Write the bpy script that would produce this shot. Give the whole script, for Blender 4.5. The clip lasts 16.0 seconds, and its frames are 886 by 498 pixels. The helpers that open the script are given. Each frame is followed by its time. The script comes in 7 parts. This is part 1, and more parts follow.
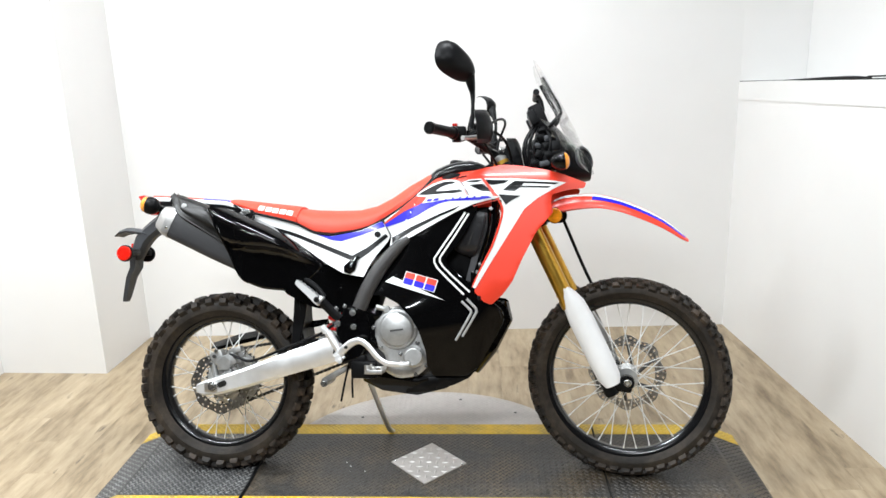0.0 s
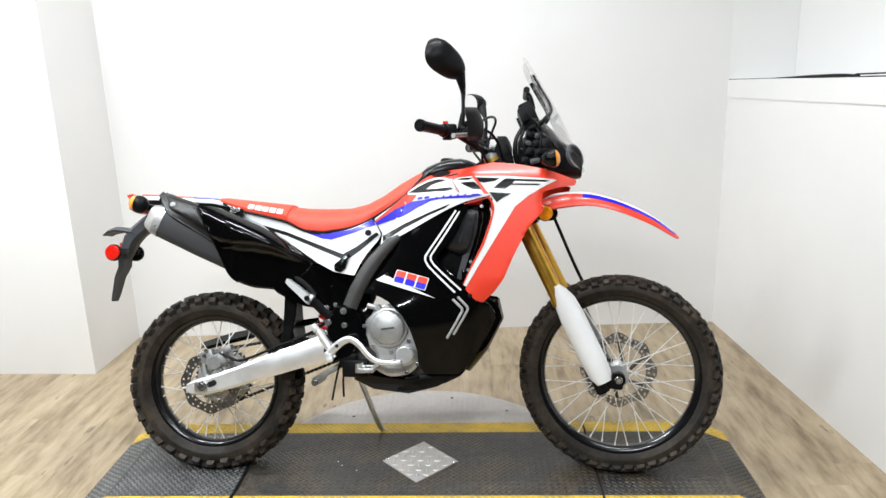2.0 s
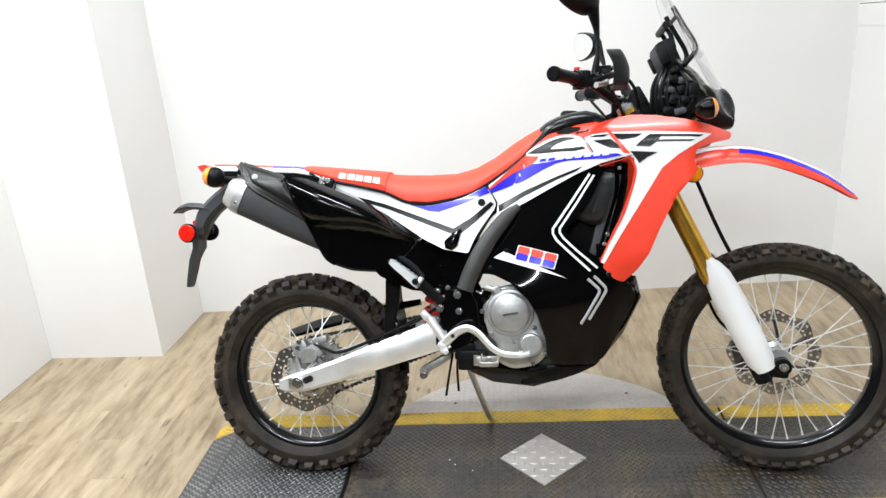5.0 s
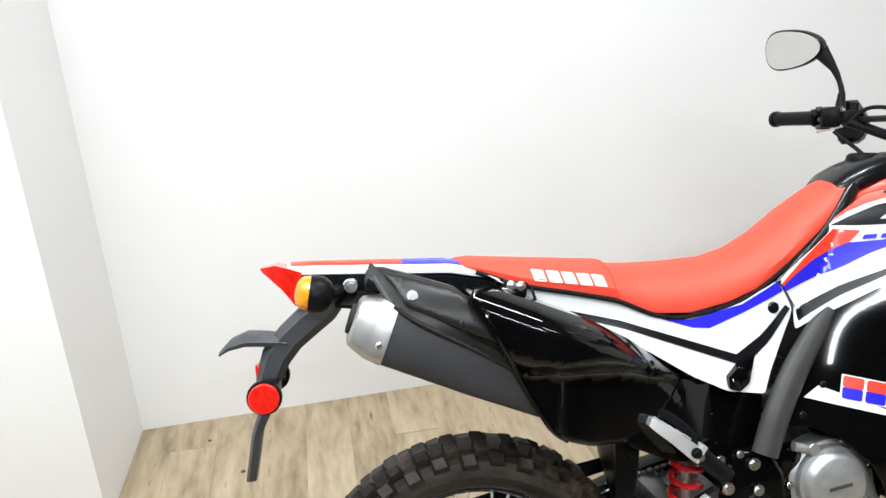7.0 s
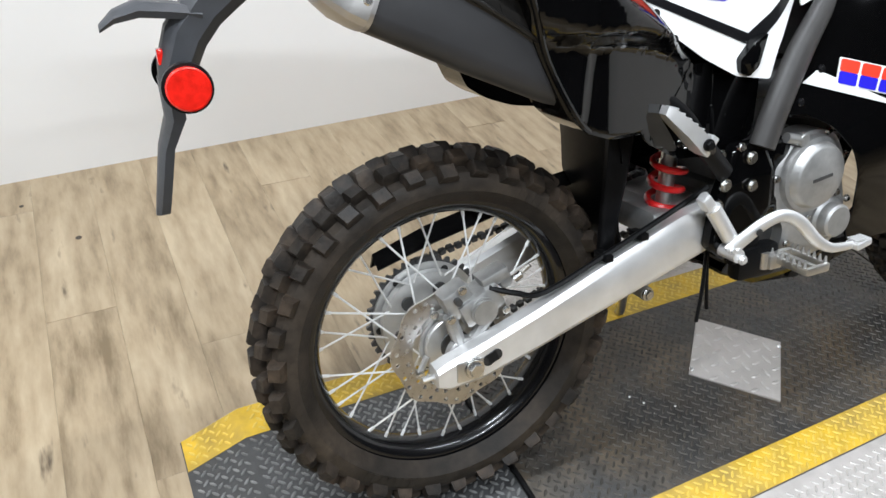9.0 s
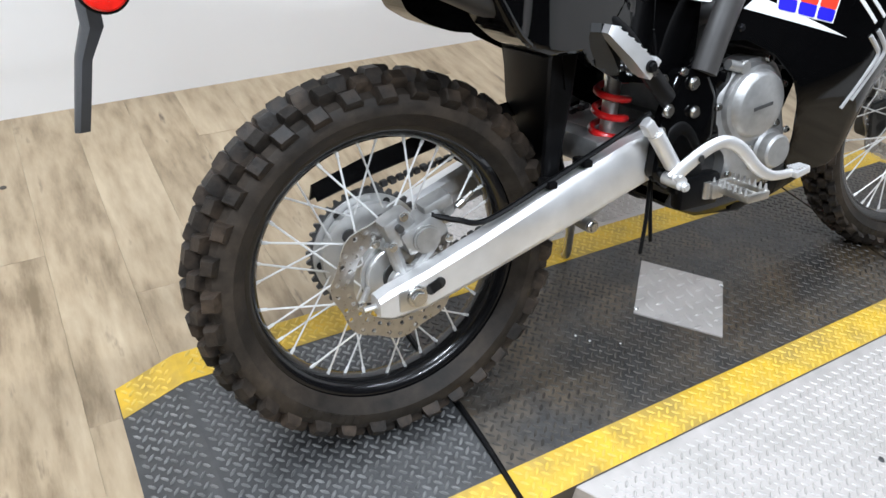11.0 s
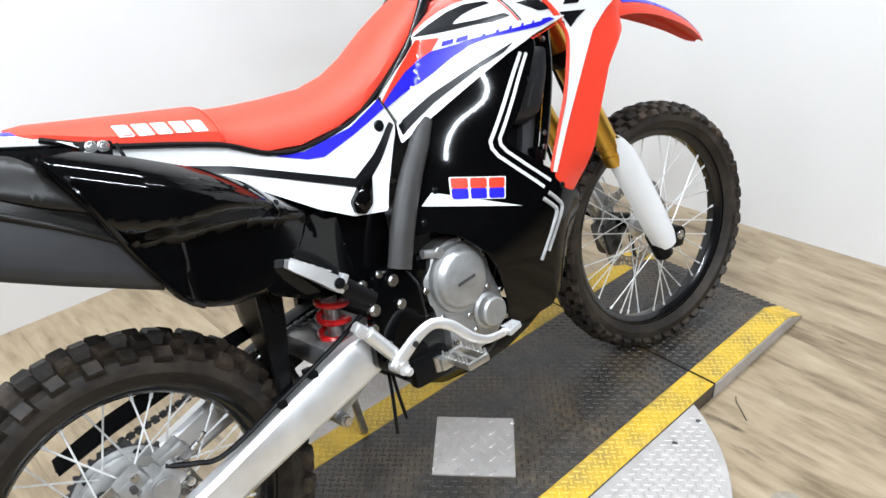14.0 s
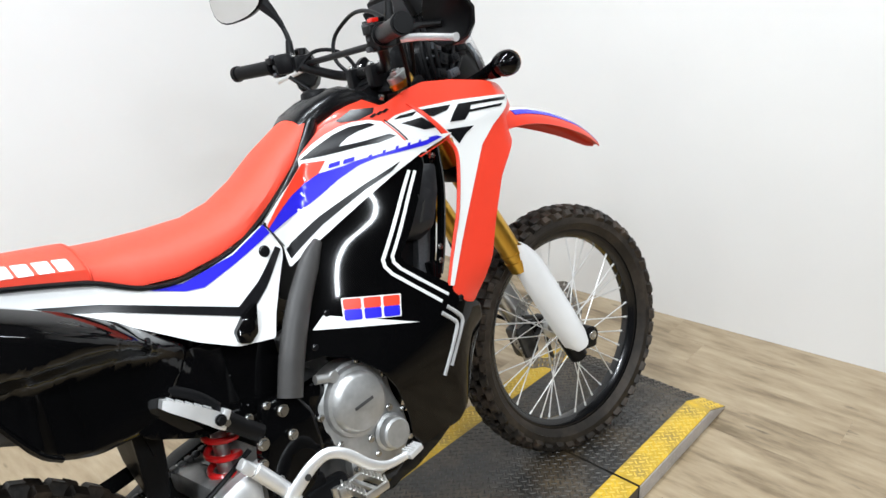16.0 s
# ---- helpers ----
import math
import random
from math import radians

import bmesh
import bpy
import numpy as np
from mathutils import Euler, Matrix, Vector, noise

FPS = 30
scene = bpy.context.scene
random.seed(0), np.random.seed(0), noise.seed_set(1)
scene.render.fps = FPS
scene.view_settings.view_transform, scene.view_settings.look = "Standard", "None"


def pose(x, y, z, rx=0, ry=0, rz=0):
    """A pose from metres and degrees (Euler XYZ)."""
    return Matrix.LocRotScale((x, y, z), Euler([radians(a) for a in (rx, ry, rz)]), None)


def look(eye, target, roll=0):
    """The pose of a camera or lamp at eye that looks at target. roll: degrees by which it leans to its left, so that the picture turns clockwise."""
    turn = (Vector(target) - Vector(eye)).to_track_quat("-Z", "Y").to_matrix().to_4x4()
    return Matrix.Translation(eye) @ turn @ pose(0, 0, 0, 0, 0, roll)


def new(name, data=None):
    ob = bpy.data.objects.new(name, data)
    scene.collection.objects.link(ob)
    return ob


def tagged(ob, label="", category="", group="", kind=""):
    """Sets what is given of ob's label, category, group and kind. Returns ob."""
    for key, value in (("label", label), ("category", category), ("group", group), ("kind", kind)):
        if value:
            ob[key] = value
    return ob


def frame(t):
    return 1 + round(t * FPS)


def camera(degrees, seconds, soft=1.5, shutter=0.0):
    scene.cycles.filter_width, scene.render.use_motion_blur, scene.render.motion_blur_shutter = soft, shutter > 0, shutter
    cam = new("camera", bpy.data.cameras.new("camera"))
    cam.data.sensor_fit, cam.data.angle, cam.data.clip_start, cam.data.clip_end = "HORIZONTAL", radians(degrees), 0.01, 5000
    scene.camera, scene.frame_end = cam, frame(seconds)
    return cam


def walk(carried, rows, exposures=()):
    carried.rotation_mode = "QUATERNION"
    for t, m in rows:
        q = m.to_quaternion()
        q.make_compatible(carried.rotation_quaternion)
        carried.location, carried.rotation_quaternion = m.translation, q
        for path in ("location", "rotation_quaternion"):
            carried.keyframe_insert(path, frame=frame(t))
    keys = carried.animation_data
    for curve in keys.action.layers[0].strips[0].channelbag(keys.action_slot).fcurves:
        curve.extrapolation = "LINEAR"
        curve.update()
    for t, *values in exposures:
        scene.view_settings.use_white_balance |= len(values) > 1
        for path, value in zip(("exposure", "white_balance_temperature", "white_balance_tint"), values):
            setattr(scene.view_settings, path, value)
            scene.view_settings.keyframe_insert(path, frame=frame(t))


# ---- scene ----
cam = camera(62.3, 16.0)
PATH = [
    (0, (0.387, -2.359, 1.437), (0.16, -0.439, 0.924), -1.7),
    (0.5, (0.384, -2.36, 1.436), (0.167, -0.44, 0.922), -1.7),
    (1, (0.387, -2.363, 1.433), (0.176, -0.441, 0.919), -1.5),
    (1.5, (0.387, -2.365, 1.437), (0.184, -0.443, 0.919), -1.4),
    (2, (0.385, -2.356, 1.431), (0.184, -0.434, 0.916), -1.7),
    (2.5, (0.39, -2.354, 1.432), (0.186, -0.432, 0.919), -1.7),
    (3, (0.395, -2.353, 1.441), (0.187, -0.426, 0.947), -2.5),
    (5.5, (-0.212, -1.827, 1.427), (-0.488, 0.033, 0.745), -4.2),
    (6, (-0.518, -1.597, 1.413), (-0.547, 0.283, 0.73), -1.8),
    (6.5, (-0.684, -1.336, 1.392), (-0.621, 0.547, 0.721), -3.2),
    (7, (-0.854, -1.06, 1.446), (-0.653, 0.797, 0.731), -2.7),
    (7.5, (-1.034, -0.901, 1.44), (-0.519, 0.897, 0.73), -2.1),
    (8, (-1.13, -0.808, 1.364), (-0.468, 0.889, 0.539), 2.0),
    (8.5, (-1.11, -0.784, 1.267), (-0.419, 0.79, 0.244), 2.2),
    (9, (-1.109, -0.792, 1.174), (-0.418, 0.633, -0.048), 4.9),
    (11.5, (-1.088, -0.839, 1.097), (-0.262, 0.472, -0.167), 6.2),
    (12, (-1.013, -0.864, 1.12), (-0.1, 0.435, -0.097), 0.8),
    (12.5, (-0.96, -0.902, 1.163), (0.082, 0.407, 0.066), -0.8),
    (13, (-0.961, -0.931, 1.211), (0.125, 0.363, 0.14), -1.6),
    (13.5, (-0.963, -0.952, 1.262), (0.17, 0.331, 0.228), 0.3),
    (14, (-0.851, -0.986, 1.298), (0.252, 0.363, 0.316), -1.4),
    (14.5, (-0.773, -1.019, 1.323), (0.362, 0.365, 0.431), -0.8),
    (15, (-0.759, -1.03, 1.328), (0.42, 0.349, 0.487), -2.5),
    (15.5, (-0.759, -1.036, 1.332), (0.486, 0.297, 0.512), -1.7),
    (16, (-0.734, -1.03, 1.34), (0.536, 0.308, 0.567), -2.3),
]
EXPOSURES = [(0, 0.45, 6500, 10), (1, 0.40, 6500, 10), (2, 0.33, 6500, 10), (3, 0.33, 6500, 10), (5.5, 0.39, 6480, 10), (6.5, 0.33, 6460, 10), (7.5, 0.30, 6450, 10), (9, 0.22, 6350, 11), (11.5, 0.36, 6080, 12), (12.2, 0.41, 6080, 12), (13, 0.43, 6080, 12), (14, 0.43, 6220, 11), (14.5, 0.30, 6300, 10), (16, 0.31, 6380, 10)]
walk(cam, [(t, look(eye, target, roll)) for t, eye, target, roll in PATH], EXPOSURES)

# ---- world and lamps ----
world = bpy.data.worlds.new("room_air")
scene.world = world
world.use_nodes = True
world.node_tree.nodes["Background"].inputs[0].default_value = (0.9, 0.95, 1.0, 1)
world.node_tree.nodes["Background"].inputs[1].default_value = 0.01

FLOOR = -0.05     # the floor; the turntable's top is z = 0
CEIL = 2.95
LAMPS = [(-1.75, 0.0, 1.1, 24), (0.05, 0.15, 1.3, 38), (-1.65, -0.9, 1.3, 52), (0.75, -1.35, 1.3, 18), (-0.5, -3.0, 1.3, 84)]


def tube_lamp(x, y, length, watts):
    data = bpy.data.lights.new("tube_light", "AREA")
    data.shape, data.size, data.size_y = "RECTANGLE", length, 0.07
    data.energy, data.color = watts, (0.90, 0.96, 1.0)
    ob = new("tube_light", data)
    ob.matrix_world = pose(x, y, CEIL - 0.075, 0, 0, 3.5)


for lx, ly, ll, lw in LAMPS:
    tube_lamp(lx, ly, ll, lw)


# ---- materials ----
def material(name, color, rough=0.5, metal=0.0, coat=0.0, vary=0.06, scale=30.0, bump=0.0, bump_scale=200.0, coat_rough=0.05, tint=None, tint_scale=4.0, tint_amount=0.0, spec=0.5):
    """A principled material with two scales of tonal variation and fine relief."""
    m = bpy.data.materials.new(name)
    m.use_nodes = True
    nt = m.node_tree
    b = nt.nodes["Principled BSDF"]
    b.inputs["Roughness"].default_value = rough
    b.inputs["Metallic"].default_value = metal
    b.inputs["Coat Weight"].default_value = coat
    b.inputs["Specular IOR Level"].default_value = spec
    b.inputs["Coat Roughness"].default_value = coat_rough
    co = nt.nodes.new("ShaderNodeTexCoord")
    n1 = nt.nodes.new("ShaderNodeTexNoise")
    n1.inputs["Scale"].default_value = scale
    n1.inputs["Detail"].default_value = 4
    nt.links.new(co.outputs["Object"], n1.inputs["Vector"])
    ramp = nt.nodes.new("ShaderNodeMapRange")
    ramp.inputs["From Min"].default_value, ramp.inputs["From Max"].default_value = 0.3, 0.7
    ramp.inputs["To Min"].default_value, ramp.inputs["To Max"].default_value = 1 - vary, 1 + vary
    nt.links.new(n1.outputs["Fac"], ramp.inputs["Value"])
    mul = nt.nodes.new("ShaderNodeVectorMath")
    mul.operation = "SCALE"
    base = nt.nodes.new("ShaderNodeMix")
    base.data_type = "RGBA"
    base.inputs["A"].default_value = (*color, 1)
    base.inputs["B"].default_value = (*(tint or color), 1)
    n2 = nt.nodes.new("ShaderNodeTexNoise")
    n2.inputs["Scale"].default_value = tint_scale
    n2.inputs["Detail"].default_value = 6
    nt.links.new(co.outputs["Object"], n2.inputs["Vector"])
    r2 = nt.nodes.new("ShaderNodeMapRange")
    r2.inputs["From Min"].default_value, r2.inputs["From Max"].default_value = 0.42, 0.68
    r2.inputs["To Max"].default_value = tint_amount
    nt.links.new(n2.outputs["Fac"], r2.inputs["Value"])
    nt.links.new(r2.outputs["Result"], base.inputs["Factor"])
    nt.links.new(base.outputs["Result"], mul.inputs[0])
    nt.links.new(ramp.outputs["Result"], mul.inputs["Scale"])
    nt.links.new(mul.outputs["Vector"], b.inputs["Base Color"])
    rr = nt.nodes.new("ShaderNodeMapRange")
    rr.inputs["To Min"].default_value, rr.inputs["To Max"].default_value = rough * 0.85, min(1, rough * 1.2)
    nt.links.new(n1.outputs["Fac"], rr.inputs["Value"])
    nt.links.new(rr.outputs["Result"], b.inputs["Roughness"])
    if bump:
        n3 = nt.nodes.new("ShaderNodeTexNoise")
        n3.inputs["Scale"].default_value = bump_scale
        n3.inputs["Detail"].default_value = 3
        nt.links.new(co.outputs["Object"], n3.inputs["Vector"])
        bp = nt.nodes.new("ShaderNodeBump")
        bp.inputs["Strength"].default_value = bump
        bp.inputs["Distance"].default_value = 0.002
        nt.links.new(n3.outputs["Fac"], bp.inputs["Height"])
        nt.links.new(bp.outputs["Normal"], b.inputs["Normal"])
    return m


WALL = material("white_wall_paint", (0.80, 0.79, 0.775), 0.6, vary=0.012, scale=3, bump=0.12, bump_scale=260, tint=(0.76, 0.745, 0.73), tint_scale=0.8, tint_amount=0.6)
# for the unseen outer walls: darkness put into the colour for black reflections
DARK_SHELL = material("unseen_room_dark", (0.045, 0.045, 0.048), 0.7, vary=0.03, scale=2, bump=0.1)
# ceiling colour is set dark only to dim what the bodywork mirrors
CEILING = material("unseen_dark_ceiling", (0.06, 0.06, 0.062), 0.9, vary=0.04, scale=60, bump=0.3)
RED = material("red_plastic", (0.80, 0.05, 0.022), 0.34, coat=0.25, vary=0.03, scale=12, bump=0.02, bump_scale=60)
SEAT_RED = material("red_vinyl", (0.80, 0.062, 0.03), 0.52, vary=0.04, scale=14, bump=0.25, bump_scale=900)
WHITE = material("white_plastic", (0.80, 0.80, 0.79), 0.25, coat=0.4, vary=0.015, scale=10)
GUARD_WHITE = material("white_fork_plastic", (0.82, 0.82, 0.82), 0.4, vary=0.02, scale=20, bump=0.03)
BLUE = material("blue_graphic", (0.025, 0.02, 0.62), 0.25, coat=0.4, vary=0.03, scale=12)
GLOSS = material("gloss_black_plastic", (0.002, 0.002, 0.0022), 0.06, coat=0.0, vary=0.1, scale=20, spec=0.24)
COVER_GLOSS = material("polished_black_cover", (0.002, 0.002, 0.0022), 0.06, coat=0.0, vary=0.1, scale=20, spec=0.34)
TANK_TOP = material("half_gloss_black_plastic", (0.006, 0.006, 0.0065), 0.24, spec=0.4, vary=0.15, scale=30, bump=0.04, bump_scale=300)
DECAL_BLACK = material("black_graphic", (0.006, 0.006, 0.007), 0.25, coat=0.0, vary=0.1, scale=20, spec=0.3)
SATIN = material("satin_black_plastic", (0.0055, 0.0055, 0.006), 0.36, spec=0.12, vary=0.18, scale=40, bump=0.12, bump_scale=500)
GREYPL = material("dark_grey_plastic", (0.042, 0.045, 0.051), 0.5, vary=0.12, scale=30, bump=0.15, bump_scale=600, tint=(0.05, 0.05, 0.055), tint_amount=0.6)
# pale grey stands in for the highlight along the black fairing's crease
BEAD = material("highlight_bead", (0.40, 0.40, 0.40), 0.12, coat=0.5, vary=0.1, scale=30)
LOUVRE = material("louvre_plastic", (0.018, 0.018, 0.020), 0.34, spec=0.35, vary=0.15, scale=30, bump=0.1, bump_scale=400)
HEAT = material("heat_shield_plastic", (0.013, 0.012, 0.011), 0.34, spec=0.32, vary=0.12, scale=25, bump=0.15, bump_scale=500)
MUFFLER = material("satin_black_steel", (0.026, 0.026, 0.028), 0.5, 0.0, spec=0.4, vary=0.12, scale=15, bump=0.06, bump_scale=300)
FRAME_GREY = material("frame_guard_plastic", (0.045, 0.043, 0.042), 0.45, spec=0.4, vary=0.12, scale=25, bump=0.15, bump_scale=500)
STEEL = material("brushed_steel", (0.66, 0.65, 0.63), 0.38, 1.0, vary=0.1, scale=50, bump=0.05, bump_scale=300)
CAP = material("end_cap_steel", (0.50, 0.49, 0.48), 0.42, 1.0, vary=0.08, scale=40, bump=0.05, bump_scale=300)
BOLT = material("zinc_bolt", (0.66, 0.66, 0.65), 0.25, 1.0, vary=0.1, scale=90)
ALLOY = material("silver_alloy", (0.82, 0.82, 0.82), 0.42, 0.7, vary=0.06, scale=20, bump=0.06, bump_scale=200, tint=(0.5, 0.5, 0.5), tint_scale=8, tint_amount=0.4)
CASE = material("cast_engine_alloy", (0.47, 0.47, 0.465), 0.42, 0.75, vary=0.1, scale=60, bump=0.2, bump_scale=400, tint=(0.28, 0.28, 0.27), tint_scale=14, tint_amount=0.6)
CASE_DARK = material("dark_engine_alloy", (0.085, 0.085, 0.085), 0.5, 0.6, vary=0.15, scale=50, bump=0.2, bump_scale=350)
GOLD = material("gold_fork_anodising", (0.62, 0.36, 0.055), 0.3, 0.9, vary=0.06, scale=30, bump=0.04, bump_scale=200)
RUBBER = material("tyre_rubber", (0.020, 0.0165, 0.0135), 0.55, spec=0.25, vary=0.3, scale=60, bump=0.3, bump_scale=260, tint=(0.056, 0.043, 0.032), tint_scale=9, tint_amount=0.85)
TREAD = material("worn_tread_rubber", (0.0165, 0.0135, 0.0110), 0.50, spec=0.26, vary=0.4, scale=70, bump=0.45, bump_scale=180, tint=(0.066, 0.047, 0.033), tint_scale=16, tint_amount=0.8)
SPOKE = material("bright_zinc_spoke", (0.85, 0.85, 0.84), 0.35, 0.35, vary=0.05, scale=60)
RIM = material("black_rim", (0.007, 0.007, 0.008), 0.22, 0.3, coat=0.4, vary=0.1, scale=30)
HUB = material("hub_alloy", (0.66, 0.66, 0.65), 0.4, 0.8, vary=0.1, scale=40, bump=0.15, bump_scale=300)
DISC = material("brake_disc_steel", (0.47, 0.46, 0.45), 0.28, 1.0, vary=0.12, scale=80, bump=0.06, bump_scale=700)
SPRING = material("red_spring_paint", (0.62, 0.012, 0.012), 0.3, coat=0.4, vary=0.05, scale=30)
LENS_RED = material("red_lens", (0.66, 0.014, 0.007), 0.16, coat=0.6, vary=0.25, scale=60, bump=0.25, bump_scale=420)
LENS_AMBER = material("amber_lens", (0.86, 0.30, 0.01), 0.16, coat=0.6, vary=0.25, scale=60, bump=0.25, bump_scale=420)
RADIATOR = material("radiator_fins", (0.09, 0.09, 0.095), 0.5, 0.4, vary=0.2, scale=300)
WORN = material("worn_checker_mark", (0.062, 0.056, 0.048), 0.40, 0.2, vary=0.4, scale=30, tint=(0.030, 0.026, 0.022), tint_scale=5, tint_amount=0.95)
# lighter than the other black-plate marks: a specular glint put into the colour
GLINT_MARK = material("glint_checker_mark", (0.27, 0.27, 0.265), 0.30, 0.5, vary=0.3, scale=40, tint=(0.14, 0.14, 0.138), tint_scale=12, tint_amount=0.7)
PALE_YELLOW = material("worn_yellow_mark", (0.69, 0.47, 0.07), 0.4, vary=0.12, scale=30, tint=(0.6, 0.45, 0.1), tint_scale=12, tint_amount=0.6)
BRIGHT_MARK = material("polished_checker_mark", (0.55, 0.525, 0.50), 0.42, 0.5, vary=0.06, scale=40)
MAT_BLACK = material("worn_black_checker_plate", (0.026, 0.0245, 0.023), 0.42, 0.0, vary=0.45, scale=45, bump=0.2, bump_scale=250, tint=(0.088, 0.062, 0.034), tint_scale=5.5, tint_amount=0.95, spec=0.8)
RAMP_BLACK = material("black_checker_ramp", (0.025, 0.0255, 0.0265), 0.40, 0.0, vary=0.3, scale=45, bump=0.2, bump_scale=250, tint=(0.046, 0.046, 0.046), tint_scale=4.5, tint_amount=0.8, spec=0.8)
TAPE = material("yellow_safety_paint", (0.64, 0.405, 0.028), 0.5, vary=0.14, scale=25, bump=0.15, bump_scale=200, tint=(0.30, 0.215, 0.06), tint_scale=11, tint_amount=0.8)
PLATE = material("aluminium_checker_plate", (0.52, 0.485, 0.46), 0.5, 0.3, vary=0.08, scale=30, bump=0.1, bump_scale=220, tint=(0.42, 0.40, 0.37), tint_scale=9, tint_amount=0.6)
GAP = material("dark_gap", (0.015, 0.014, 0.013), 0.8, vary=0.2)
STAIN_PALE = material("bare_floor_backing", (0.29, 0.25, 0.20), 0.6, vary=0.2, scale=60, bump=0.3)
STAIN = material("dark_grime", (0.06, 0.05, 0.04), 0.8, vary=0.3)


def clear_material(name, tint, alpha_mix):
    m = bpy.data.materials.new(name)
    m.use_nodes = True
    nt = m.node_tree
    b = nt.nodes["Principled BSDF"]
    b.inputs["Base Color"].default_value = (*tint, 1)
    b.inputs["Roughness"].default_value = 0.05
    b.inputs["IOR"].default_value = 1.3
    b.inputs["Transmission Weight"].default_value = 1.0
    b.inputs["Alpha"].default_value = alpha_mix
    return m


CLEAR = clear_material("clear_polycarbonate", (0.90, 0.91, 0.92), 0.3)
SMOKE = clear_material("smoked_polycarbonate", (0.12, 0.115, 0.11), 0.8)
MIRROR = material("mirror_glass", (0.86, 0.86, 0.86), 0.02, 1.0, vary=0.0)


def wood_material():
    """Worn oak-look vinyl: streaks along the board, blotches, dark knots, a tone of its own for each board."""
    m = bpy.data.materials.new("oak_vinyl")
    m.use_nodes = True
    nt = m.node_tree
    N, Lk = nt.nodes.new, nt.links.new
    b = nt.nodes["Principled BSDF"]
    co, info = N("ShaderNodeTexCoord"), N("ShaderNodeObjectInfo")
    off = N("ShaderNodeVectorMath")
    off.operation = "MULTIPLY_ADD"
    comb = N("ShaderNodeCombineXYZ")
    mul = N("ShaderNodeMath")
    mul.operation = "MULTIPLY"
    mul.inputs[1].default_value = 57.0
    Lk(info.outputs["Random"], mul.inputs[0])
    Lk(mul.outputs[0], comb.inputs[0])
    Lk(mul.outputs[0], comb.inputs[1])
    off.inputs[1].default_value = (1.0, 0.20, 1.0)
    Lk(co.outputs["Object"], off.inputs[0])
    Lk(comb.outputs[0], off.inputs[2])
    streak, blot, knot = N("ShaderNodeTexNoise"), N("ShaderNodeTexNoise"), N("ShaderNodeTexNoise")
    for n, s, d in ((streak, 30, 8), (blot, 11, 8), (knot, 22, 4)):
        n.inputs["Scale"].default_value = s
        n.inputs["Detail"].default_value = d
        n.inputs["Roughness"].default_value = 0.62
        Lk(off.outputs[0], n.inputs["Vector"])
    ramp = N("ShaderNodeValToRGB")
    cr = ramp.color_ramp
    cr.elements[0].position, cr.elements[0].color = 0.355, (0.160, 0.112, 0.060, 1)
    cr.elements[1].position, cr.elements[1].color = 0.66, (0.47, 0.375, 0.25, 1)
    e = cr.elements.new(0.5)
    e.color = (0.350, 0.266, 0.166, 1)
    mix = N("ShaderNodeMath")
    mix.operation = "MULTIPLY_ADD"
    mix.inputs[1].default_value = 0.45
    half = N("ShaderNodeMath")
    half.operation = "MULTIPLY"
    half.inputs[1].default_value = 0.55
    Lk(blot.outputs["Fac"], half.inputs[0])
    Lk(streak.outputs["Fac"], mix.inputs[0])
    Lk(half.outputs[0], mix.inputs[2])
    tone = N("ShaderNodeMath")
    tone.operation = "MULTIPLY_ADD"
    tone.inputs[1].default_value = 0.065
    tone.inputs[2].default_value = -0.032
    Lk(info.outputs["Random"], tone.inputs[0])
    add = N("ShaderNodeMath")
    Lk(mix.outputs[0], add.inputs[0])
    Lk(tone.outputs[0], add.inputs[1])
    Lk(add.outputs[0], ramp.inputs["Fac"])
    dark = N("ShaderNodeMapRange")
    dark.inputs["From Min"].default_value, dark.inputs["From Max"].default_value = 0.63, 0.74
    Lk(knot.outputs["Fac"], dark.inputs["Value"])
    mx = N("ShaderNodeMix")
    mx.data_type = "RGBA"
    mx.inputs["B"].default_value = (0.10, 0.07, 0.04, 1)
    Lk(dark.outputs["Result"], mx.inputs["Factor"])
    Lk(ramp.outputs["Color"], mx.inputs["A"])
    Lk(mx.outputs["Result"], b.inputs["Base Color"])
    b.inputs["Roughness"].default_value = 0.34
    b.inputs["Specular IOR Level"].default_value = 0.6
    bp = N("ShaderNodeBump")
    bp.inputs["Strength"].default_value = 0.15
    bp.inputs["Distance"].default_value = 0.001
    Lk(streak.outputs["Fac"], bp.inputs["Height"])
    Lk(bp.outputs["Normal"], b.inputs["Normal"])
    return m


WOOD = wood_material()


# ---- mesh helpers ----
def obj(name, bm, mat, parent=None, m=None, smooth=35, label=""):
    """Links a bmesh as one mesh object."""
    bmesh.ops.recalc_face_normals(bm, faces=bm.faces)
    me = bpy.data.meshes.new(name)
    bm.to_mesh(me)
    bm.free()
    if smooth:
        me.polygons.foreach_set("use_smooth", [True] * len(me.polygons))
        me.set_sharp_from_angle(angle=radians(smooth))
    me.materials.append(mat)
    ob = new(name, me)
    if parent is not None:
        ob.parent = parent
    if m is not None:
        ob.matrix_basis = m
    if label:
        ob["label"] = label
    return ob


def part(name, bm, mat, parent, label="", m=None, smooth=35):
    return obj(name, bm, mat, parent, m, smooth, label)


def join(*bms):
    out = bmesh.new()
    for b in bms:
        me = bpy.data.meshes.new("tmp")
        b.to_mesh(me)
        b.free()
        out.from_mesh(me)
        bpy.data.meshes.remove(me)
    return out


def moved(bm, m):
    bmesh.ops.transform(bm, matrix=m, verts=bm.verts)
    return bm


def mirrored(bm):
    for v in bm.verts:
        v.co.y = -v.co.y
    bmesh.ops.reverse_faces(bm, faces=bm.faces)
    return bm


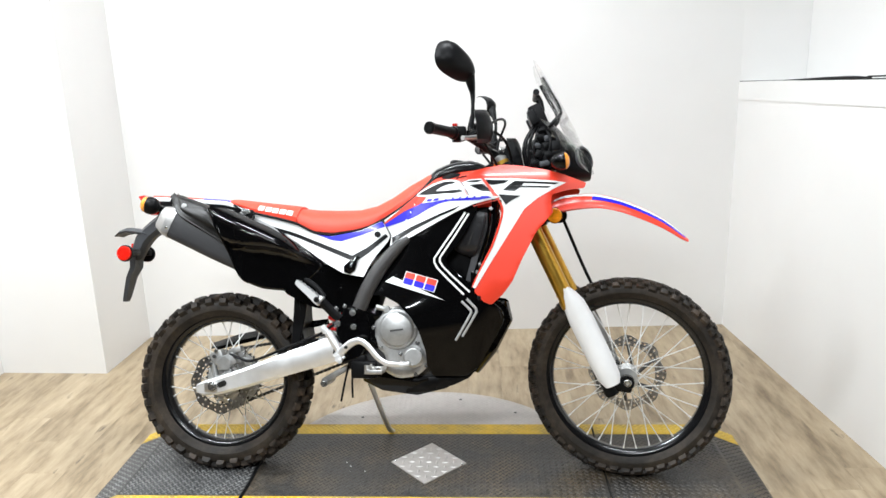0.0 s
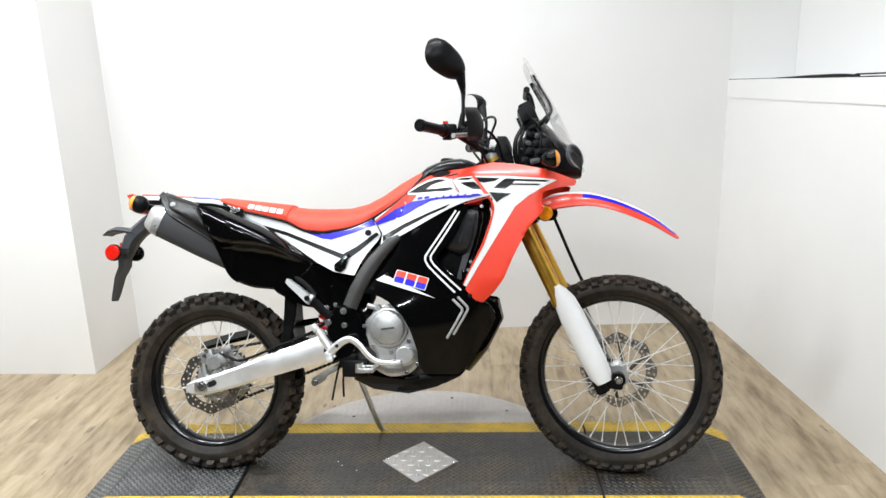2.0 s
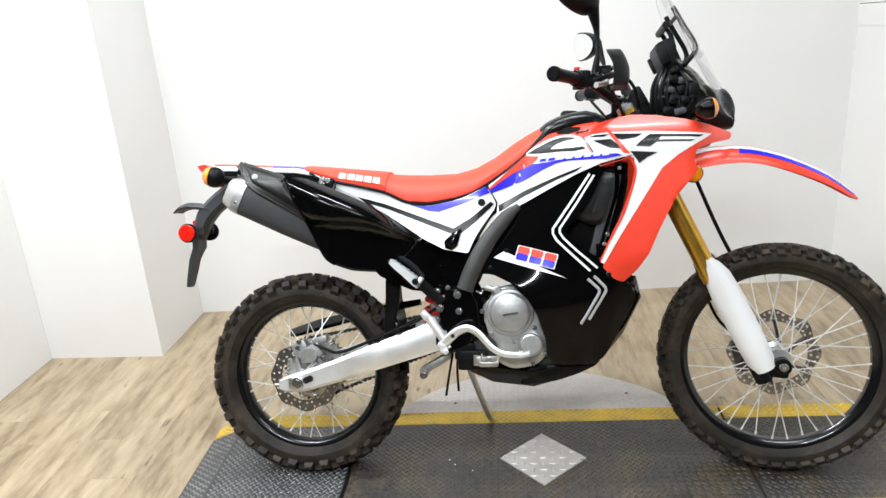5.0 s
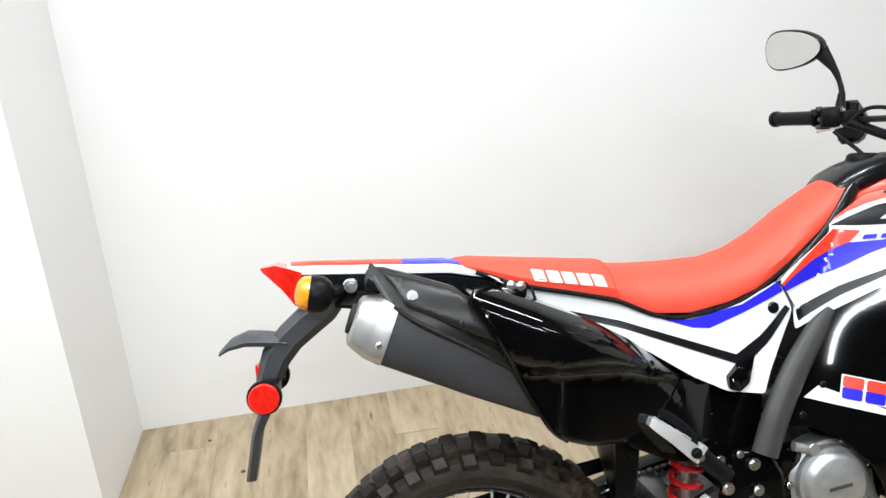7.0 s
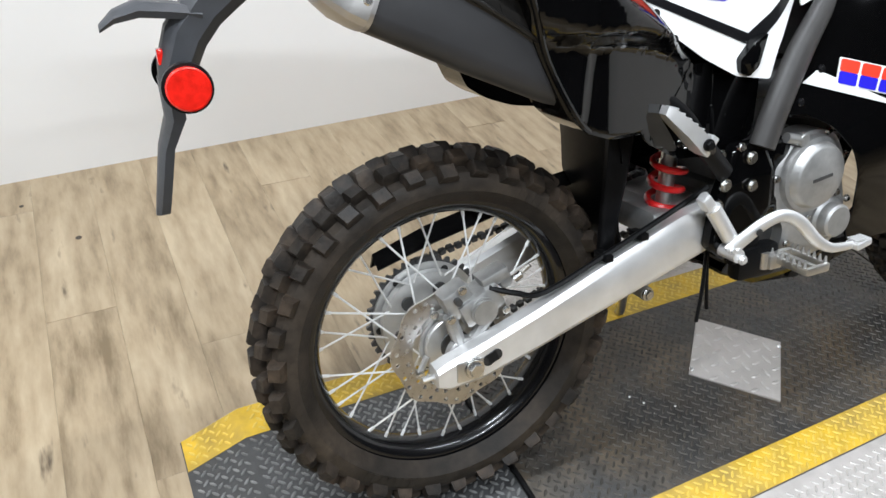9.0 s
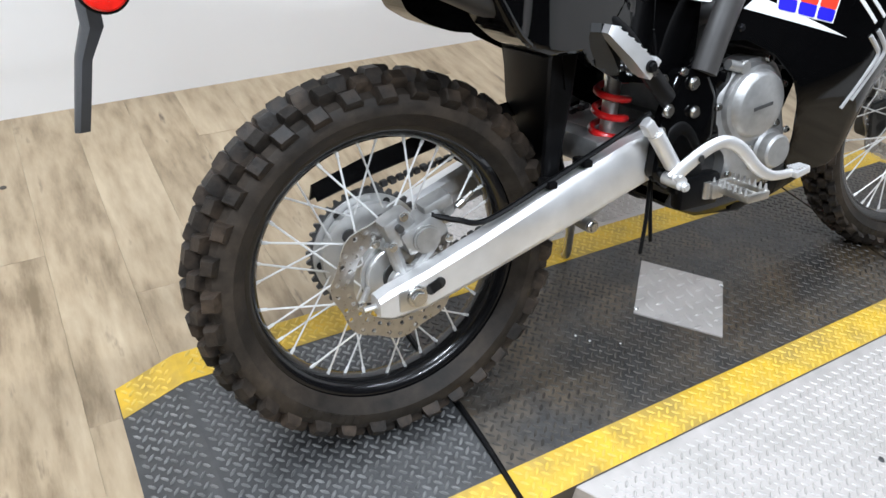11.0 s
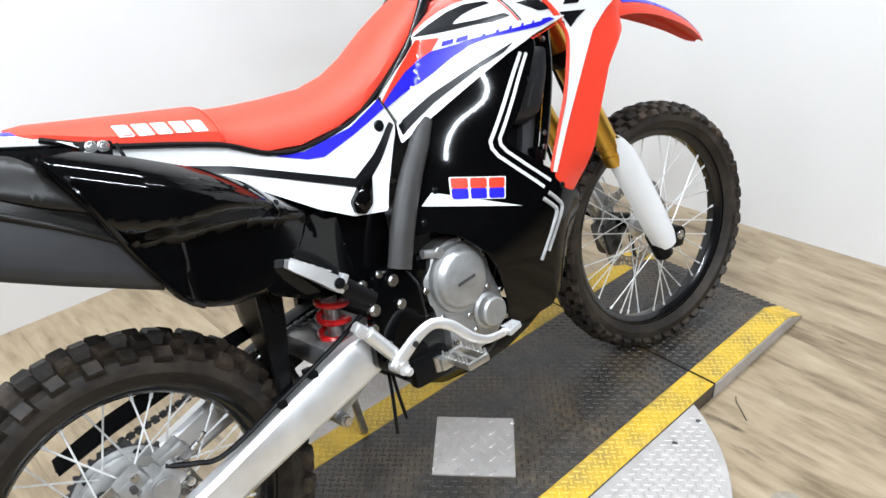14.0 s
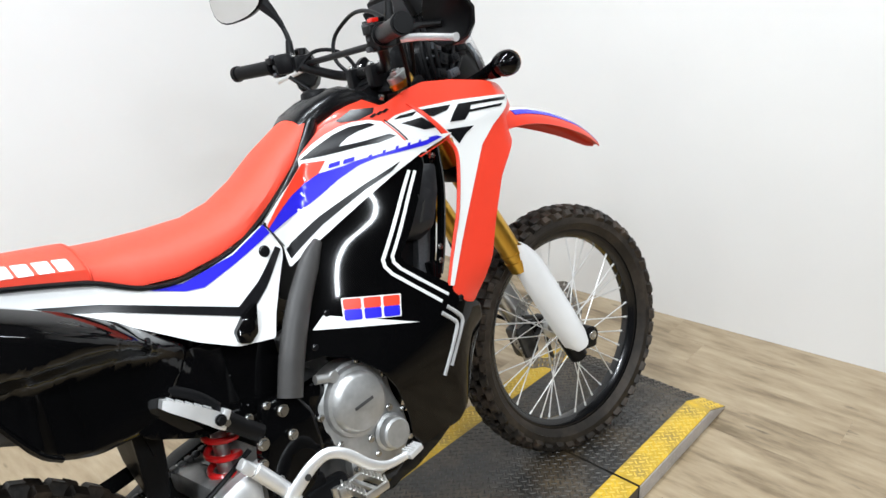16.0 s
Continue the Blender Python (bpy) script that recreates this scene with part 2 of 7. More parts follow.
def box(cx, cy, cz, sx, sy, sz, bevel=0.0, m=None, seg=2):
    bm = bmesh.new()
    bmesh.ops.create_cube(bm, size=1, matrix=Matrix.Diagonal((sx, sy, sz, 1)))
    if bevel:
        bmesh.ops.bevel(bm, geom=bm.edges[:], offset=bevel, segments=seg, affect="EDGES", profile=0.6)
    moved(bm, Matrix.Translation((cx, cy, cz)) @ (m or Matrix()))
    return bm


def rod(p, q, r, r2=None, n=14, bevel=0.0):
    """A round bar or cone from p to q."""
    p, q = Vector(p), Vector(q)
    bm = bmesh.new()
    bmesh.ops.create_cone(bm, cap_ends=True, segments=n, radius1=r, radius2=r if r2 is None else r2, depth=(q - p).length)
    if bevel:
        caps = [e for f in bm.faces if len(f.verts) > 4 for e in f.edges]
        bmesh.ops.bevel(bm, geom=caps, offset=bevel, segments=2, affect="EDGES")
    return moved(bm, Matrix.Translation((p + q) / 2) @ (q - p).to_track_quat("Z", "Y").to_matrix().to_4x4())


def curve_points(points, steps=6):
    """A smooth line through the points."""
    p = [Vector(a) for a in points]
    p = [2 * p[0] - p[1], *p, 2 * p[-1] - p[-2]]
    out = []
    for i in range(1, len(p) - 2):
        a, b, c, d = p[i - 1:i + 3]
        for s in range(steps):
            t = s / steps
            out.append(0.5 * (2 * b + (c - a) * t + (2 * a - 5 * b + 4 * c - d) * t * t + (3 * b - a - 3 * c + d) * t ** 3))
    return out + [p[-2]]


def tube(points, r, n=10, steps=6, flat=1.0, up=(0, 1, 0)):
    """A bent bar through the points; r may be one radius or one for each point; flat squeezes it along up."""
    line = curve_points(points, steps) if steps > 1 else [Vector(a) for a in points]
    k = len(line) - 1
    if not isinstance(r, (int, float)):
        radii = [r[min(len(r) - 2, int(i / k * (len(r) - 1)))] * (1 - (i / k * (len(r) - 1) - min(len(r) - 2, int(i / k * (len(r) - 1))))) + r[min(len(r) - 2, int(i / k * (len(r) - 1))) + 1] * (i / k * (len(r) - 1) - min(len(r) - 2, int(i / k * (len(r) - 1)))) for i in range(k + 1)]
    else:
        radii = [r] * (k + 1)
    bm = bmesh.new()
    rings = []
    side = Vector(up)
    for i, c in enumerate(line):
        t = (line[min(i + 1, k)] - line[max(i - 1, 0)]).normalized()
        a = side - t * side.dot(t)
        if a.length < 1e-4:
            a = t.orthogonal()
        a.normalize()
        b = t.cross(a)
        side = a
        rings.append([bm.verts.new(c + radii[i] * (flat * math.cos(2 * math.pi * j / n) * a + math.sin(2 * math.pi * j / n) * b)) for j in range(n)])
    for u, v in zip(rings, rings[1:]):
        for j in range(n):
            bm.faces.new((u[j], u[(j + 1) % n], v[(j + 1) % n], v[j]))
    bm.faces.new(rings[0][::-1])
    bm.faces.new(rings[-1])
    return bm


def loft(rings, caps=True, closed=True):
    """Skins rings of equally many points."""
    bm = bmesh.new()
    vs = [[bm.verts.new(p) for p in ring] for ring in rings]
    n = len(rings[0])
    for u, v in zip(vs, vs[1:]):
        for j in range(n if closed else n - 1):
            bm.faces.new((u[j], u[(j + 1) % n], v[(j + 1) % n], v[j]))
    if caps and closed:
        bm.faces.new(vs[0][::-1])
        bm.faces.new(vs[-1])
    return bm


def thick(bm, t):
    """Gives an open sheet a thickness."""
    bmesh.ops.recalc_face_normals(bm, faces=bm.faces)
    bmesh.ops.solidify(bm, geom=bm.faces[:], thickness=t)
    return bm


def oval(x, cy, cz, ry, rz, n=20, power=2.6, tilt=0.0):
    """A rounded section across x; tilt leans it along x with height."""
    out = []
    for j in range(n):
        a = 2 * math.pi * j / n
        c, s = math.cos(a), math.sin(a)
        yy = ry * math.copysign(abs(c) ** (2 / power), c)
        zz = rz * math.copysign(abs(s) ** (2 / power), s)
        out.append((x + tilt * zz, cy + yy, cz + zz))
    return out


def round_outline(outline, r, steps=3):
    """Rounds the corners of a plan outline."""
    out = []
    n = len(outline)
    for i in range(n):
        p, a, b = Vector(outline[i]), Vector(outline[i - 1]), Vector(outline[(i + 1) % n])
        da, db = (a - p), (b - p)
        k = min(r, 0.42 * da.length, 0.42 * db.length)
        s, e = p + da.normalized() * k, p + db.normalized() * k
        for q in range(steps + 1):
            t = q / steps
            out.append(((1 - t) ** 2 * s + 2 * t * (1 - t) * p + t * t * e)[:])
    return out


def sheet(outline, side, thickness=0.003, proud=0.0, cell=0.03, r=0.006, edge=0.0012):
    """A panel in side view (x, z), laid on the surface y = -side(x, z), proud of it by that much and with a rolled edge."""
    flat = round_outline(outline, r) if r else outline
    bm = bmesh.new()
    bm.faces.new([bm.verts.new((x, 0, z)) for x, z in flat])
    bm.normal_update()
    if edge >= 0.002 and thickness > edge:
        bm.faces.ensure_lookup_table()
        face = bm.faces[0]
        area = face.calc_area()
        ringed = bm.copy()
        for _ in range(2):
            inner = max(ringed.faces, key=lambda fc: fc.calc_area())
            bmesh.ops.inset_individual(ringed, faces=[inner], thickness=1.1 * edge, use_even_offset=True)
        ringed.normal_update()
        if abs(sum(fc.calc_area() for fc in ringed.faces) - area) < 0.003 * area and all(fc.normal.dot(face.normal) > 0.5 for fc in ringed.faces):
            bm = ringed
    bmesh.ops.triangulate(bm, faces=[fc for fc in bm.faces if len(fc.verts) > 4])
    xs, zs = [p[0] for p in flat], [p[1] for p in flat]
    for lo, hi, ax in ((min(xs), max(xs), 0), (min(zs), max(zs), 2)):
        k = int((hi - lo) / cell)
        for i in range(1, k + 1):
            at = lo + (hi - lo) * i / (k + 1)
            no = [0, 0, 0]
            no[ax] = 1
            co = [0, 0, 0]
            co[ax] = at
            bmesh.ops.bisect_plane(bm, geom=bm.verts[:] + bm.edges[:] + bm.faces[:], plane_co=co, plane_no=no, dist=1e-6)
    top = bm.faces[:]
    rim = {v for e in bm.edges if len(e.link_faces) == 1 for v in e.verts}
    low = edge if thickness > edge else 0
    span = max(0.003, 2.2 * low)
    ends = [(Vector(flat[i - 1]), Vector(flat[i])) for i in range(len(flat))]

    def fall(x, z):
        """How far the face drops towards its rim."""
        q = Vector((x, z))
        near = span
        for a, b in ends:
            ab = b - a
            t = min(1, max(0, (q - a).dot(ab) / max(ab.length_squared, 1e-12)))
            near = min(near, (a + ab * t - q).length)
        k = 1 - near / span
        return low * k * k

    got = bmesh.ops.extrude_face_region(bm, geom=top)
    back = [v for v in got["geom"] if isinstance(v, bmesh.types.BMVert)]
    isback = set(back)
    for v in bm.verts:
        s = side(v.co.x, v.co.z)
        v.co.y = -(s + proud) + (thickness if v in isback else (fall(v.co.x, v.co.z) if low else 0))
    return bm


def disc(c, r, depth, n=28, bevel=0.0, axis=(0, -1, 0), inner=0.0):
    """A round plate or ring facing along axis, its face at c."""
    c, a = Vector(c), Vector(axis).normalized()
    prof = [(inner, 0), (r - bevel, 0), (r, bevel), (r, depth), (inner, depth)]
    return lathe(prof, c, a, n)


def lathe(profile, c, axis=(0, -1, 0), n=32):
    """Turns a profile of (radius, depth behind the face) about the axis through c."""
    a = Vector(axis).normalized()
    u = a.orthogonal().normalized()
    w = a.cross(u)
    bm = bmesh.new()
    rings = []
    for r, d in profile:
        o = Vector(c) - a * d
        if r < 1e-6:
            rings.append([bm.verts.new(o)])
        else:
            rings.append([bm.verts.new(o + r * (math.cos(2 * math.pi * j / n) * u + math.sin(2 * math.pi * j / n) * w)) for j in range(n)])
    closed = profile[0][0] > 1e-6 and profile[-1][0] > 1e-6
    pairs = list(zip(rings, rings[1:])) + ([(rings[-1], rings[0])] if closed else [])
    for p, q in pairs:
        for j in range(n):
            k = (j + 1) % n
            if len(p) == 1 and len(q) > 1:
                bm.faces.new((p[0], q[j], q[k]))
            elif len(q) == 1 and len(p) > 1:
                bm.faces.new((p[j], p[k], q[0]))
            elif len(p) > 1:
                bm.faces.new((p[j], p[k], q[k], q[j]))
    return bm


def hexbolt(x, y, z, r=0.008, h=0.006, axis=(0, -1, 0)):
    """A flanged hexagon bolt head standing out along axis."""
    c, a = Vector((x, y, z)), Vector(axis).normalized()
    return join(lathe([(0, -h), (r * 0.82, -h), (r * 0.9, -h * 0.8), (r * 0.9, 0)], c, a, 6), disc(c + a * h * 0.35, r * 1.2, h * 0.5, 14, axis=a))


def true_normals(ob, side):
    """Gives the face of a panel laid on y = -side(x, z) the surface's own normals, so that its gloss runs clean."""
    me = ob.data
    d = 0.002

    def own(c):
        return Vector((side(c.x - d, c.z) - side(c.x + d, c.z), -2 * d, side(c.x, c.z - d) - side(c.x, c.z + d))).normalized()

    normal = [own(v.co) for v in me.vertices]
    mean = [Vector((0, 0, 0)) for v in me.vertices]
    rolled = set()
    for poly in me.polygons:
        if poly.normal.y > -0.25:
            continue
        for vi in poly.vertices:
            mean[vi] += poly.normal * poly.area
            if normal[vi].dot(poly.normal) < 0.93:
                rolled.add(vi)
    out = []
    for poly in me.polygons:
        for vi in poly.vertices:
            if poly.normal.y > -0.25:
                out.append(poly.normal.copy())
            else:
                out.append(mean[vi].normalized() if vi in rolled else normal[vi])
    me.normals_split_custom_set(out)
    return ob


# ---- room ----
def wall(name, p, q, z0, z1, depth, mat, label, skirting=None):
    """A wall whose visible face runs from p to q in plan; its body lies to the left of that way."""
    p, q = Vector((*p, 0)), Vector((*q, 0))
    d = (q - p).normalized()
    n = Vector((-d.y, d.x, 0)) * depth
    za, zb = (z0 if isinstance(z0, tuple) else (z0, z0)), (z1 if isinstance(z1, tuple) else (z1, z1))
    ring = lambda z: [(*v.xy, h) for v, h in ((p, z[0]), (q, z[1]), (q + n, z[1]), (p + n, z[0]))]  # noqa: E731
    bm = loft([ring(za), ring(zb)])
    ob = obj(name, bm, mat, smooth=0)
    return tagged(ob, label, "wall", kind="structure")


CORNER_L, CORNER_R = (-1.710, 1.283), (1.461, 1.597)
PILLAR_R = (-1.688, 0.800)
wall("wall_back", CORNER_R, (-2.30, 1.2246), FLOOR, CEIL, -0.12, WALL, "plain white painted back wall of the showroom")
foot = [CORNER_L, PILLAR_R, (-2.30, 0.7815), (-2.30, 1.2251)]
tagged(obj("wall_pillar", loft([[(*p, z) for p in foot] for z in (FLOOR, CEIL)]), WALL, smooth=0), "boxed white pillar in the corner", "pillar", kind="structure")
wall("wall_left", (-2.230, 0.7815), (-2.175, -0.6), FLOOR, CEIL, -0.12, WALL, "plain white painted side wall")
wall("wall_right", (1.881, -1.3), CORNER_R, FLOOR, (1.274, 1.172), -0.36, WALL, "low white painted side wall below a ledge")
wall("wall_right_ledge", (1.877, -1.3), (1.457, 1.596), (1.274, 1.172), (1.377, 1.2606), -0.36, WALL, "white ledge along the top of the low wall")
wall("wall_right_upper", (2.201, -1.3), (1.781, 1.5975), (1.377, 1.2606), CEIL, -0.12, WALL, "white wall set back above the ledge")
# unseen outer walls, added near-black so that the gloss panels reflect dark
wall("wall_front", (-5.5, -7.0), (5.5, -7.0), FLOOR, CEIL, -0.12, DARK_SHELL, "unseen end wall, added near-black to keep reflections dark")
wall("wall_far_left", (-5.5, 1.2), (-5.5, -7.0), FLOOR, CEIL, -0.12, DARK_SHELL, "unseen side wall, added near-black to keep reflections dark")
wall("wall_far_right", (5.5, -7.0), (5.5, 1.2), FLOOR, CEIL, -0.12, DARK_SHELL, "unseen side wall, added near-black to keep reflections dark")
wall("wall_back_left", (-2.25, 1.0), (-5.5, 1.0), FLOOR, CEIL, -0.12, DARK_SHELL, "unseen back wall, added near-black to keep reflections dark")
wall("wall_back_right", (5.5, 1.3), (2.3, 1.3), FLOOR, CEIL, -0.12, DARK_SHELL, "unseen back wall, added near-black to keep reflections dark")
wall("wall_back_end", (1.90, 1.600), CORNER_R, 1.264, CEIL, -0.12, WALL, "white wall end above the ledge")
# added overhead out of view; its dark colour keeps upward-facing gloss black
tagged(obj("ceiling", box(0.0, -2.7, CEIL + 0.05, 11.4, 9.0, 0.1), CEILING, smooth=0), "unseen ceiling, coloured dark to keep reflections black", "ceiling", kind="structure")

for lx, ly, ll, lw in LAMPS:
    fx = new("ceiling_light")
    fx.matrix_world = pose(lx, ly, CEIL, 0, 0, 3.5)
    part("housing", box(0, 0, -0.02, ll + 0.05, 0.20, 0.04, 0.004), WHITE, fx)
    part("reflector_edge", join(box(0, 0.098, -0.055, ll + 0.05, 0.004, 0.03), box(0, -0.098, -0.055, ll + 0.05, 0.004, 0.03)), WHITE, fx, smooth=0)
    tagged(fx, "white fluorescent ceiling light fitting", "ceiling light", group="ceiling lights")

LEDGE = lambda y, off, up: (1.457 + (1.596 - y) * 0.145 + off, y, 1.2606 + (1.596 - y) * 0.0402 + up)  # noqa: E731
cable = obj("cable", join(tube([LEDGE(1.27, 0.06, 0.003), LEDGE(1.10, 0.065, 0.005), LEDGE(0.92, 0.07, 0.007), LEDGE(0.74, 0.07, 0.008), LEDGE(0.62, 0.07, 0.006)], [0.0015, 0.004, 0.007, 0.008, 0.005], 8), tube([LEDGE(0.64, 0.07, 0.012), LEDGE(0.4, 0.075, 0.014), LEDGE(0.1, 0.08, 0.015), LEDGE(-0.4, 0.09, 0.015)], 0.0032, 6), tube([LEDGE(0.64, 0.05, 0.003), LEDGE(0.4, 0.04, 0.003), LEDGE(0.1, 0.035, 0.003), LEDGE(-0.4, 0.03, 0.003)], 0.0025, 6)), SATIN)
tagged(cable, "black cable doubled back along the white ledge", "cable")

# ---- turntable ----
TT = pose(0.0335, -0.007, 0, 0, 0, 3.2)   # the turntable's centre and turn
HALF_W, SEAM, FLAT_END, TIP = 0.288, 0.624, 1.062, 1.178
turntable = new("turntable")
turntable.matrix_world = TT
tagged(turntable, "round motorcycle turntable with a black checker-plate track and yellow edges", "turntable")

part("plate", disc((0, 0, -0.004), 0.595, 0.044, 96, 0.002, (0, 0, 1)), PLATE, turntable, "bare aluminium checker-plate disc")


def lozenges(spots, z, size=0.0096, high=0.0018):
    """Raised checker-plate marks: (x, y, turn) each a small pointed ridge."""
    vs, fs = [], []
    for x, y, turn in spots:
        c, s = math.cos(turn), math.sin(turn)
        base = len(vs)
        for u, v, h in ((-1, 0, 0), (-0.5, -0.30, 0), (0.5, -0.30, 0), (1, 0, 0), (0.5, 0.30, 0), (-0.5, 0.30, 0), (-0.74, 0.0, 1), (-0.3, -0.13, 1), (0.3, -0.13, 1), (0.74, 0.0, 1), (0.3, 0.13, 1), (-0.3, 0.13, 1)):
            vs.append((x + size * (u * c - v * s), y + size * (u * s + v * c), z(x) + h * high))
        for k in range(6):
            fs.append([base + k, base + (k + 1) % 6, base + 6 + (k + 1) % 6, base + 6 + k])
        fs.append([base + 6 + k for k in range(6)])
    me = bpy.data.meshes.new("checker_relief")
    me.from_pydata(vs, [], fs)
    bm = bmesh.new()
    bm.from_mesh(me)
    bpy.data.meshes.remove(me)
    return bm


def track(x0, x1, tip=0.0):
    """A length of the raised track between two ends; with a tip it slopes down to the floor."""
    bm = bmesh.new()
    prof = [(x0, 0), (x1, 0)] + ([(x1 + tip, FLOOR + 0.004), (x1 + tip, FLOOR)] if tip else [(x1, FLOOR)]) + [(x0, FLOOR)]
    prof = [(x, z + 0.002 if z == 0 else z) for x, z in prof]
    a = [bm.verts.new((x, -HALF_W, z)) for x, z in prof]
    b = [bm.verts.new((x, HALF_W, z)) for x, z in prof]
    bm.faces.new(a)
    bm.faces.new(b[::-1])
    for i in range(len(a)):
        j = (i + 1) % len(a)
        bm.faces.new((a[i], b[i], b[j], a[j]))
    return bm


part("track", track(-SEAM + 0.004, SEAM - 0.004), MAT_BLACK, turntable, "worn black checker-plate track", smooth=0)
part("ramp", track(SEAM + 0.004, FLAT_END, TIP - FLAT_END), MAT_BLACK, turntable, "black checker-plate ramp", smooth=0)
part("ramp", moved(track(SEAM + 0.004, FLAT_END, TIP - FLAT_END), pose(0, 0, 0, 0, 0, 180)), RAMP_BLACK, turntable, "black checker-plate ramp", smooth=0)
for turn in (0, 180):
    for sy in (-1, 1):
        side = [(SEAM + 0.004, 0.0), (FLAT_END, 0.0), (TIP - 0.006, FLOOR + 0.004), (SEAM + 0.004, FLOOR + 0.001)]
        bmr = loft([[(x, sy * (HALF_W + 0.0002), z) for x, z in side], [(x, sy * (HALF_W + 0.003), z) for x, z in side]])
        part("ramp_side", moved(bmr, pose(0, 0, 0, 0, 0, turn)), PLATE, turntable, "bare aluminium ramp side", smooth=0)
        marks = lozenges([(SEAM + 0.016 + 0.0225 * i, -0.012 - 0.020 * j, radians(45 if (i + j) % 2 else -45)) for i in range(20) for j in range(2) if not (i > 17 and j > 0) and i < 20 - 2 * j], lambda x: 0.0, 0.009, 0.0014)
        marks = moved(marks, Matrix.Translation((0, sy * (HALF_W + 0.0028), 0)) @ pose(0, 0, 0, 90 if sy < 0 else -90, 0, 0) @ (Matrix() if sy < 0 else Matrix.Diagonal((1, -1, 1, 1))))
        tagged(part("side_relief", moved(marks, pose(0, 0, 0, 0, 0, turn)), BRIGHT_MARK, turntable, "raised marks of the ramp side", smooth=0), kind="stuff")
for sx in (-1, 1):
    part("seam", box(sx * SEAM, 0, -0.02, 0.007, 2 * HALF_W, 0.03), GAP, turntable, "dark gap between the plates", smooth=0)
part("rubber_strip", tube([(-SEAM - 0.004, -HALF_W - 0.004, 0.004), (-SEAM + 0.003, -0.1, 0.005), (-SEAM - 0.002, 0.1, 0.005), (-SEAM + 0.002, HALF_W - 0.02, 0.004)], 0.0055, 8), SATIN, turntable, "black rubber strip along the seam")


def stripe(x0, x1, y0, y1, slope=False):
    """A painted edge stripe lying on the track, running down the tip where it ends there."""
    h = 0.003
    pts = [(x0, h), (x1, h)]
    if slope:
        pts.append((TIP - 0.002, FLOOR + 0.006))
    bm = loft([[(x, y0, z) for x, z in pts], [(x, y1, z) for x, z in pts]], closed=False)
    return thick(bm, 0.0008)


for sy in (-1, 1):
    ya, yb = sorted((sy * HALF_W, sy * (HALF_W - 0.076)))
    part("edge_stripe", stripe(-SEAM + 0.004, SEAM - 0.004, ya, yb), TAPE, turntable, "worn yellow painted edge stripe", smooth=0)
    for turn in (0, 180):
        part("edge_stripe", moved(stripe(SEAM + 0.004, FLAT_END, ya, yb, True), pose(0, 0, 0, 0, 0, turn)), TAPE, turntable, "worn yellow painted edge stripe", smooth=0)

part("cover_plate", box(0, 0, 0.004, 0.194, 0.194, 0.005, 0.001, pose(0, 0, 0, 0, 0, 43.5)), PLATE, turntable, "square aluminium checker-plate cover set diagonally")


def checker(keep, pitch=0.0158):
    """Spots of a tread-plate pattern: a lattice set diagonally, every other bar turned across."""
    out = []
    k = int(1.8 / pitch)
    for i in range(-k, k + 1):
        for j in range(-k, k + 1):
            x, y = (i - j) * pitch * 0.7071, (i + j) * pitch * 0.7071
            if keep(x, y):
                out.append((x, y, radians(45 if (i + j) % 2 else -45)))
    return out


def track_top(x):
    over = max(0, abs(x) - FLAT_END)
    return 0.002 - over / (TIP - FLAT_END) * (0.002 - FLOOR - 0.005)


def on_cover(x, y):
    return abs(x) + abs(y) < 0.145


def black_area(x, y):
    return abs(y) < HALF_W - 0.080 and abs(x) < TIP - 0.008 and abs(abs(x) - SEAM) > 0.012 and abs(abs(x) - FLAT_END) > 0.010 and not on_cover(x, y)


tagged(part("checker_relief", lozenges(checker(lambda x, y: black_area(x, y) and x > -SEAM), track_top), WORN, turntable, "raised marks of the black checker plate", smooth=0), kind="stuff")
# the left ramp's marks carry their shine as a brighter colour
tagged(part("checker_relief", lozenges(checker(lambda x, y: black_area(x, y) and x < -SEAM), track_top, 0.0096, 0.0024), GLINT_MARK, turntable, "raised marks of the black ramp, lightened for their glint", smooth=0), kind="stuff")
tagged(part("checker_relief", lozenges(checker(lambda x, y: HALF_W - 0.07 < abs(y) < HALF_W - 0.006 and abs(x) < TIP - 0.01 and abs(abs(x) - SEAM) > 0.014 and abs(abs(x) - FLAT_END) > 0.012), lambda x: track_top(x) + 0.0012, 0.0096, 0.0015), PALE_YELLOW, turntable, "raised marks under yellow paint", smooth=0), kind="stuff")
tagged(part("checker_relief", lozenges(checker(lambda x, y: math.hypot(x, y) < 0.578 and abs(y) > HALF_W + 0.014), lambda x: -0.0042), BRIGHT_MARK, turntable, "raised marks of the aluminium plate", smooth=0), kind="stuff")
tagged(part("checker_relief", moved(lozenges([((i - j) * 0.0218, (i + j) * 0.0218, radians(45 if (i + j) % 2 else -45)) for i in range(-4, 5) for j in range(-4, 5) if abs(i - j) < 5 and abs(i + j) < 5 and abs(i - j) + abs(i + j) < 8], lambda x: 0.0064, 0.0135, 0.0028), pose(0, 0, 0, 0, 0, 43.5)), BRIGHT_MARK, turntable, "raised marks of the cover plate", smooth=0), kind="stuff")
for bx, by in ((0.122, -0.012), (-0.122, 0.012)):
    part("screw", lathe([(0, -0.002), (0.004, -0.0018), (0.006, 0.0)], (bx, by, 0.0068), (0, 0, 1), 12), BOLT, turntable)
for bx, by in ((0.36, -0.33), (0.05, -0.50), (-0.25, -0.46), (0.1, 0.52), (-0.3, 0.36), (0.33, 0.4), (0.47, -0.33)):
    part("screw", lathe([(0, -0.0015), (0.005, -0.0012), (0.007, 0.0)], (bx, by, -0.0035), (0, 0, 1), 12), CASE_DARK, turntable)

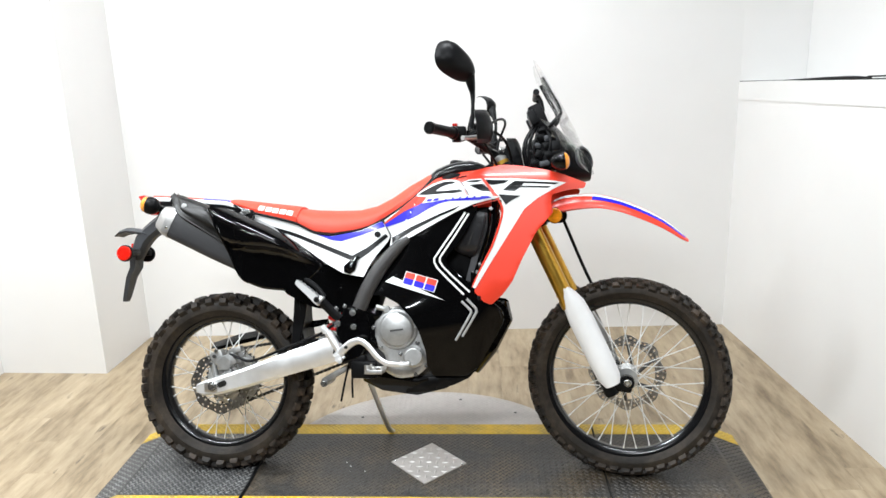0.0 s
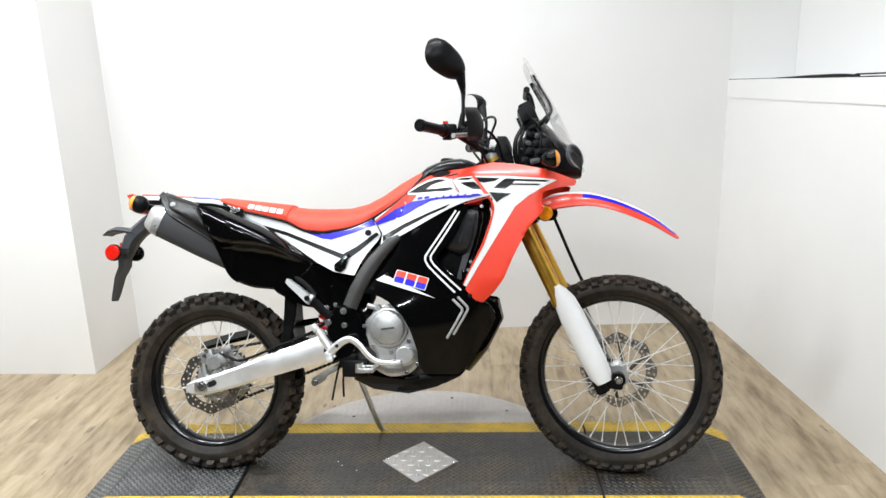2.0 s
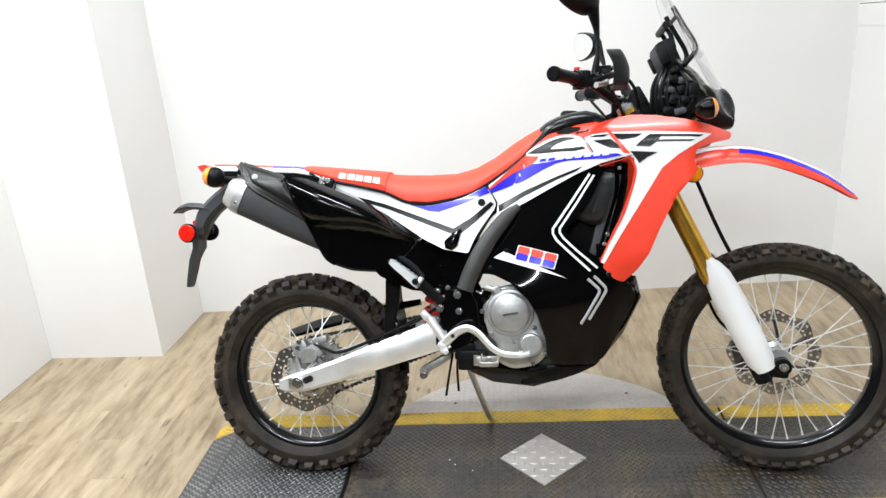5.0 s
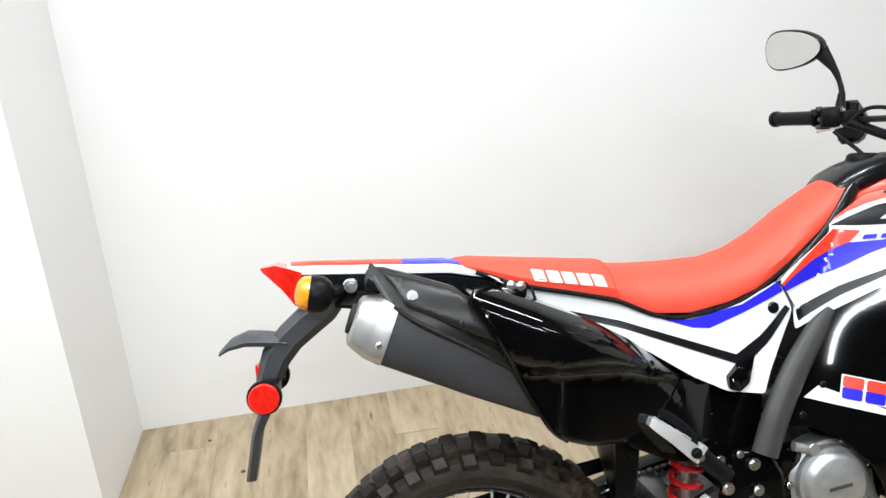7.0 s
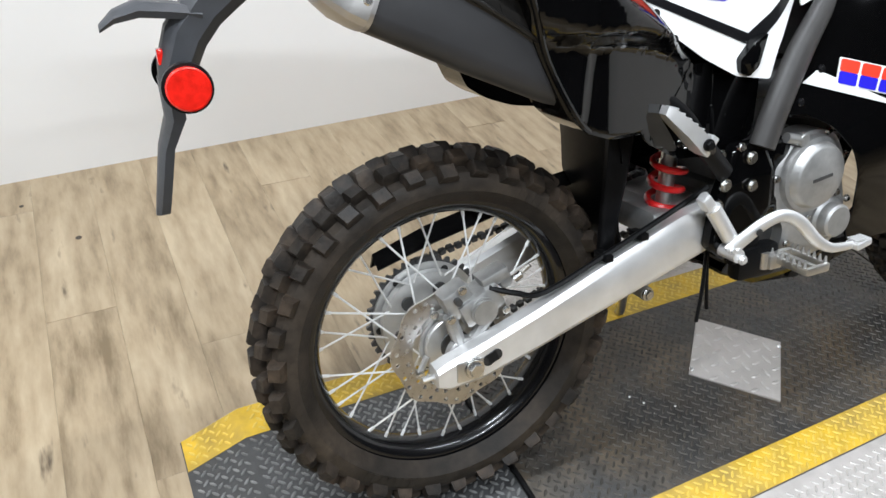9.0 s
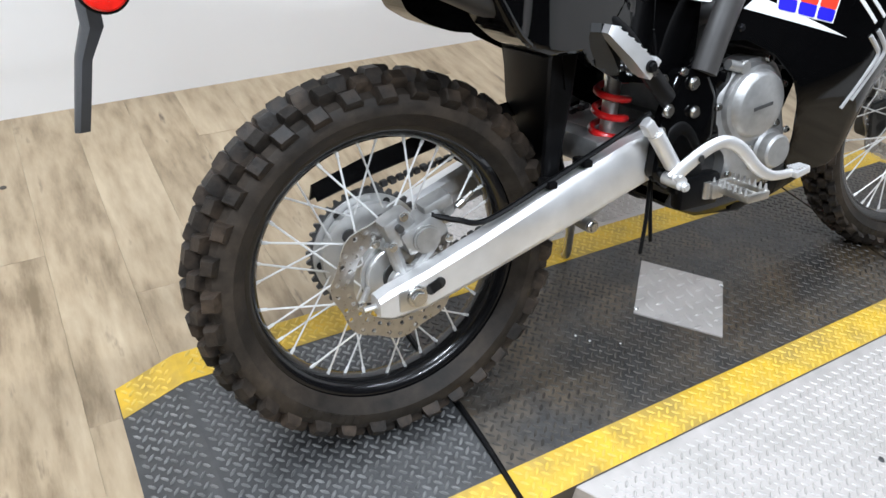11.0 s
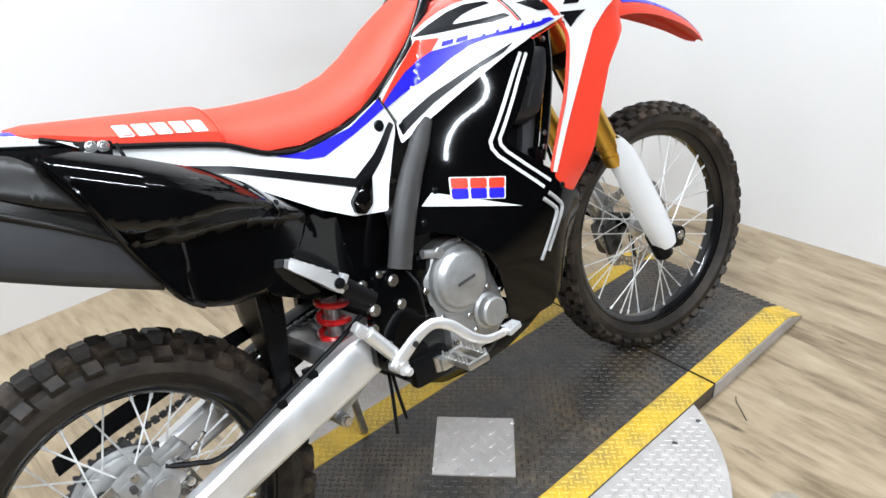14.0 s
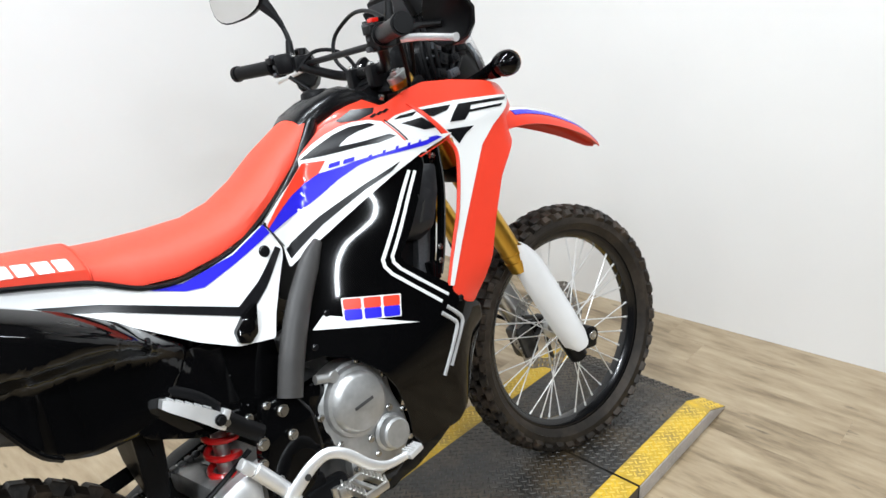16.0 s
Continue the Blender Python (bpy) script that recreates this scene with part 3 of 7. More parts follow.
# small litter and wear on the floor
twig = obj("twig", tube([(0.728, -0.299, FLOOR + 0.002), (0.708, -0.312, FLOOR + 0.004), (0.688, -0.338, FLOOR + 0.003), (0.663, -0.368, FLOOR + 0.002)], 0.0012, 6), SATIN)
tagged(twig, "thin black cable-tie offcut lying on the floor", "offcut")
for k, (mx_, my_) in enumerate(((-1.458, 1.172), (-1.319, 0.977))):
    spot = obj("floor_mark", disc((mx_, my_, FLOOR + 0.0012), 0.006 + 0.002 * (k % 2), 0.001, 12, 0, (0, 0, 1)), STAIN)
    tagged(spot, "small dark scuff on the vinyl floor", "mark", group="floor marks")
rs = random.Random(8)
for px_, py_, pr_ in ((0.487, -0.565, 0.05), (0.369, -0.642, 0.035)):
    ring = [(px_ + pr_ * (0.6 + 0.6 * rs.random()) * math.cos(a), py_ + 0.6 * pr_ * (0.6 + 0.6 * rs.random()) * math.sin(a)) for a in [j * math.pi / 8 for j in range(16)]]
    patch = obj("floor_wear", loft([[(x, y, FLOOR + h) for x, y in ring] for h in (0.0002, 0.0012)]), STAIN_PALE)
    tagged(patch, "pale worn patch of the vinyl floor", "patch", group="worn floor patches")
for k, (wx, wy) in enumerate(((-0.247, -0.045), (-0.242, -0.078), (-0.188, -0.075), (-0.267, -0.021))):
    speck = obj("paint_speck", disc((wx, wy, 0.0036), 0.0024, 0.0016, 8, 0, (0, 0, 1)), WHITE)
    tagged(speck, "white paint speck on the black track", "speck", group="paint specks")


# ---- motorcycle ----
# Own axes: x ahead, y to its left, z up, the ground line at z = 0; it leans on its stand.
BIKE = pose(0.010, -0.055, -0.009, -16.43, 0.36, 0.92) @ Matrix.Scale(1.0044, 4)
motorcycle = new("motorcycle")
motorcycle.matrix_world = BIKE
tagged(motorcycle, "red, white and black adventure motorcycle leaning on its side stand", "motorcycle")
REAR, FRONT = Vector((-0.714, 0, 0.317)), Vector((0.721, 0, 0.361))
HEAD = Vector((0.30, 0, 1.07))
STEER = Matrix.Translation(HEAD) @ Matrix.Rotation(radians(-9.6), 4, Vector((-0.42, 0, 0.907))) @ Matrix.Translation(-HEAD)


def bp(name, bm, mat, label="", parent=None, m=None, smooth=35):
    return part(name, bm, mat, parent or motorcycle, label, m, smooth)


def both(name, make, mat, label="", m=None):
    """The same part on the right side and, mirrored, on the left."""
    return bp(name, make(), mat, label, m=m), bp(name, mirrored(make()), mat, label, m=m)


# -- wheels --
def tyre_mesh(R, w, bead, knob, rows, count, seed):
    """A knobbly tyre about the y axis: carcass and tread blocks in one moulding."""
    rnd = random.Random(seed)
    rc = R - knob                       # the carcass's crown
    prof = [(bead, 0.62 * w), (bead + 0.012, 0.80 * w), (bead + 0.35 * (rc - bead), 0.98 * w), (bead + 0.60 * (rc - bead), 1.0 * w), (bead + 0.80 * (rc - bead), 0.90 * w), (bead + 0.93 * (rc - bead), 0.62 * w), (rc, 0.25 * w)]
    prof = prof + [(r, -y) for r, y in reversed(prof)]
    n = 96
    bm = loft([[(r * math.cos(2 * math.pi * j / n), y, r * math.sin(2 * math.pi * j / n)) for r, y in prof] for j in range(n)], caps=False, closed=False)
    bm.verts.ensure_lookup_table()
    k = len(prof)
    for j in range(k - 1):
        bm.faces.new([bm.verts[i] for i in ((n - 1) * k + j, (n - 1) * k + j + 1, j + 1, j)])

    tread = bmesh.new()

    def block(theta, lat, sx, sy, h, twist):
        # lat: place across the tread, -1 to 1
        a = lat * 1.02
        r0 = rc - 0.30 * w * (abs(lat) ** 2.2)
        y0 = lat * 0.86 * w
        nrm = Vector((0, math.sin(a), math.cos(a)))
        tang = Vector((1, 0, 0))
        acr = nrm.cross(tang)
        vs = []
        grow = rnd.uniform(0.93, 1.07)
        tip = rnd.uniform(-0.06, 0.06)
        for hh, f in ((-0.004, 1.14), (h * 0.78, 0.99), (h, 0.78)):
            for u, v in ((-1, -1), (1, -1), (1, 1), (-1, 1)):
                p = Vector((0, y0, r0)) + nrm * (hh + (tip * u * h if hh > 0 else 0)) + tang * (u * sx * f * grow + twist * v * sx) + acr * (v * sy * f * grow)
                ct, st = math.cos(theta), math.sin(theta)
                vs.append(tread.verts.new((p.x * ct + p.z * st, p.y, p.z * ct - p.x * st)))
        for q in ((8, 9, 10, 11), (0, 1, 5, 4), (1, 2, 6, 5), (2, 3, 7, 6), (3, 0, 4, 7), (4, 5, 9, 8), (5, 6, 10, 9), (6, 7, 11, 10), (7, 4, 8, 11)):
            tread.faces.new([vs[i] for i in q])

    for lat, off, sx, sy, twist in rows:
        for i in range(count):
            step = 0.075 * (i % 2) * (1 if lat < 0 else -1) if abs(lat) > 0.9 else 0
            block(2 * math.pi * (i + off) / count, lat + step + rnd.uniform(-0.01, 0.01), sx, sy, knob * rnd.uniform(0.92, 1.05), twist)
    # raised lettering on the walls stands as plain bars
    for s in (-1, 1):
        for i in range(14):
            th = 0.5 + 0.055 * i + (2.6 if i > 6 else 0)
            r = bead + 0.5 * (rc - bead)
            bmesh.ops.create_cube(bm, size=1, matrix=Matrix.Rotation(th, 4, "Y") @ Matrix.Translation((0, s * 0.99 * w, r)) @ Matrix.Diagonal((0.010, 0.0015, 0.016, 1)))
    return bm, tread


def rim_mesh(seat, w):
    """A black drop-centre rim about the y axis."""
    half = [(seat + 0.010, w), (seat + 0.012, w - 0.003), (seat - 0.002, w - 0.005), (seat - 0.004, w * 0.62), (seat - 0.013, w * 0.40), (seat - 0.013, 0)]
    prof = half + [(r, -y) for r, y in reversed(half[:-1])]
    inner = [(seat - 0.004, -w), (seat - 0.012, -w * 0.9), (seat - 0.022, -w * 0.5), (seat - 0.024, 0), (seat - 0.022, w * 0.5), (seat - 0.012, w * 0.9), (seat - 0.004, w)]
    return lathe([(r, -y) for r, y in prof + inner], (0, 0, 0), (0, 1, 0), 72)


def petal_disc(r0, r1, holes, wave, y, depth):
    """A drilled brake disc with a waved outer edge, about the y axis."""
    bm = bmesh.new()
    for i in range(holes):
        for row in range(2):
            a0, a1 = 2 * math.pi * i / holes, 2 * math.pi * (i + 1) / holes

            def edge_r(f, a):
                rr = r0 + (r1 - r0) * f
                return rr + (wave * math.cos(8 * a) * (f if row else f))

            f0, f1 = row / 2, (row + 1) / 2
            am, fm = (a0 + a1) / 2, (f0 + f1) / 2
            cell = [(f0, a0), (f0, am), (f0, a1), (fm, a1), (f1, a1), (f1, am), (f1, a0), (fm, a0)]
            hr = 0.0042
            shift = (0.25 if (i + row) % 2 else -0.25) * (a1 - a0) * 0.4
            rm = edge_r(fm, am)
            outer = [bm.verts.new((edge_r(f, a) * math.cos(a), y, edge_r(f, a) * math.sin(a))) for f, a in cell]
            hole = []
            for f, a in cell:
                d = Vector(((a - am) * rm, edge_r(f, a) - rm)).normalized() * hr
                aa, rr = am + shift + d.x / rm, rm + d.y
                hole.append(bm.verts.new((rr * math.cos(aa), y, rr * math.sin(aa))))
            for k in range(8):
                bm.faces.new((outer[k], outer[(k + 1) % 8], hole[(k + 1) % 8], hole[k]))
    bmesh.ops.remove_doubles(bm, verts=bm.verts, dist=1e-5)
    return thick(bm, depth)


def spoke_mesh(p, q):
    p, q = Vector(p), Vector(q)
    d = (q - p).normalized()
    return join(rod(p, q, 0.0018, n=6), rod(q - d * 0.014, q, 0.0030, n=6))


def add_wheel(name, at, label, R, w, bead, knob, rows, count, rim_w, hub_r, hub_w, spokes, seed, m):
    hub = lathe([(0.012, -hub_w), (hub_r, -hub_w), (hub_r, -hub_w + 0.006), (hub_r * 0.62, -hub_w + 0.012), (hub_r * 0.55, 0), (hub_r * 0.62, hub_w - 0.012), (hub_r, hub_w - 0.006), (hub_r, hub_w), (0.012, hub_w)], (0, 0, 0), (0, 1, 0), 32)
    wheel = bp(name, hub, HUB, label, m=m @ Matrix.Translation(at))
    carcass, tread = tyre_mesh(R, w, bead, knob, rows, count, seed)
    part("tyre", carcass, RUBBER, wheel, "black tyre dusted with brown dirt", smooth=30)
    tagged(part("tread", tread, TREAD, wheel, "worn square knobs of the tyre tread", smooth=50), kind="stuff")
    part("rim", rim_mesh(bead, rim_w), RIM, wheel, "black alloy rim")
    kinds = []
    for s in (-1, 1):
        for cross in (-1, 1):
            a = radians(52) * cross
            kinds.append(spoke_mesh((hub_r * 0.92 * math.cos(a), s * (hub_w - 0.004), hub_r * 0.92 * math.sin(a)), (bead - 0.020, s * 0.006, 0)))
    first = []
    for i in range(spokes):
        turn = Matrix.Rotation(2 * math.pi * (i + 0.25) / spokes, 4, "Y")
        k = i % 4
        if i < 4:
            first.append(part("spoke", kinds[k], SPOKE, wheel, m=turn))
        else:
            ob = new("spoke", first[k].data)
            ob.parent, ob.matrix_basis = wheel, turn
    return wheel


ROWS_REAR = [(0.0, 0.0, 0.0138, 0.0160, 0.0), (0.50, 0.5, 0.0138, 0.0116, 0.12), (-0.50, 0.5, 0.0138, 0.0116, -0.12), (0.95, 0.02, 0.0138, 0.0116, 0.1), (-0.95, 0.02, 0.0138, 0.0116, -0.1)]
ROWS_FRONT = [(0.22, 0.0, 0.0135, 0.0098, 0.0), (-0.22, 0.0, 0.0135, 0.0098, 0.0), (0.60, 0.5, 0.0135, 0.0098, 0.1), (-0.60, 0.5, 0.0135, 0.0098, -0.1), (0.97, 0.05, 0.0130, 0.0095, 0.1), (-0.97, 0.05, 0.0130, 0.0095, -0.1)]
rear_wheel = add_wheel("rear_wheel", REAR, "spoked rear wheel with a silver hub", 0.320, 0.058, 0.236, 0.022, ROWS_REAR, 34, 0.032, 0.058, 0.050, 36, 3, Matrix())
front_wheel = add_wheel("front_wheel", FRONT, "large spoked front wheel with a silver hub", 0.343, 0.044, 0.275, 0.015, ROWS_FRONT, 50, 0.024, 0.036, 0.048, 36, 4, STEER)
part("brake_disc", petal_disc(0.076, 0.109, 26, 0.004, -0.064, 0.004), DISC, rear_wheel, "drilled and waved steel brake disc")
for a in (0.2, 1.77, 3.34, 4.91):
    part("disc_arm", rod((0.05 * math.cos(a), -0.060, 0.05 * math.sin(a)), (0.08 * math.cos(a + 0.35), -0.062, 0.08 * math.sin(a + 0.35)), 0.006, n=8), HUB, rear_wheel)
    part("disc_bolt", hexbolt(0.074 * math.cos(a + 0.3), -0.0665, 0.074 * math.sin(a + 0.3), 0.006, 0.005), BOLT, rear_wheel)
part("disc_carrier", disc((0, -0.062, 0), 0.052, 0.010, 28, 0.002, inner=0.02), HUB, rear_wheel)
part("bearing_seal", disc((0, -0.0635, 0), 0.026, 0.006, 24, 0.001, inner=0.013), CASE_DARK, rear_wheel, "dark bearing seal")
for k in range(6):
    a = k * math.pi / 3 + 0.25
    part("carrier_pocket", disc((0.060 * math.cos(a), 0.0285, 0.060 * math.sin(a)), 0.013, 0.004, 16), CASE_DARK, rear_wheel, "dark cast pocket")
part("brake_disc", petal_disc(0.096, 0.128, 40, 0.0065, 0.060, 0.004), DISC, front_wheel, "drilled and waved steel brake disc")
for a in (0, 1.047, 2.094, 3.142, 4.189, 5.236):
    part("disc_arm", rod((0.036 * math.cos(a), 0.056, 0.036 * math.sin(a)), (0.10 * math.cos(a + 0.5), 0.060, 0.10 * math.sin(a + 0.5)), 0.006, n=8), CASE_DARK, front_wheel)


def sprocket_mesh(r, teeth, y):
    ring = []
    for i in range(teeth * 4):
        a = 2 * math.pi * i / (teeth * 4)
        ring.append((r + (0.0045 if i % 4 in (0, 1) else -0.0035), a))
    bm = bmesh.new()
    outer = [bm.verts.new((q * math.cos(a), y, q * math.sin(a))) for q, a in ring]
    inner = [bm.verts.new(((0.70 * r) * math.cos(a), y, (0.70 * r) * math.sin(a))) for q, a in ring]
    for i in range(len(ring)):
        j = (i + 1) % len(ring)
        bm.faces.new((outer[i], outer[j], inner[j], inner[i]))
    bm = thick(bm, 0.006)
    arms = [rod((0.03 * math.cos(a), y, 0.03 * math.sin(a)), (0.72 * r * math.cos(a), y, 0.72 * r * math.sin(a)), 0.011, n=8) for a in [k * math.pi / 3 for k in range(6)]]
    return join(bm, *arms, disc((0, y + 0.004, 0), 0.06, 0.008, 28, axis=(0, 1, 0)))


part("sprocket", sprocket_mesh(0.106, 40, 0.066), CASE_DARK, rear_wheel, "dark toothed rear sprocket")
part("sprocket_face", disc((0, 0.0570, 0), 0.1005, 0.003, 64, 0.0006, inner=0.055), HUB, rear_wheel, "worn bright sprocket face")
for k in range(6):
    a = k * math.pi / 3 + 0.1
    part("sprocket_hole", disc((0.090 * math.cos(a), 0.0546, 0.090 * math.sin(a)), 0.0065, 0.0015, 14), GAP, rear_wheel)
    part("sprocket_bolt", hexbolt(0.076 * math.cos(a + 0.5), 0.0550, 0.076 * math.sin(a + 0.5), 0.006, 0.005), BOLT, rear_wheel)
part("cush_drive", lathe([(0, -0.058), (0.072, -0.058), (0.090, -0.052), (0.090, -0.036), (0.05, -0.03), (0, -0.03)], (0, 0, 0), (0, 1, 0), 32), HUB, rear_wheel, "cast silver sprocket carrier")

# -- swingarm, chain and rear brake --


def arm_profile(y0, y1):
    """One swingarm blade: deep at the pivot, slim at the axle."""
    rings = []
    for x, zt, zb in ((-0.775, 0.320, 0.290), (-0.755, 0.330, 0.281), (-0.70, 0.346, 0.284), (-0.60, 0.381, 0.310), (-0.45, 0.439, 0.356), (-0.32, 0.486, 0.395), (-0.24, 0.502, 0.420), (-0.215, 0.494, 0.435)):
        zc, h = (zt + zb) / 2, (zt - zb) / 2
        yc, wd = (y0 + y1) / 2, abs(y1 - y0) / 2
        rings.append([(x, yc + wd * c, zc + h * s) for c, s in ((-1, -0.72), (-0.62, -1), (0.62, -1), (1, -0.72), (1, 0.72), (0.62, 1), (-0.62, 1), (-1, 0.72))])
    return loft(rings)


sw_a = bp("swingarm", join(arm_profile(-0.134, -0.096), mirrored(arm_profile(-0.134, -0.096))), ALLOY, "silver aluminium swingarm")
part("crossbeam", join(box(-0.265, 0, 0.45, 0.09, 0.19, 0.075, 0.012), box(-0.33, 0, 0.462, 0.05, 0.19, 0.05, 0.012)), CASE, sw_a, "grey cast crossbeam")
part("chain_slider", loft([[(x, 0.092, z), (x, 0.138, z), (x, 0.140, z + 0.009), (x, 0.112, z + 0.013), (x, 0.090, z + 0.009)] for x, z in ((-0.50, 0.419), (-0.44, 0.4415), (-0.38, 0.463), (-0.32, 0.4845), (-0.25, 0.4995))]), SATIN, sw_a, "black rubber chain slider")
part("slider_wall", sheet([(-0.46, 0.428), (-0.32, 0.478), (-0.235, 0.492), (-0.235, 0.425), (-0.32, 0.400), (-0.46, 0.360)], lambda x, z: -0.092, 0.003, r=0.006), SATIN, sw_a, "black rubber slider wall")
part("axle_nut", join(hexbolt(-0.716, -0.138, 0.314, 0.013, 0.010), disc((-0.716, -0.137, 0.314), 0.018, 0.006, 24, 0.001)), BOLT, sw_a, "chromed axle nut")
part("chain_adjuster", join(box(-0.722, -0.1345, 0.311, 0.046, 0.005, 0.034, 0.003), rod((-0.795, -0.115, 0.303), (-0.75, -0.115, 0.305), 0.005, n=8)), STEEL, sw_a, "steel chain adjuster block")
part("axle_slot", join(disc((-0.690, -0.1355, 0.320), 0.010, 0.003, 16), disc((-0.676, -0.1355, 0.326), 0.010, 0.003, 16), box(-0.683, -0.134, 0.323, 0.018, 0.003, 0.019, 0, pose(0, 0, 0, 0, -23, 0))), GAP, sw_a)
for bx, bz in ((-0.468, 0.444), (-0.40, 0.468)):
    part("hose_clip", join(box(bx, -0.116, bz - 0.002, 0.016, 0.036, 0.012, 0.003), hexbolt(bx, -0.118, bz + 0.004, 0.004, 0.004, (0, 0, 1))), SATIN, sw_a)
part("brake_hose", tube([(-0.67, -0.10, 0.425), (-0.63, -0.112, 0.412), (-0.58, -0.118, 0.404), (-0.46, -0.122, 0.450), (-0.34, -0.126, 0.500), (-0.285, -0.14, 0.535)], 0.0048, 8), SATIN, sw_a, "black rear brake hose")

CAL = Matrix.Translation((0.018, 0.004, -0.017))
caliper = bp("rear_brake_caliper", moved(join(box(-0.70, -0.085, 0.415, 0.075, 0.05, 0.045, 0.010, pose(0, 0, 0, 0, -24, 0)), box(-0.735, -0.082, 0.425, 0.05, 0.04, 0.05, 0.010, pose(0, 0, 0, 0, -24, 0)), rod((-0.70, -0.118, 0.408), (-0.70, -0.06, 0.408), 0.023, n=24, bevel=0.003), disc((-0.650, -0.092, 0.440), 0.013, 0.03, 18, 0.003), box(-0.672, -0.084, 0.452, 0.05, 0.035, 0.022, 0.006, pose(0, 0, 0, 0, -20, 0))), CAL), CASE, "grey rear brake caliper")
for bx, bz in ((-0.755, 0.405), (-0.665, 0.432), (-0.735, 0.45), (-0.66, 0.40)):
    part("bolt", moved(hexbolt(bx, -0.108, bz, 0.006, 0.006), CAL), BOLT, caliper)
part("bleed_nipple", moved(join(rod((-0.628, -0.100, 0.452), (-0.616, -0.106, 0.466), 0.004, n=10), rod((-0.640, -0.098, 0.444), (-0.628, -0.100, 0.452), 0.007, n=10)), CAL), BOLT, caliper, "small zinc bleed nipple")
part("pad_pin", moved(rod((-0.742, -0.112, 0.432), (-0.742, -0.060, 0.432), 0.006, n=12), CAL), CASE_DARK, caliper, "dark pad pin")
bp("caliper_bracket", join(rod((-0.714, -0.094, 0.318), (-0.735, -0.092, 0.388), 0.011, n=10), rod((-0.714, -0.094, 0.318), (-0.668, -0.092, 0.372), 0.011, n=10), disc((-0.714, -0.102, 0.318), 0.030, 0.014, 28, 0.002), disc((-0.714, -0.104, 0.318), 0.022, 0.004, 28, 0.001)), CASE, "cast caliper bracket")

for z0, dz, tilt in ((0.419, 0.0028, -10.5), (0.207, 0.0062, -22)):
    bp("chain_run", join(*[box(-0.722 + 0.0155 * i, 0.066, z0 + dz * i, 0.0125, 0.012 if i % 2 else 0.017, 0.011, 0.002, pose(0, 0, 0, 0, tilt, 0), 1) for i in range(31)], rod((-0.728, 0.066, z0), (-0.722 + 0.0155 * 30.4, 0.066, z0 + dz * 30.4), 0.0028, n=6)), CASE_DARK, "dark roller drive chain")
bp("chain_guard", thick(loft([[(-0.80, 0.048, 0.425), (-0.80, 0.074, 0.445), (-0.80, 0.092, 0.415)], [(-0.70, 0.046, 0.455), (-0.70, 0.074, 0.478), (-0.70, 0.094, 0.44)], [(-0.50, 0.046, 0.500), (-0.50, 0.074, 0.520), (-0.50, 0.094, 0.49)], [(-0.36, 0.05, 0.525), (-0.36, 0.074, 0.54), (-0.36, 0.094, 0.52)]], closed=False), 0.003), TANK_TOP, "black plastic chain guard")

# -- shock, linkage, inner guard --
shock = bp("shock_absorber", join(rod((-0.290, -0.055, 0.64), (-0.308, -0.055, 0.42), 0.014, n=16), rod((-0.284, -0.055, 0.67), (-0.292, -0.055, 0.585), 0.022, n=20, bevel=0.003), disc((-0.308, -0.055, 0.425), 0.034, 0.012, 24, 0.002, (0, 0, -1))), STEEL, "rear shock absorber")
coil = [(-0.292 - 0.016 * k / 60 + 0.028 * math.cos(k * 0.42), -0.055 + 0.028 * math.sin(k * 0.42), 0.572 - 0.130 * k / 60) for k in range(61)]
part("spring", tube(coil, 0.0062, 8, 2), SPRING, shock, "bright red coil spring")
bp("shock_link", join(box(-0.30, -0.03, 0.352, 0.11, 0.05, 0.022, 0.005, pose(0, 0, 0, 0, -30, 0)), rod((-0.336, -0.07, 0.322), (-0.336, 0.05, 0.322), 0.013, n=16)), CASE, "suspension linkage")
bp("link_bolt", hexbolt(-0.336, -0.072, 0.322, 0.010, 0.008), BOLT)
bp("inner_mudguard", thick(loft([[(-0.430, -0.080, 0.625), (-0.45, 0.0, 0.632), (-0.430, 0.080, 0.625)], [(-0.425, -0.080, 0.54), (-0.440, 0, 0.545), (-0.425, 0.080, 0.54)], [(-0.408, -0.070, 0.455), (-0.412, 0, 0.45), (-0.408, 0.070, 0.455)], [(-0.385, -0.060, 0.40), (-0.385, 0, 0.395), (-0.385, 0.060, 0.40)]], closed=False), 0.004), SATIN, "black plastic inner rear mudguard")
bp("inner_mudguard_wing", sheet([(-0.442, 0.640), (-0.392, 0.640), (-0.402, 0.56), (-0.416, 0.49), (-0.424, 0.42), (-0.452, 0.42), (-0.449, 0.50), (-0.445, 0.56)], lambda x, z: 0.085, 0.012, r=0.010, edge=0.003), SATIN, "black plastic guard edge")
bp("rear_fender_underside", loft([[(x, y * w, z + (0.0 if abs(y) < 0.9 else -0.025)) for y in (-1, -0.6, 0, 0.6, 1)] + [(x, y * w, z - 0.006 + (0.0 if abs(y) < 0.9 else -0.025)) for y in (1, 0.6, 0, -0.6, -1)] for x, z, w in ((-0.93, 0.945, 0.06), (-0.80, 0.92, 0.075), (-0.65, 0.86, 0.09), (-0.50, 0.765, 0.095), (-0.43, 0.68, 0.09), (-0.42, 0.61, 0.09))]), SATIN, "black rear fender underside")

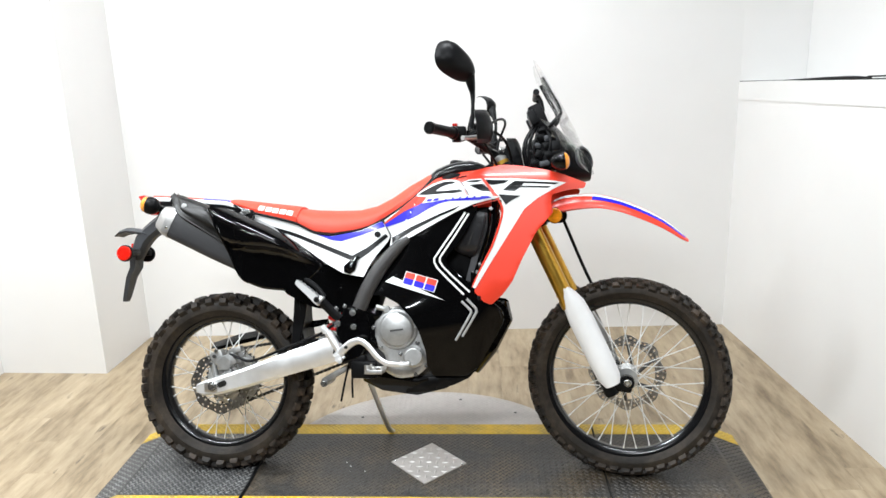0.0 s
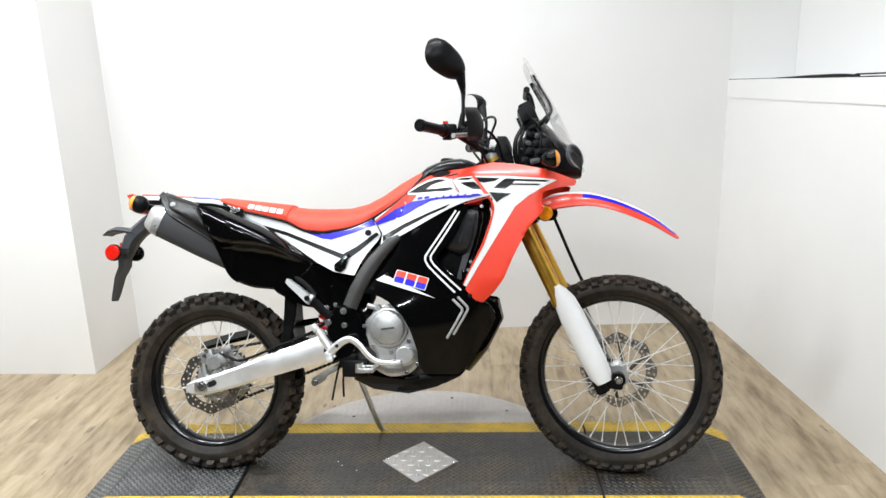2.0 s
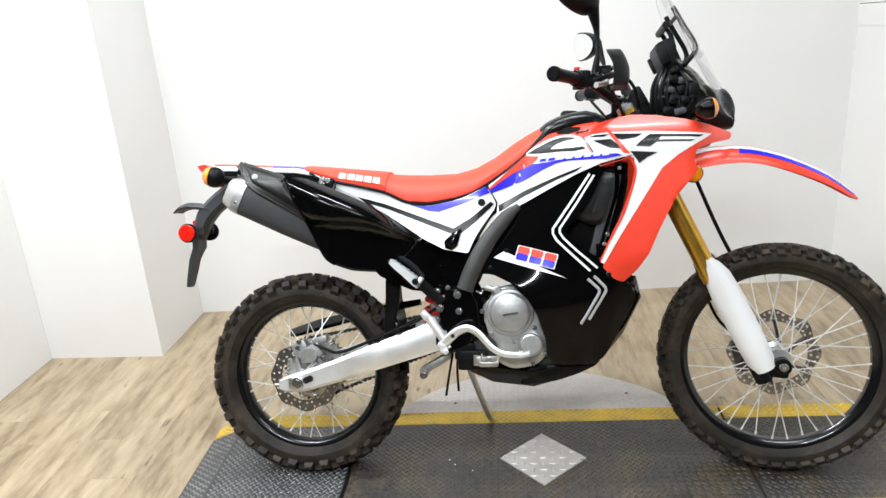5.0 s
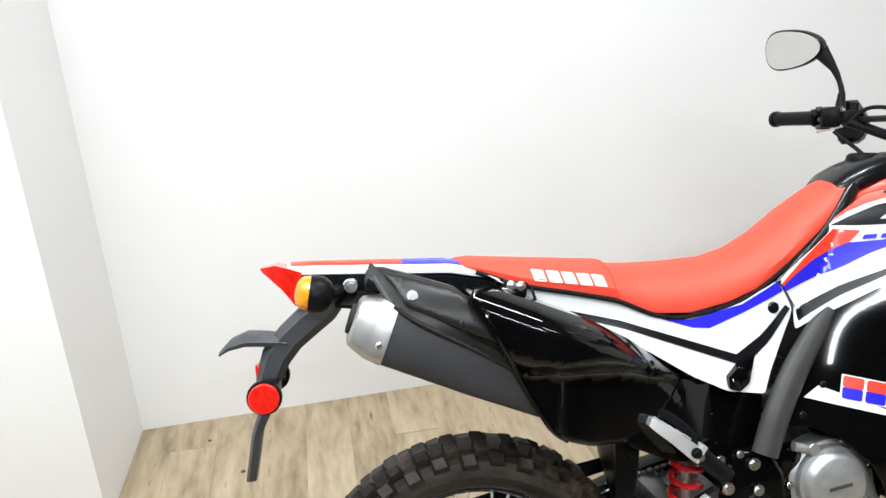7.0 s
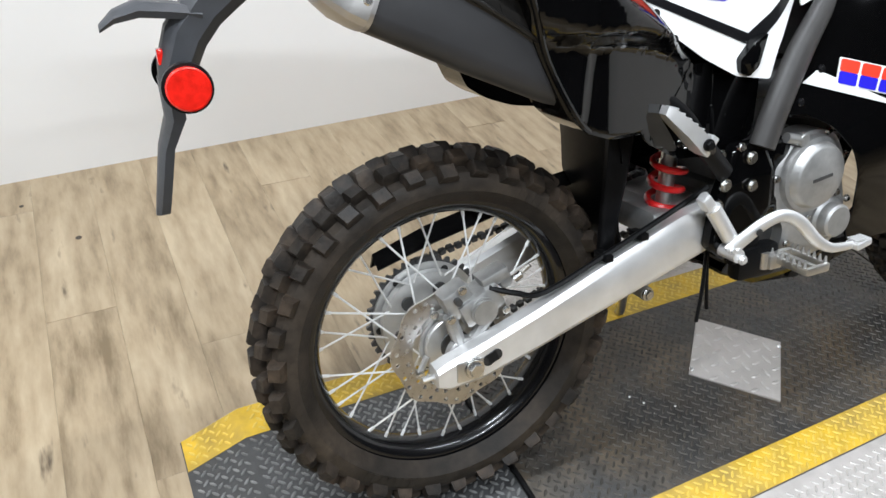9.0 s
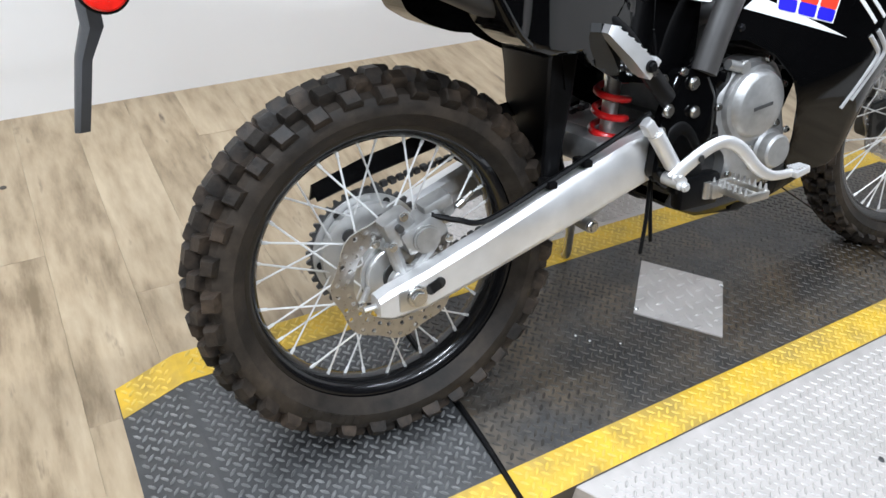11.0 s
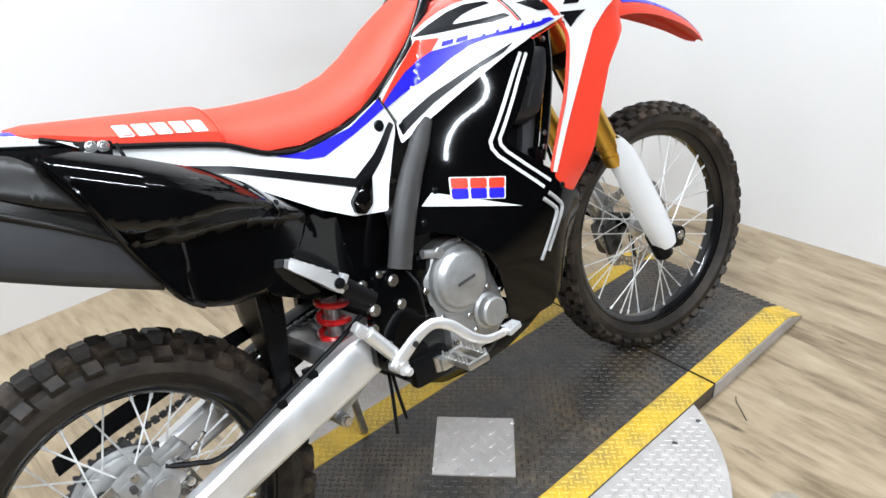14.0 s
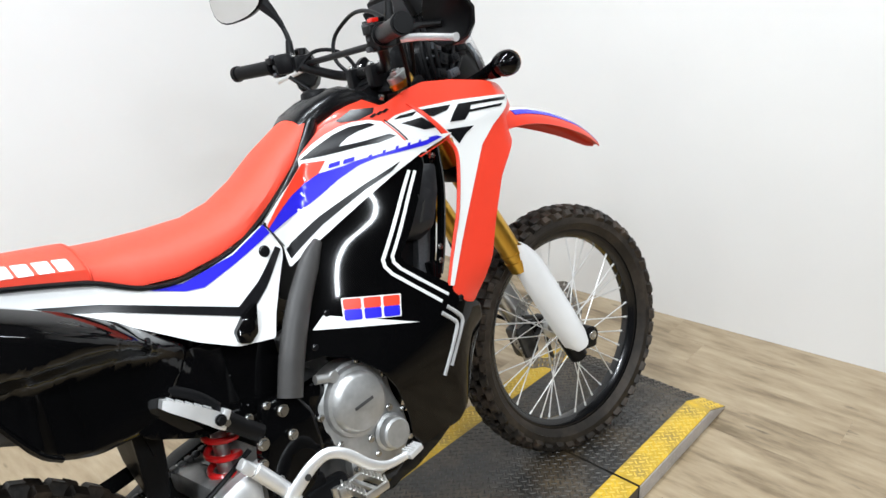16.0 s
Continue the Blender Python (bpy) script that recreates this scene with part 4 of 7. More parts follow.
# -- frame --
bp("frame_spine", join(tube([(0.25, 0, 0.98), (0.10, 0, 0.93), (-0.08, 0, 0.86), (-0.2, 0, 0.78)], 0.03, 12), tube([(0.27, 0, 1.0), (0.22, 0, 0.80), (0.17, 0, 0.60), (0.12, 0, 0.42), (0.0, 0, 0.33), (-0.16, 0, 0.34), (-0.23, 0, 0.42)], 0.022, 12), rod((0.245, 0, 1.10), (0.30, 0, 0.975), 0.034, n=20)), SATIN, "black steel frame")
both("frame_cover", lambda: tube([(-0.032, -0.118, 0.832), (-0.070, -0.130, 0.799), (-0.124, -0.143, 0.732), (-0.167, -0.152, 0.657), (-0.194, -0.156, 0.592)], [0.010, 0.021, 0.025, 0.026, 0.025], 14, 6, 0.72), FRAME_GREY, "satin grey-black frame tube guard")
both("frame_plate", lambda: sheet([(-0.245, 0.60), (-0.182, 0.60), (-0.158, 0.55), (-0.155, 0.48), (-0.19, 0.42), (-0.25, 0.40), (-0.285, 0.43), (-0.275, 0.52)], lambda x, z: 0.158 - 0.1 * max(0, z - 0.55), 0.022, r=0.01, edge=0.004), GLOSS, "black footpeg mounting plate")
for bx, by, bz, br in ((-0.216, -0.158, 0.578, 0.0095), (-0.212, -0.162, 0.531, 0.0085), (-0.268, -0.160, 0.540, 0.0095), (-0.278, -0.158, 0.506, 0.008), (-0.258, -0.160, 0.466, 0.008), (-0.275, -0.150, 0.590, 0.007), (-0.243, -0.160, 0.600, 0.006)):
    bp("bolt", hexbolt(bx, by, bz, br, 0.007), BOLT)
both("subframe", lambda: join(tube([(-0.2, -0.06, 0.80), (-0.5, -0.07, 0.86), (-0.85, -0.05, 0.94)], 0.013, 10), tube([(-0.235, -0.08, 0.58), (-0.42, -0.08, 0.72), (-0.68, -0.07, 0.89)], 0.013, 10)), SATIN, "black tubular subframe")

# -- engine --
engine = bp("engine", join(box(-0.055, 0.0, 0.475, 0.23, 0.22, 0.20, 0.035, None, 3), box(-0.125, 0, 0.43, 0.16, 0.24, 0.14, 0.03, None, 3), box(0.01, 0, 0.40, 0.13, 0.22, 0.12, 0.03, None, 3), box(-0.03, 0, 0.35, 0.22, 0.16, 0.07, 0.02, None, 3)), CASE_DARK, "grey cast-alloy single-cylinder engine")
part("crankcase_cover", sheet([(-0.145, 0.545), (-0.11, 0.588), (-0.06, 0.603), (-0.01, 0.590), (0.022, 0.545), (0.026, 0.50), (0.045, 0.445), (0.040, 0.395), (0.005, 0.365), (-0.06, 0.355), (-0.11, 0.38), (-0.10, 0.43), (-0.145, 0.47)], lambda x, z: 0.148, 0.05, r=0.02, edge=0.006), CASE, engine, "cast silver clutch cover")
part("clutch_cover", lathe([(0, -0.026), (0.050, -0.026), (0.055, -0.023), (0.060, -0.012), (0.067, -0.010), (0.070, 0.0), (0.070, 0.01)], (-0.064, -0.148, 0.524), n=40), CASE, engine, "round silver clutch cover")
part("cover_line", box(-0.062, -0.1745, 0.522, 0.045, 0.001, 0.006, 0, pose(0, 0, 0, 0, -8, 0)), CASE_DARK, engine)
part("oil_filter_cover", lathe([(0, -0.024), (0.027, -0.024), (0.031, -0.020), (0.032, -0.004), (0.038, 0.0), (0.038, 0.012)], (-0.006, -0.152, 0.432), n=32), CASE, engine, "round silver oil filter cover")
part("clutch_arm", join(rod((-0.135, -0.150, 0.598), (-0.105, -0.152, 0.590), 0.009, n=12), disc((-0.100, -0.160, 0.590), 0.012, 0.012, 18, 0.002)), CASE, engine)
for a in range(7):
    t = a * 0.9 + 0.35
    part("case_bolt", hexbolt(-0.064 + 0.081 * math.cos(t), -0.150, 0.52 + 0.081 * math.sin(t), 0.006, 0.006), BOLT, engine)
for bx, bz in ((0.036, 0.462), (0.036, 0.402), (-0.046, 0.405), (0.0, 0.372), (-0.10, 0.40)):
    part("case_bolt", hexbolt(bx, -0.150, bz, 0.0055, 0.006), BOLT, engine)
part("cylinder", join(box(0.02, 0, 0.62, 0.14, 0.15, 0.14, 0.015, pose(0, 0, 0, 0, 14, 0)), box(0.045, 0, 0.74, 0.16, 0.17, 0.10, 0.02, pose(0, 0, 0, 0, 14, 0))), CASE_DARK, engine, "dark engine cylinder")
for i in range(6):
    part("cooling_fin", box(0.02 + 0.004 * i, 0, 0.575 + 0.018 * i, 0.16, 0.17, 0.005, 0.001, pose(0, 0, 0, 0, 14, 0), 1), CASE_DARK, engine)
bp("side_engine_cover", sheet([(-0.178, 0.590), (-0.115, 0.596), (-0.118, 0.568), (-0.145, 0.545), (-0.138, 0.50), (-0.115, 0.455), (-0.165, 0.465), (-0.178, 0.52)], lambda x, z: 0.150, 0.03, r=0.01, edge=0.005), GLOSS, "gloss black sprocket-side cover")

# -- pedals and pegs --
pedal = bp("brake_pedal", tube([(-0.265, -0.180, 0.430), (-0.240, -0.190, 0.455), (-0.212, -0.200, 0.478), (-0.182, -0.208, 0.487), (-0.152, -0.216, 0.472), (-0.118, -0.224, 0.436), (-0.088, -0.228, 0.418), (-0.06, -0.230, 0.414), (-0.032, -0.231, 0.414)], [0.014, 0.0135, 0.0125, 0.0115, 0.011, 0.0105, 0.0095, 0.009, 0.009], 12, 6, 0.6), ALLOY, "silver rear brake pedal")
part("pedal_tip", join(box(-0.024, -0.233, 0.416, 0.034, 0.026, 0.012, 0.003, pose(0, 0, 0, 0, -12, 0)), *[rod((-0.038 + 0.007 * i, -0.244, 0.424), (-0.038 + 0.007 * i, -0.222, 0.424), 0.002, n=6) for i in range(5)]), ALLOY, pedal, "toothed pedal tip")
part("pedal_hole", disc((-0.228, -0.2055, 0.465), 0.006, 0.002, 14), GAP, pedal)
bp("footpeg", join(box(-0.125, -0.20, 0.391, 0.010, 0.085, 0.010, 0.003), box(-0.148, -0.20, 0.390, 0.006, 0.085, 0.014, 0.002), box(-0.101, -0.20, 0.390, 0.006, 0.085, 0.014, 0.002), box(-0.125, -0.240, 0.390, 0.048, 0.008, 0.014, 0.002), box(-0.125, -0.163, 0.390, 0.048, 0.010, 0.016, 0.002), box(-0.15, -0.155, 0.386, 0.03, 0.05, 0.028, 0.005), rod((-0.165, -0.165, 0.372), (-0.165, -0.165, 0.402), 0.008, n=12), *[rod((-0.148 + 0.048 * s, -0.165 - 0.0115 * i, 0.394), (-0.148 + 0.048 * s, -0.165 - 0.0115 * i, 0.407), 0.0045, 0.0015, n=5) for s in (0, 1) for i in range(7)]), STEEL, "toothed steel footpeg")
bp("footpeg", mirrored(join(box(-0.125, -0.20, 0.380, 0.048, 0.085, 0.012, 0.003), box(-0.15, -0.16, 0.376, 0.03, 0.05, 0.028, 0.005))), STEEL, "toothed steel footpeg")
bp("peg_bracket", join(box(-0.175, -0.150, 0.385, 0.09, 0.03, 0.06, 0.01), box(-0.20, -0.145, 0.41, 0.06, 0.025, 0.05, 0.008)), SATIN, "black footpeg bracket")
master = bp("brake_master_cylinder", join(rod((-0.300, -0.168, 0.512), (-0.256, -0.172, 0.448), 0.0135, n=18, bevel=0.003), rod((-0.318, -0.166, 0.532), (-0.300, -0.168, 0.512), 0.009, n=12), box(-0.312, -0.168, 0.52, 0.018, 0.02, 0.026, 0.003, pose(0, 0, 0, 0, -34, 0)), rod((-0.256, -0.172, 0.448), (-0.240, -0.178, 0.425), 0.006, n=10)), ALLOY, "silver rear brake master cylinder")
part("clevis", join(rod((-0.256, -0.195, 0.425), (-0.256, -0.155, 0.425), 0.012, n=16), hexbolt(-0.250, -0.197, 0.418, 0.007, 0.006), hexbolt(-0.268, -0.190, 0.436, 0.006, 0.006)), ALLOY, master)
rack = bp("passenger_peg", join(loft([[(x, y0, z0), (x + dx, y0, z0 - dz), (x + dx, y1, z0 - dz), (x, y1, z0)] for x, z0, dx, dz, y0, y1 in ((-0.408, 0.688, -0.005, 0.012, -0.176, -0.160), (-0.398, 0.684, -0.007, 0.017, -0.180, -0.156), (-0.362, 0.658, -0.009, 0.021, -0.183, -0.152), (-0.330, 0.633, -0.010, 0.026, -0.183, -0.150))]), box(-0.327, -0.168, 0.618, 0.014, 0.030, 0.034, 0.003, pose(0, 0, 0, 0, 36, 0)), *[rod((-0.395 + 0.013 * i, -0.181, 0.6835 - 0.0093 * i), (-0.395 + 0.013 * i, -0.155, 0.6835 - 0.0093 * i), 0.0016, n=6) for i in range(5)]), ALLOY, "folded silver passenger footpeg")
part("peg_pin", rod((-0.326, -0.186, 0.612), (-0.326, -0.146, 0.612), 0.006, n=12), BOLT, rack)
bp("passenger_peg_strap", tube([(-0.418, -0.150, 0.700), (-0.385, -0.146, 0.690), (-0.345, -0.144, 0.662), (-0.318, -0.146, 0.630)], 0.009, 10, 4, 0.6), SATIN, "black strap behind the passenger peg")
bp("passenger_peg_bracket", join(tube([(-0.335, -0.165, 0.628), (-0.30, -0.158, 0.592), (-0.262, -0.152, 0.556)], 0.016, 10, 4, 0.6), hexbolt(-0.335, -0.185, 0.622, 0.008, 0.008)), SATIN, "black passenger peg bracket")
bp("passenger_peg_bracket", mirrored(tube([(-0.335, -0.165, 0.628), (-0.30, -0.158, 0.592), (-0.262, -0.152, 0.556)], 0.016, 10, 4, 0.6)), SATIN)
stand = bp("side_stand", tube([(-0.228, 0.10, 0.355), (-0.205, 0.15, 0.27), (-0.160, 0.225, 0.12), (-0.142, 0.258, 0.085)], 0.010, 10), STEEL, "grey steel side stand")
part("foot", box(-0.138, 0.262, 0.079, 0.05, 0.035, 0.009, 0.003, pose(0, 0, 0, 16, 0, 0)), STEEL, stand)
bp("breather_hose", tube([(-0.235, -0.10, 0.42), (-0.25, -0.115, 0.34), (-0.262, -0.12, 0.27)], 0.0037, 8), SATIN, "black breather hose")
bp("breather_hose", tube([(-0.225, -0.09, 0.42), (-0.228, -0.10, 0.34), (-0.225, -0.105, 0.28)], 0.0037, 8), SATIN, "black breather hose")


# -- bodywork: the right side's outline lies on one surface, y = -flank(x, z) --
def pos(v):
    return max(0.0, v)


def soft(v, w=0.05):
    """Zero below, v above, with a rounded bend."""
    return 0.0 if v < -w else (v + w) ** 2 / (4 * w) if v < w else v


def flank(x, z):
    """Half-width of the tank shrouds and the lower fairing."""
    y = 0.197 - 1.5 * soft(0.17 - x, 0.07) * soft(z - 0.55) + 0.10 * soft(x - 0.25, 0.05) - 1.1 * soft(x - 0.47, 0.04) - 0.80 * soft(z - 1.015, 0.04) - 0.22 * soft(0.58 - z)
    y -= 3.6 * soft(x - 0.21, 0.03) * soft(0.67 - z, 0.03)
    y += 0.010 * math.exp(-((x - 0.085) / 0.075) ** 2 - ((z - 0.80) / 0.085) ** 2)
    return max(0.055, y)


def hips(x, z):
    """Half-width of the panels under the seat."""
    y = 0.098 + 0.22 * soft(0.87 - z, 0.03) - 0.11 * soft(-0.40 - x, 0.05) - 0.25 * soft(z - 0.95, 0.03)
    return max(0.04, y)


def hip_flank(x, z):
    t = min(1, max(0, (x + 0.16) / 0.10))
    t = t * t * (3 - 2 * t)
    return hips(x, z) * (1 - t) + max(flank(x, z), 0.088) * t


# seat
def seat_rings():
    out = []
    for x, zt, zb, w, tw in ((-0.705, 0.978, 0.966, 0.030, 0.7), (-0.68, 0.979, 0.958, 0.055, 0.68), (-0.60, 0.970, 0.928, 0.085, 0.68), (-0.50, 0.959, 0.906, 0.100, 0.68), (-0.435, 0.952, 0.890, 0.106, 0.68), (-0.425, 0.943, 0.884, 0.106, 0.70), (-0.37, 0.938, 0.856, 0.110, 0.80), (-0.30, 0.936, 0.850, 0.110, 0.74), (-0.22, 0.938, 0.862, 0.104, 0.70), (-0.16, 0.953, 0.880, 0.096, 0.68), (-0.10, 0.984, 0.915, 0.088, 0.68), (-0.04, 1.026, 0.960, 0.080, 0.70), (0.02, 1.060, 1.005, 0.072, 0.72), (0.06, 1.078, 1.045, 0.062, 0.75), (0.072, 1.076, 1.062, 0.045, 0.8)):
        h = zt - zb
        half = ((1, 0.02), (1.02, 0.28), (0.96 * (0.4 + 0.6 * tw) / 0.9, 0.52), (0.96 * tw, 0.74), (0.70 * tw, 0.87), (0.36 * tw, 0.965), (0.1, 1.0))
        out.append([(x, -y * w, zb + h * z) for y, z in half] + [(x, y * w, zb + h * z) for y, z in half[::-1]] + [(x, 0.6 * w, zb - 0.05 * h), (x, -0.6 * w, zb - 0.05 * h)])
    return out


seat = bp("seat", loft(seat_rings()), SEAT_RED, "long red vinyl seat with a stepped passenger part", smooth=50)
both("seat_trim", lambda: tube([(-0.675, -0.062, 0.954), (-0.60, -0.088, 0.926), (-0.50, -0.102, 0.903), (-0.43, -0.110, 0.884), (-0.365, -0.114, 0.854), (-0.30, -0.114, 0.846), (-0.20, -0.106, 0.864), (-0.13, -0.096, 0.896), (-0.05, -0.086, 0.950), (0.02, -0.078, 1.008), (0.066, -0.066, 1.056)], 0.0042, 8), SATIN, "black edge under the seat")
SEAT_SIDE = seat_rings()


def seat_side(x, z):
    """Half-width of the seat at a height."""
    k = max(i for i in range(len(SEAT_SIDE) - 1) if i == 0 or SEAT_SIDE[i][0][0] <= x)
    p, q = SEAT_SIDE[k], SEAT_SIDE[k + 1]
    t = (x - p[0][0]) / (q[0][0] - p[0][0])
    line = [(a[1] * (1 - t) + b[1] * t, a[2] * (1 - t) + b[2] * t) for a, b in zip(p[:7], q[:7])]
    for (y0, z0), (y1, z1) in zip(line, line[1:]):
        if z <= z1:
            return -(y0 + (y1 - y0) * (z - z0) / (z1 - z0))
    return -line[-1][0]


ra, rb = SEAT_SIDE[4], SEAT_SIDE[5]
part("seam", tube([(-0.430, (p[1] + q[1]) / 2 * 1.012, (p[2] + q[2]) / 2 + 0.0012) for p, q in zip(ra[:14], rb[:14])], 0.0022, 8, 3), SEAT_RED, seat)
for i, wd in enumerate((0.021, 0.022, 0.021, 0.022, 0.021)):
    x0, zl = -0.577 + 0.0268 * i, 0.9330 - 0.0044 * i
    part("logo_block", sheet([(x0, zl + 0.0185), (x0 + wd, zl + 0.0150), (x0 + wd + 0.001, zl - 0.0035), (x0 + 0.001, zl)], seat_side, 0.004, 0.0012, 0.008, 0.002, 0.0), WHITE, seat, "white printed logo block")

# tank and its black top
bp("tank", loft([oval(x, 0, zc, w, h, 20, 2.6) for x, zc, w, h in ((0.02, 0.945, 0.05, 0.085), (0.06, 0.972, 0.075, 0.092), (0.12, 0.985, 0.092, 0.095), (0.20, 0.990, 0.098, 0.095), (0.25, 0.98, 0.085, 0.085))]), RED, "red fuel tank")
bp("tank_cover", loft([oval(x, 0, zc, w, h, 20, 2.4) for x, zc, w, h in ((0.036, 1.042, 0.054, 0.026), (0.056, 1.052, 0.066, 0.032), (0.09, 1.065, 0.070, 0.034), (0.13, 1.075, 0.068, 0.036), (0.175, 1.078, 0.062, 0.036), (0.205, 1.070, 0.056, 0.036), (0.24, 1.060, 0.050, 0.030), (0.275, 1.050, 0.042, 0.020))]), TANK_TOP, "satin black tank top cover")
bp("tank_cap", lathe([(0, -0.018), (0.026, -0.018), (0.031, -0.013), (0.033, 0.0), (0.033, 0.01)], (0.13, 0, 1.096), (0.1, 0, 1), 28), SATIN, "black fuel filler cap")
both("tank_trim", lambda: tube([(0.078, -0.050, 1.066), (0.056, -0.064, 1.044), (0.026, -0.074, 1.012), (-0.008, -0.082, 0.978), (-0.054, -0.090, 0.940), (-0.098, -0.097, 0.907), (-0.128, -0.104, 0.886)], [0.012, 0.014, 0.012, 0.009, 0.007, 0.006, 0.005], 12, 5, 0.6), TANK_TOP, "black trim strip beside the tank")

# red shroud with its fin
SHROUD = [(-0.012, 0.985), (0.058, 1.038), (0.110, 1.050), (0.175, 1.052), (0.235, 1.070), (0.290, 1.080), (0.36, 1.073), (0.43, 1.058), (0.572, 1.022), (0.565, 1.003), (0.505, 0.990), (0.452, 0.972), (0.448, 0.945), (0.456, 0.915), (0.400, 0.848), (0.355, 0.760), (0.325, 0.690), (0.294, 0.646), (0.256, 0.610), (0.230, 0.620), (0.198, 0.655), (0.243, 0.742), (0.272, 0.800), (0.301, 0.912), (0.290, 0.962), (0.200, 0.972), (0.100, 0.955)]
sh_r, sh_l = both("shroud", lambda: sheet(SHROUD, flank, 0.006, 0.004, 0.015, 0.008, 0.002), RED, "glossy red tank shroud with a long fin")
true_normals(sh_r, flank)


def decal(name, outline, mat, parent, surface, lift, label="", r=0.002):
    return true_normals(part(name, sheet(outline, surface, 0.0012, lift, 0.015, r, 0.0), mat, parent, label), surface)


def ribbon(points, w0, w1=None):
    """The outline of a stripe along a bent line."""
    w1 = w0 if w1 is None else w1
    p = [Vector(q) for q in points]
    left, right = [], []
    for i, c in enumerate(p):
        a = (c - p[i - 1]).normalized() if i else (p[1] - c).normalized()
        b = (p[i + 1] - c).normalized() if i < len(p) - 1 else a
        t = (a + b).normalized()
        n = Vector((-t.y, t.x))
        w = (w0 + (w1 - w0) * i / (len(p) - 1)) / 2 / max(0.4, abs(n.dot(Vector((-a.y, a.x)))))
        left.append((c + n * w)[:])
        right.append((c - n * w)[:])
    return left + right[::-1]


WHITE_BAND = [(-0.026, 0.969), (0.0, 0.993), (0.024, 1.008), (0.052, 1.021), (0.078, 1.029), (0.103, 1.032), (0.128, 1.029), (0.154, 1.017), (0.178, 1.026), (0.229, 1.030), (0.330, 1.028), (0.500, 1.014), (0.455, 0.989), (0.405, 0.960), (0.362, 0.925), (0.330, 0.873), (0.290, 0.808), (0.250, 0.744), (0.203, 0.664), (0.194, 0.668), (0.232, 0.752), (0.263, 0.815), (0.286, 0.882), (0.293, 0.917), (0.288, 0.955), (0.275, 0.958), (0.214, 0.960), (0.153, 0.961), (0.111, 0.960), (0.054, 0.958), (0.011, 0.956)]
decal("graphic", WHITE_BAND, WHITE, sh_r, flank, 0.0050, "white shroud graphic")
INK = [
    [(-0.006, 0.985), (0.025, 1.001), (0.064, 1.018), (0.094, 1.025), (0.126, 1.023), (0.133, 1.017), (0.103, 1.013), (0.083, 1.007), (0.069, 0.999), (0.062, 0.993), (0.100, 0.992), (0.150, 0.994), (0.160, 0.987), (0.126, 0.982), (0.093, 0.984), (0.061, 0.983), (0.033, 0.983)],
    [(0.169, 1.018), (0.185, 1.023), (0.224, 1.024), (0.209, 1.017)],
    [(0.179, 1.008), (0.227, 1.010), (0.258, 0.983), (0.223, 0.985), (0.198, 0.998)],
    [(0.231, 1.025), (0.312, 1.021), (0.297, 1.012), (0.258, 1.006), (0.239, 1.011)],
    [(0.331, 1.019), (0.366, 1.017), (0.350, 0.998), (0.331, 0.984), (0.292, 0.987), (0.309, 1.003)],
    [(0.363, 1.017), (0.475, 1.011), (0.460, 1.005), (0.358, 1.011)],
    [(0.353, 1.002), (0.448, 0.999), (0.438, 0.994), (0.348, 0.997)],
    [(0.278, 0.974), (0.350, 0.968), (0.323, 0.955), (0.302, 0.940), (0.292, 0.955)],
]
for k, shape in enumerate(INK):
    decal("graphic_bar", shape, DECAL_BLACK, sh_r, flank, 0.0060, "black angular graphic shape", 0.0008)
decal("panel_joint", ribbon([(0.152, 1.022), (0.201, 0.937)], 0.0022), DECAL_BLACK, sh_r, flank, 0.0064, "thin panel joint", 0)
decal("panel_joint", ribbon([(0.148, 1.020), (0.197, 0.936), (0.278, 0.957)], 0.0022), RED, sh_r, flank, 0.0066, "thin red panel edge", 0)
for x0, z0 in ((0.136, 1.036), (0.149, 1.038), (0.161, 1.040)):
    decal("vent_slot", [(x0 - 0.004, z0 - 0.002), (x0 + 0.008, z0 + 0.003), (x0 + 0.011, z0), (x0, z0 - 0.005)], DECAL_BLACK, sh_r, flank, 0.0060, "dark vent slot", 0.0005)
both("shroud_rib", lambda: join(sheet([(0.211, 1.043), (0.219, 1.044), (0.282, 0.962), (0.278, 0.955), (0.270, 0.957)], flank, 0.010, 0.009, 0.03, 0.002), tube([(0.278, -0.202, 0.957), (0.292, -0.204, 0.915), (0.262, -0.203, 0.815), (0.232, -0.200, 0.752), (0.194, -0.195, 0.668)], 0.004, 8)), RED, "raised red rib")
decal("shroud_vent", [(0.080, 1.041), (0.113, 1.056), (0.150, 1.050), (0.142, 1.040), (0.112, 1.033), (0.086, 1.036)], DECAL_BLACK, sh_r, flank, 0.0056, "dark vent recess", 0.0008)

# white, blue and black panel under the seat
PANEL_R = [(-0.66, 0.950), (-0.595, 0.923), (-0.50, 0.900), (-0.43, 0.880), (-0.365, 0.848), (-0.30, 0.842), (-0.20, 0.860), (-0.125, 0.893), (-0.112, 0.872), (-0.098, 0.840), (-0.105, 0.822), (-0.140, 0.776), (-0.162, 0.742), (-0.182, 0.699), (-0.250, 0.710), (-0.312, 0.742), (-0.42, 0.815), (-0.56, 0.885)]
PANEL_F = [(-0.122, 0.894), (-0.045, 0.948), (0.000, 0.985), (0.060, 0.975), (0.20, 0.974), (0.288, 0.966), (0.245, 0.955), (0.200, 0.944), (0.135, 0.918), (0.060, 0.880), (-0.010, 0.843), (-0.060, 0.818), (-0.098, 0.802), (-0.094, 0.840), (-0.110, 0.872)]
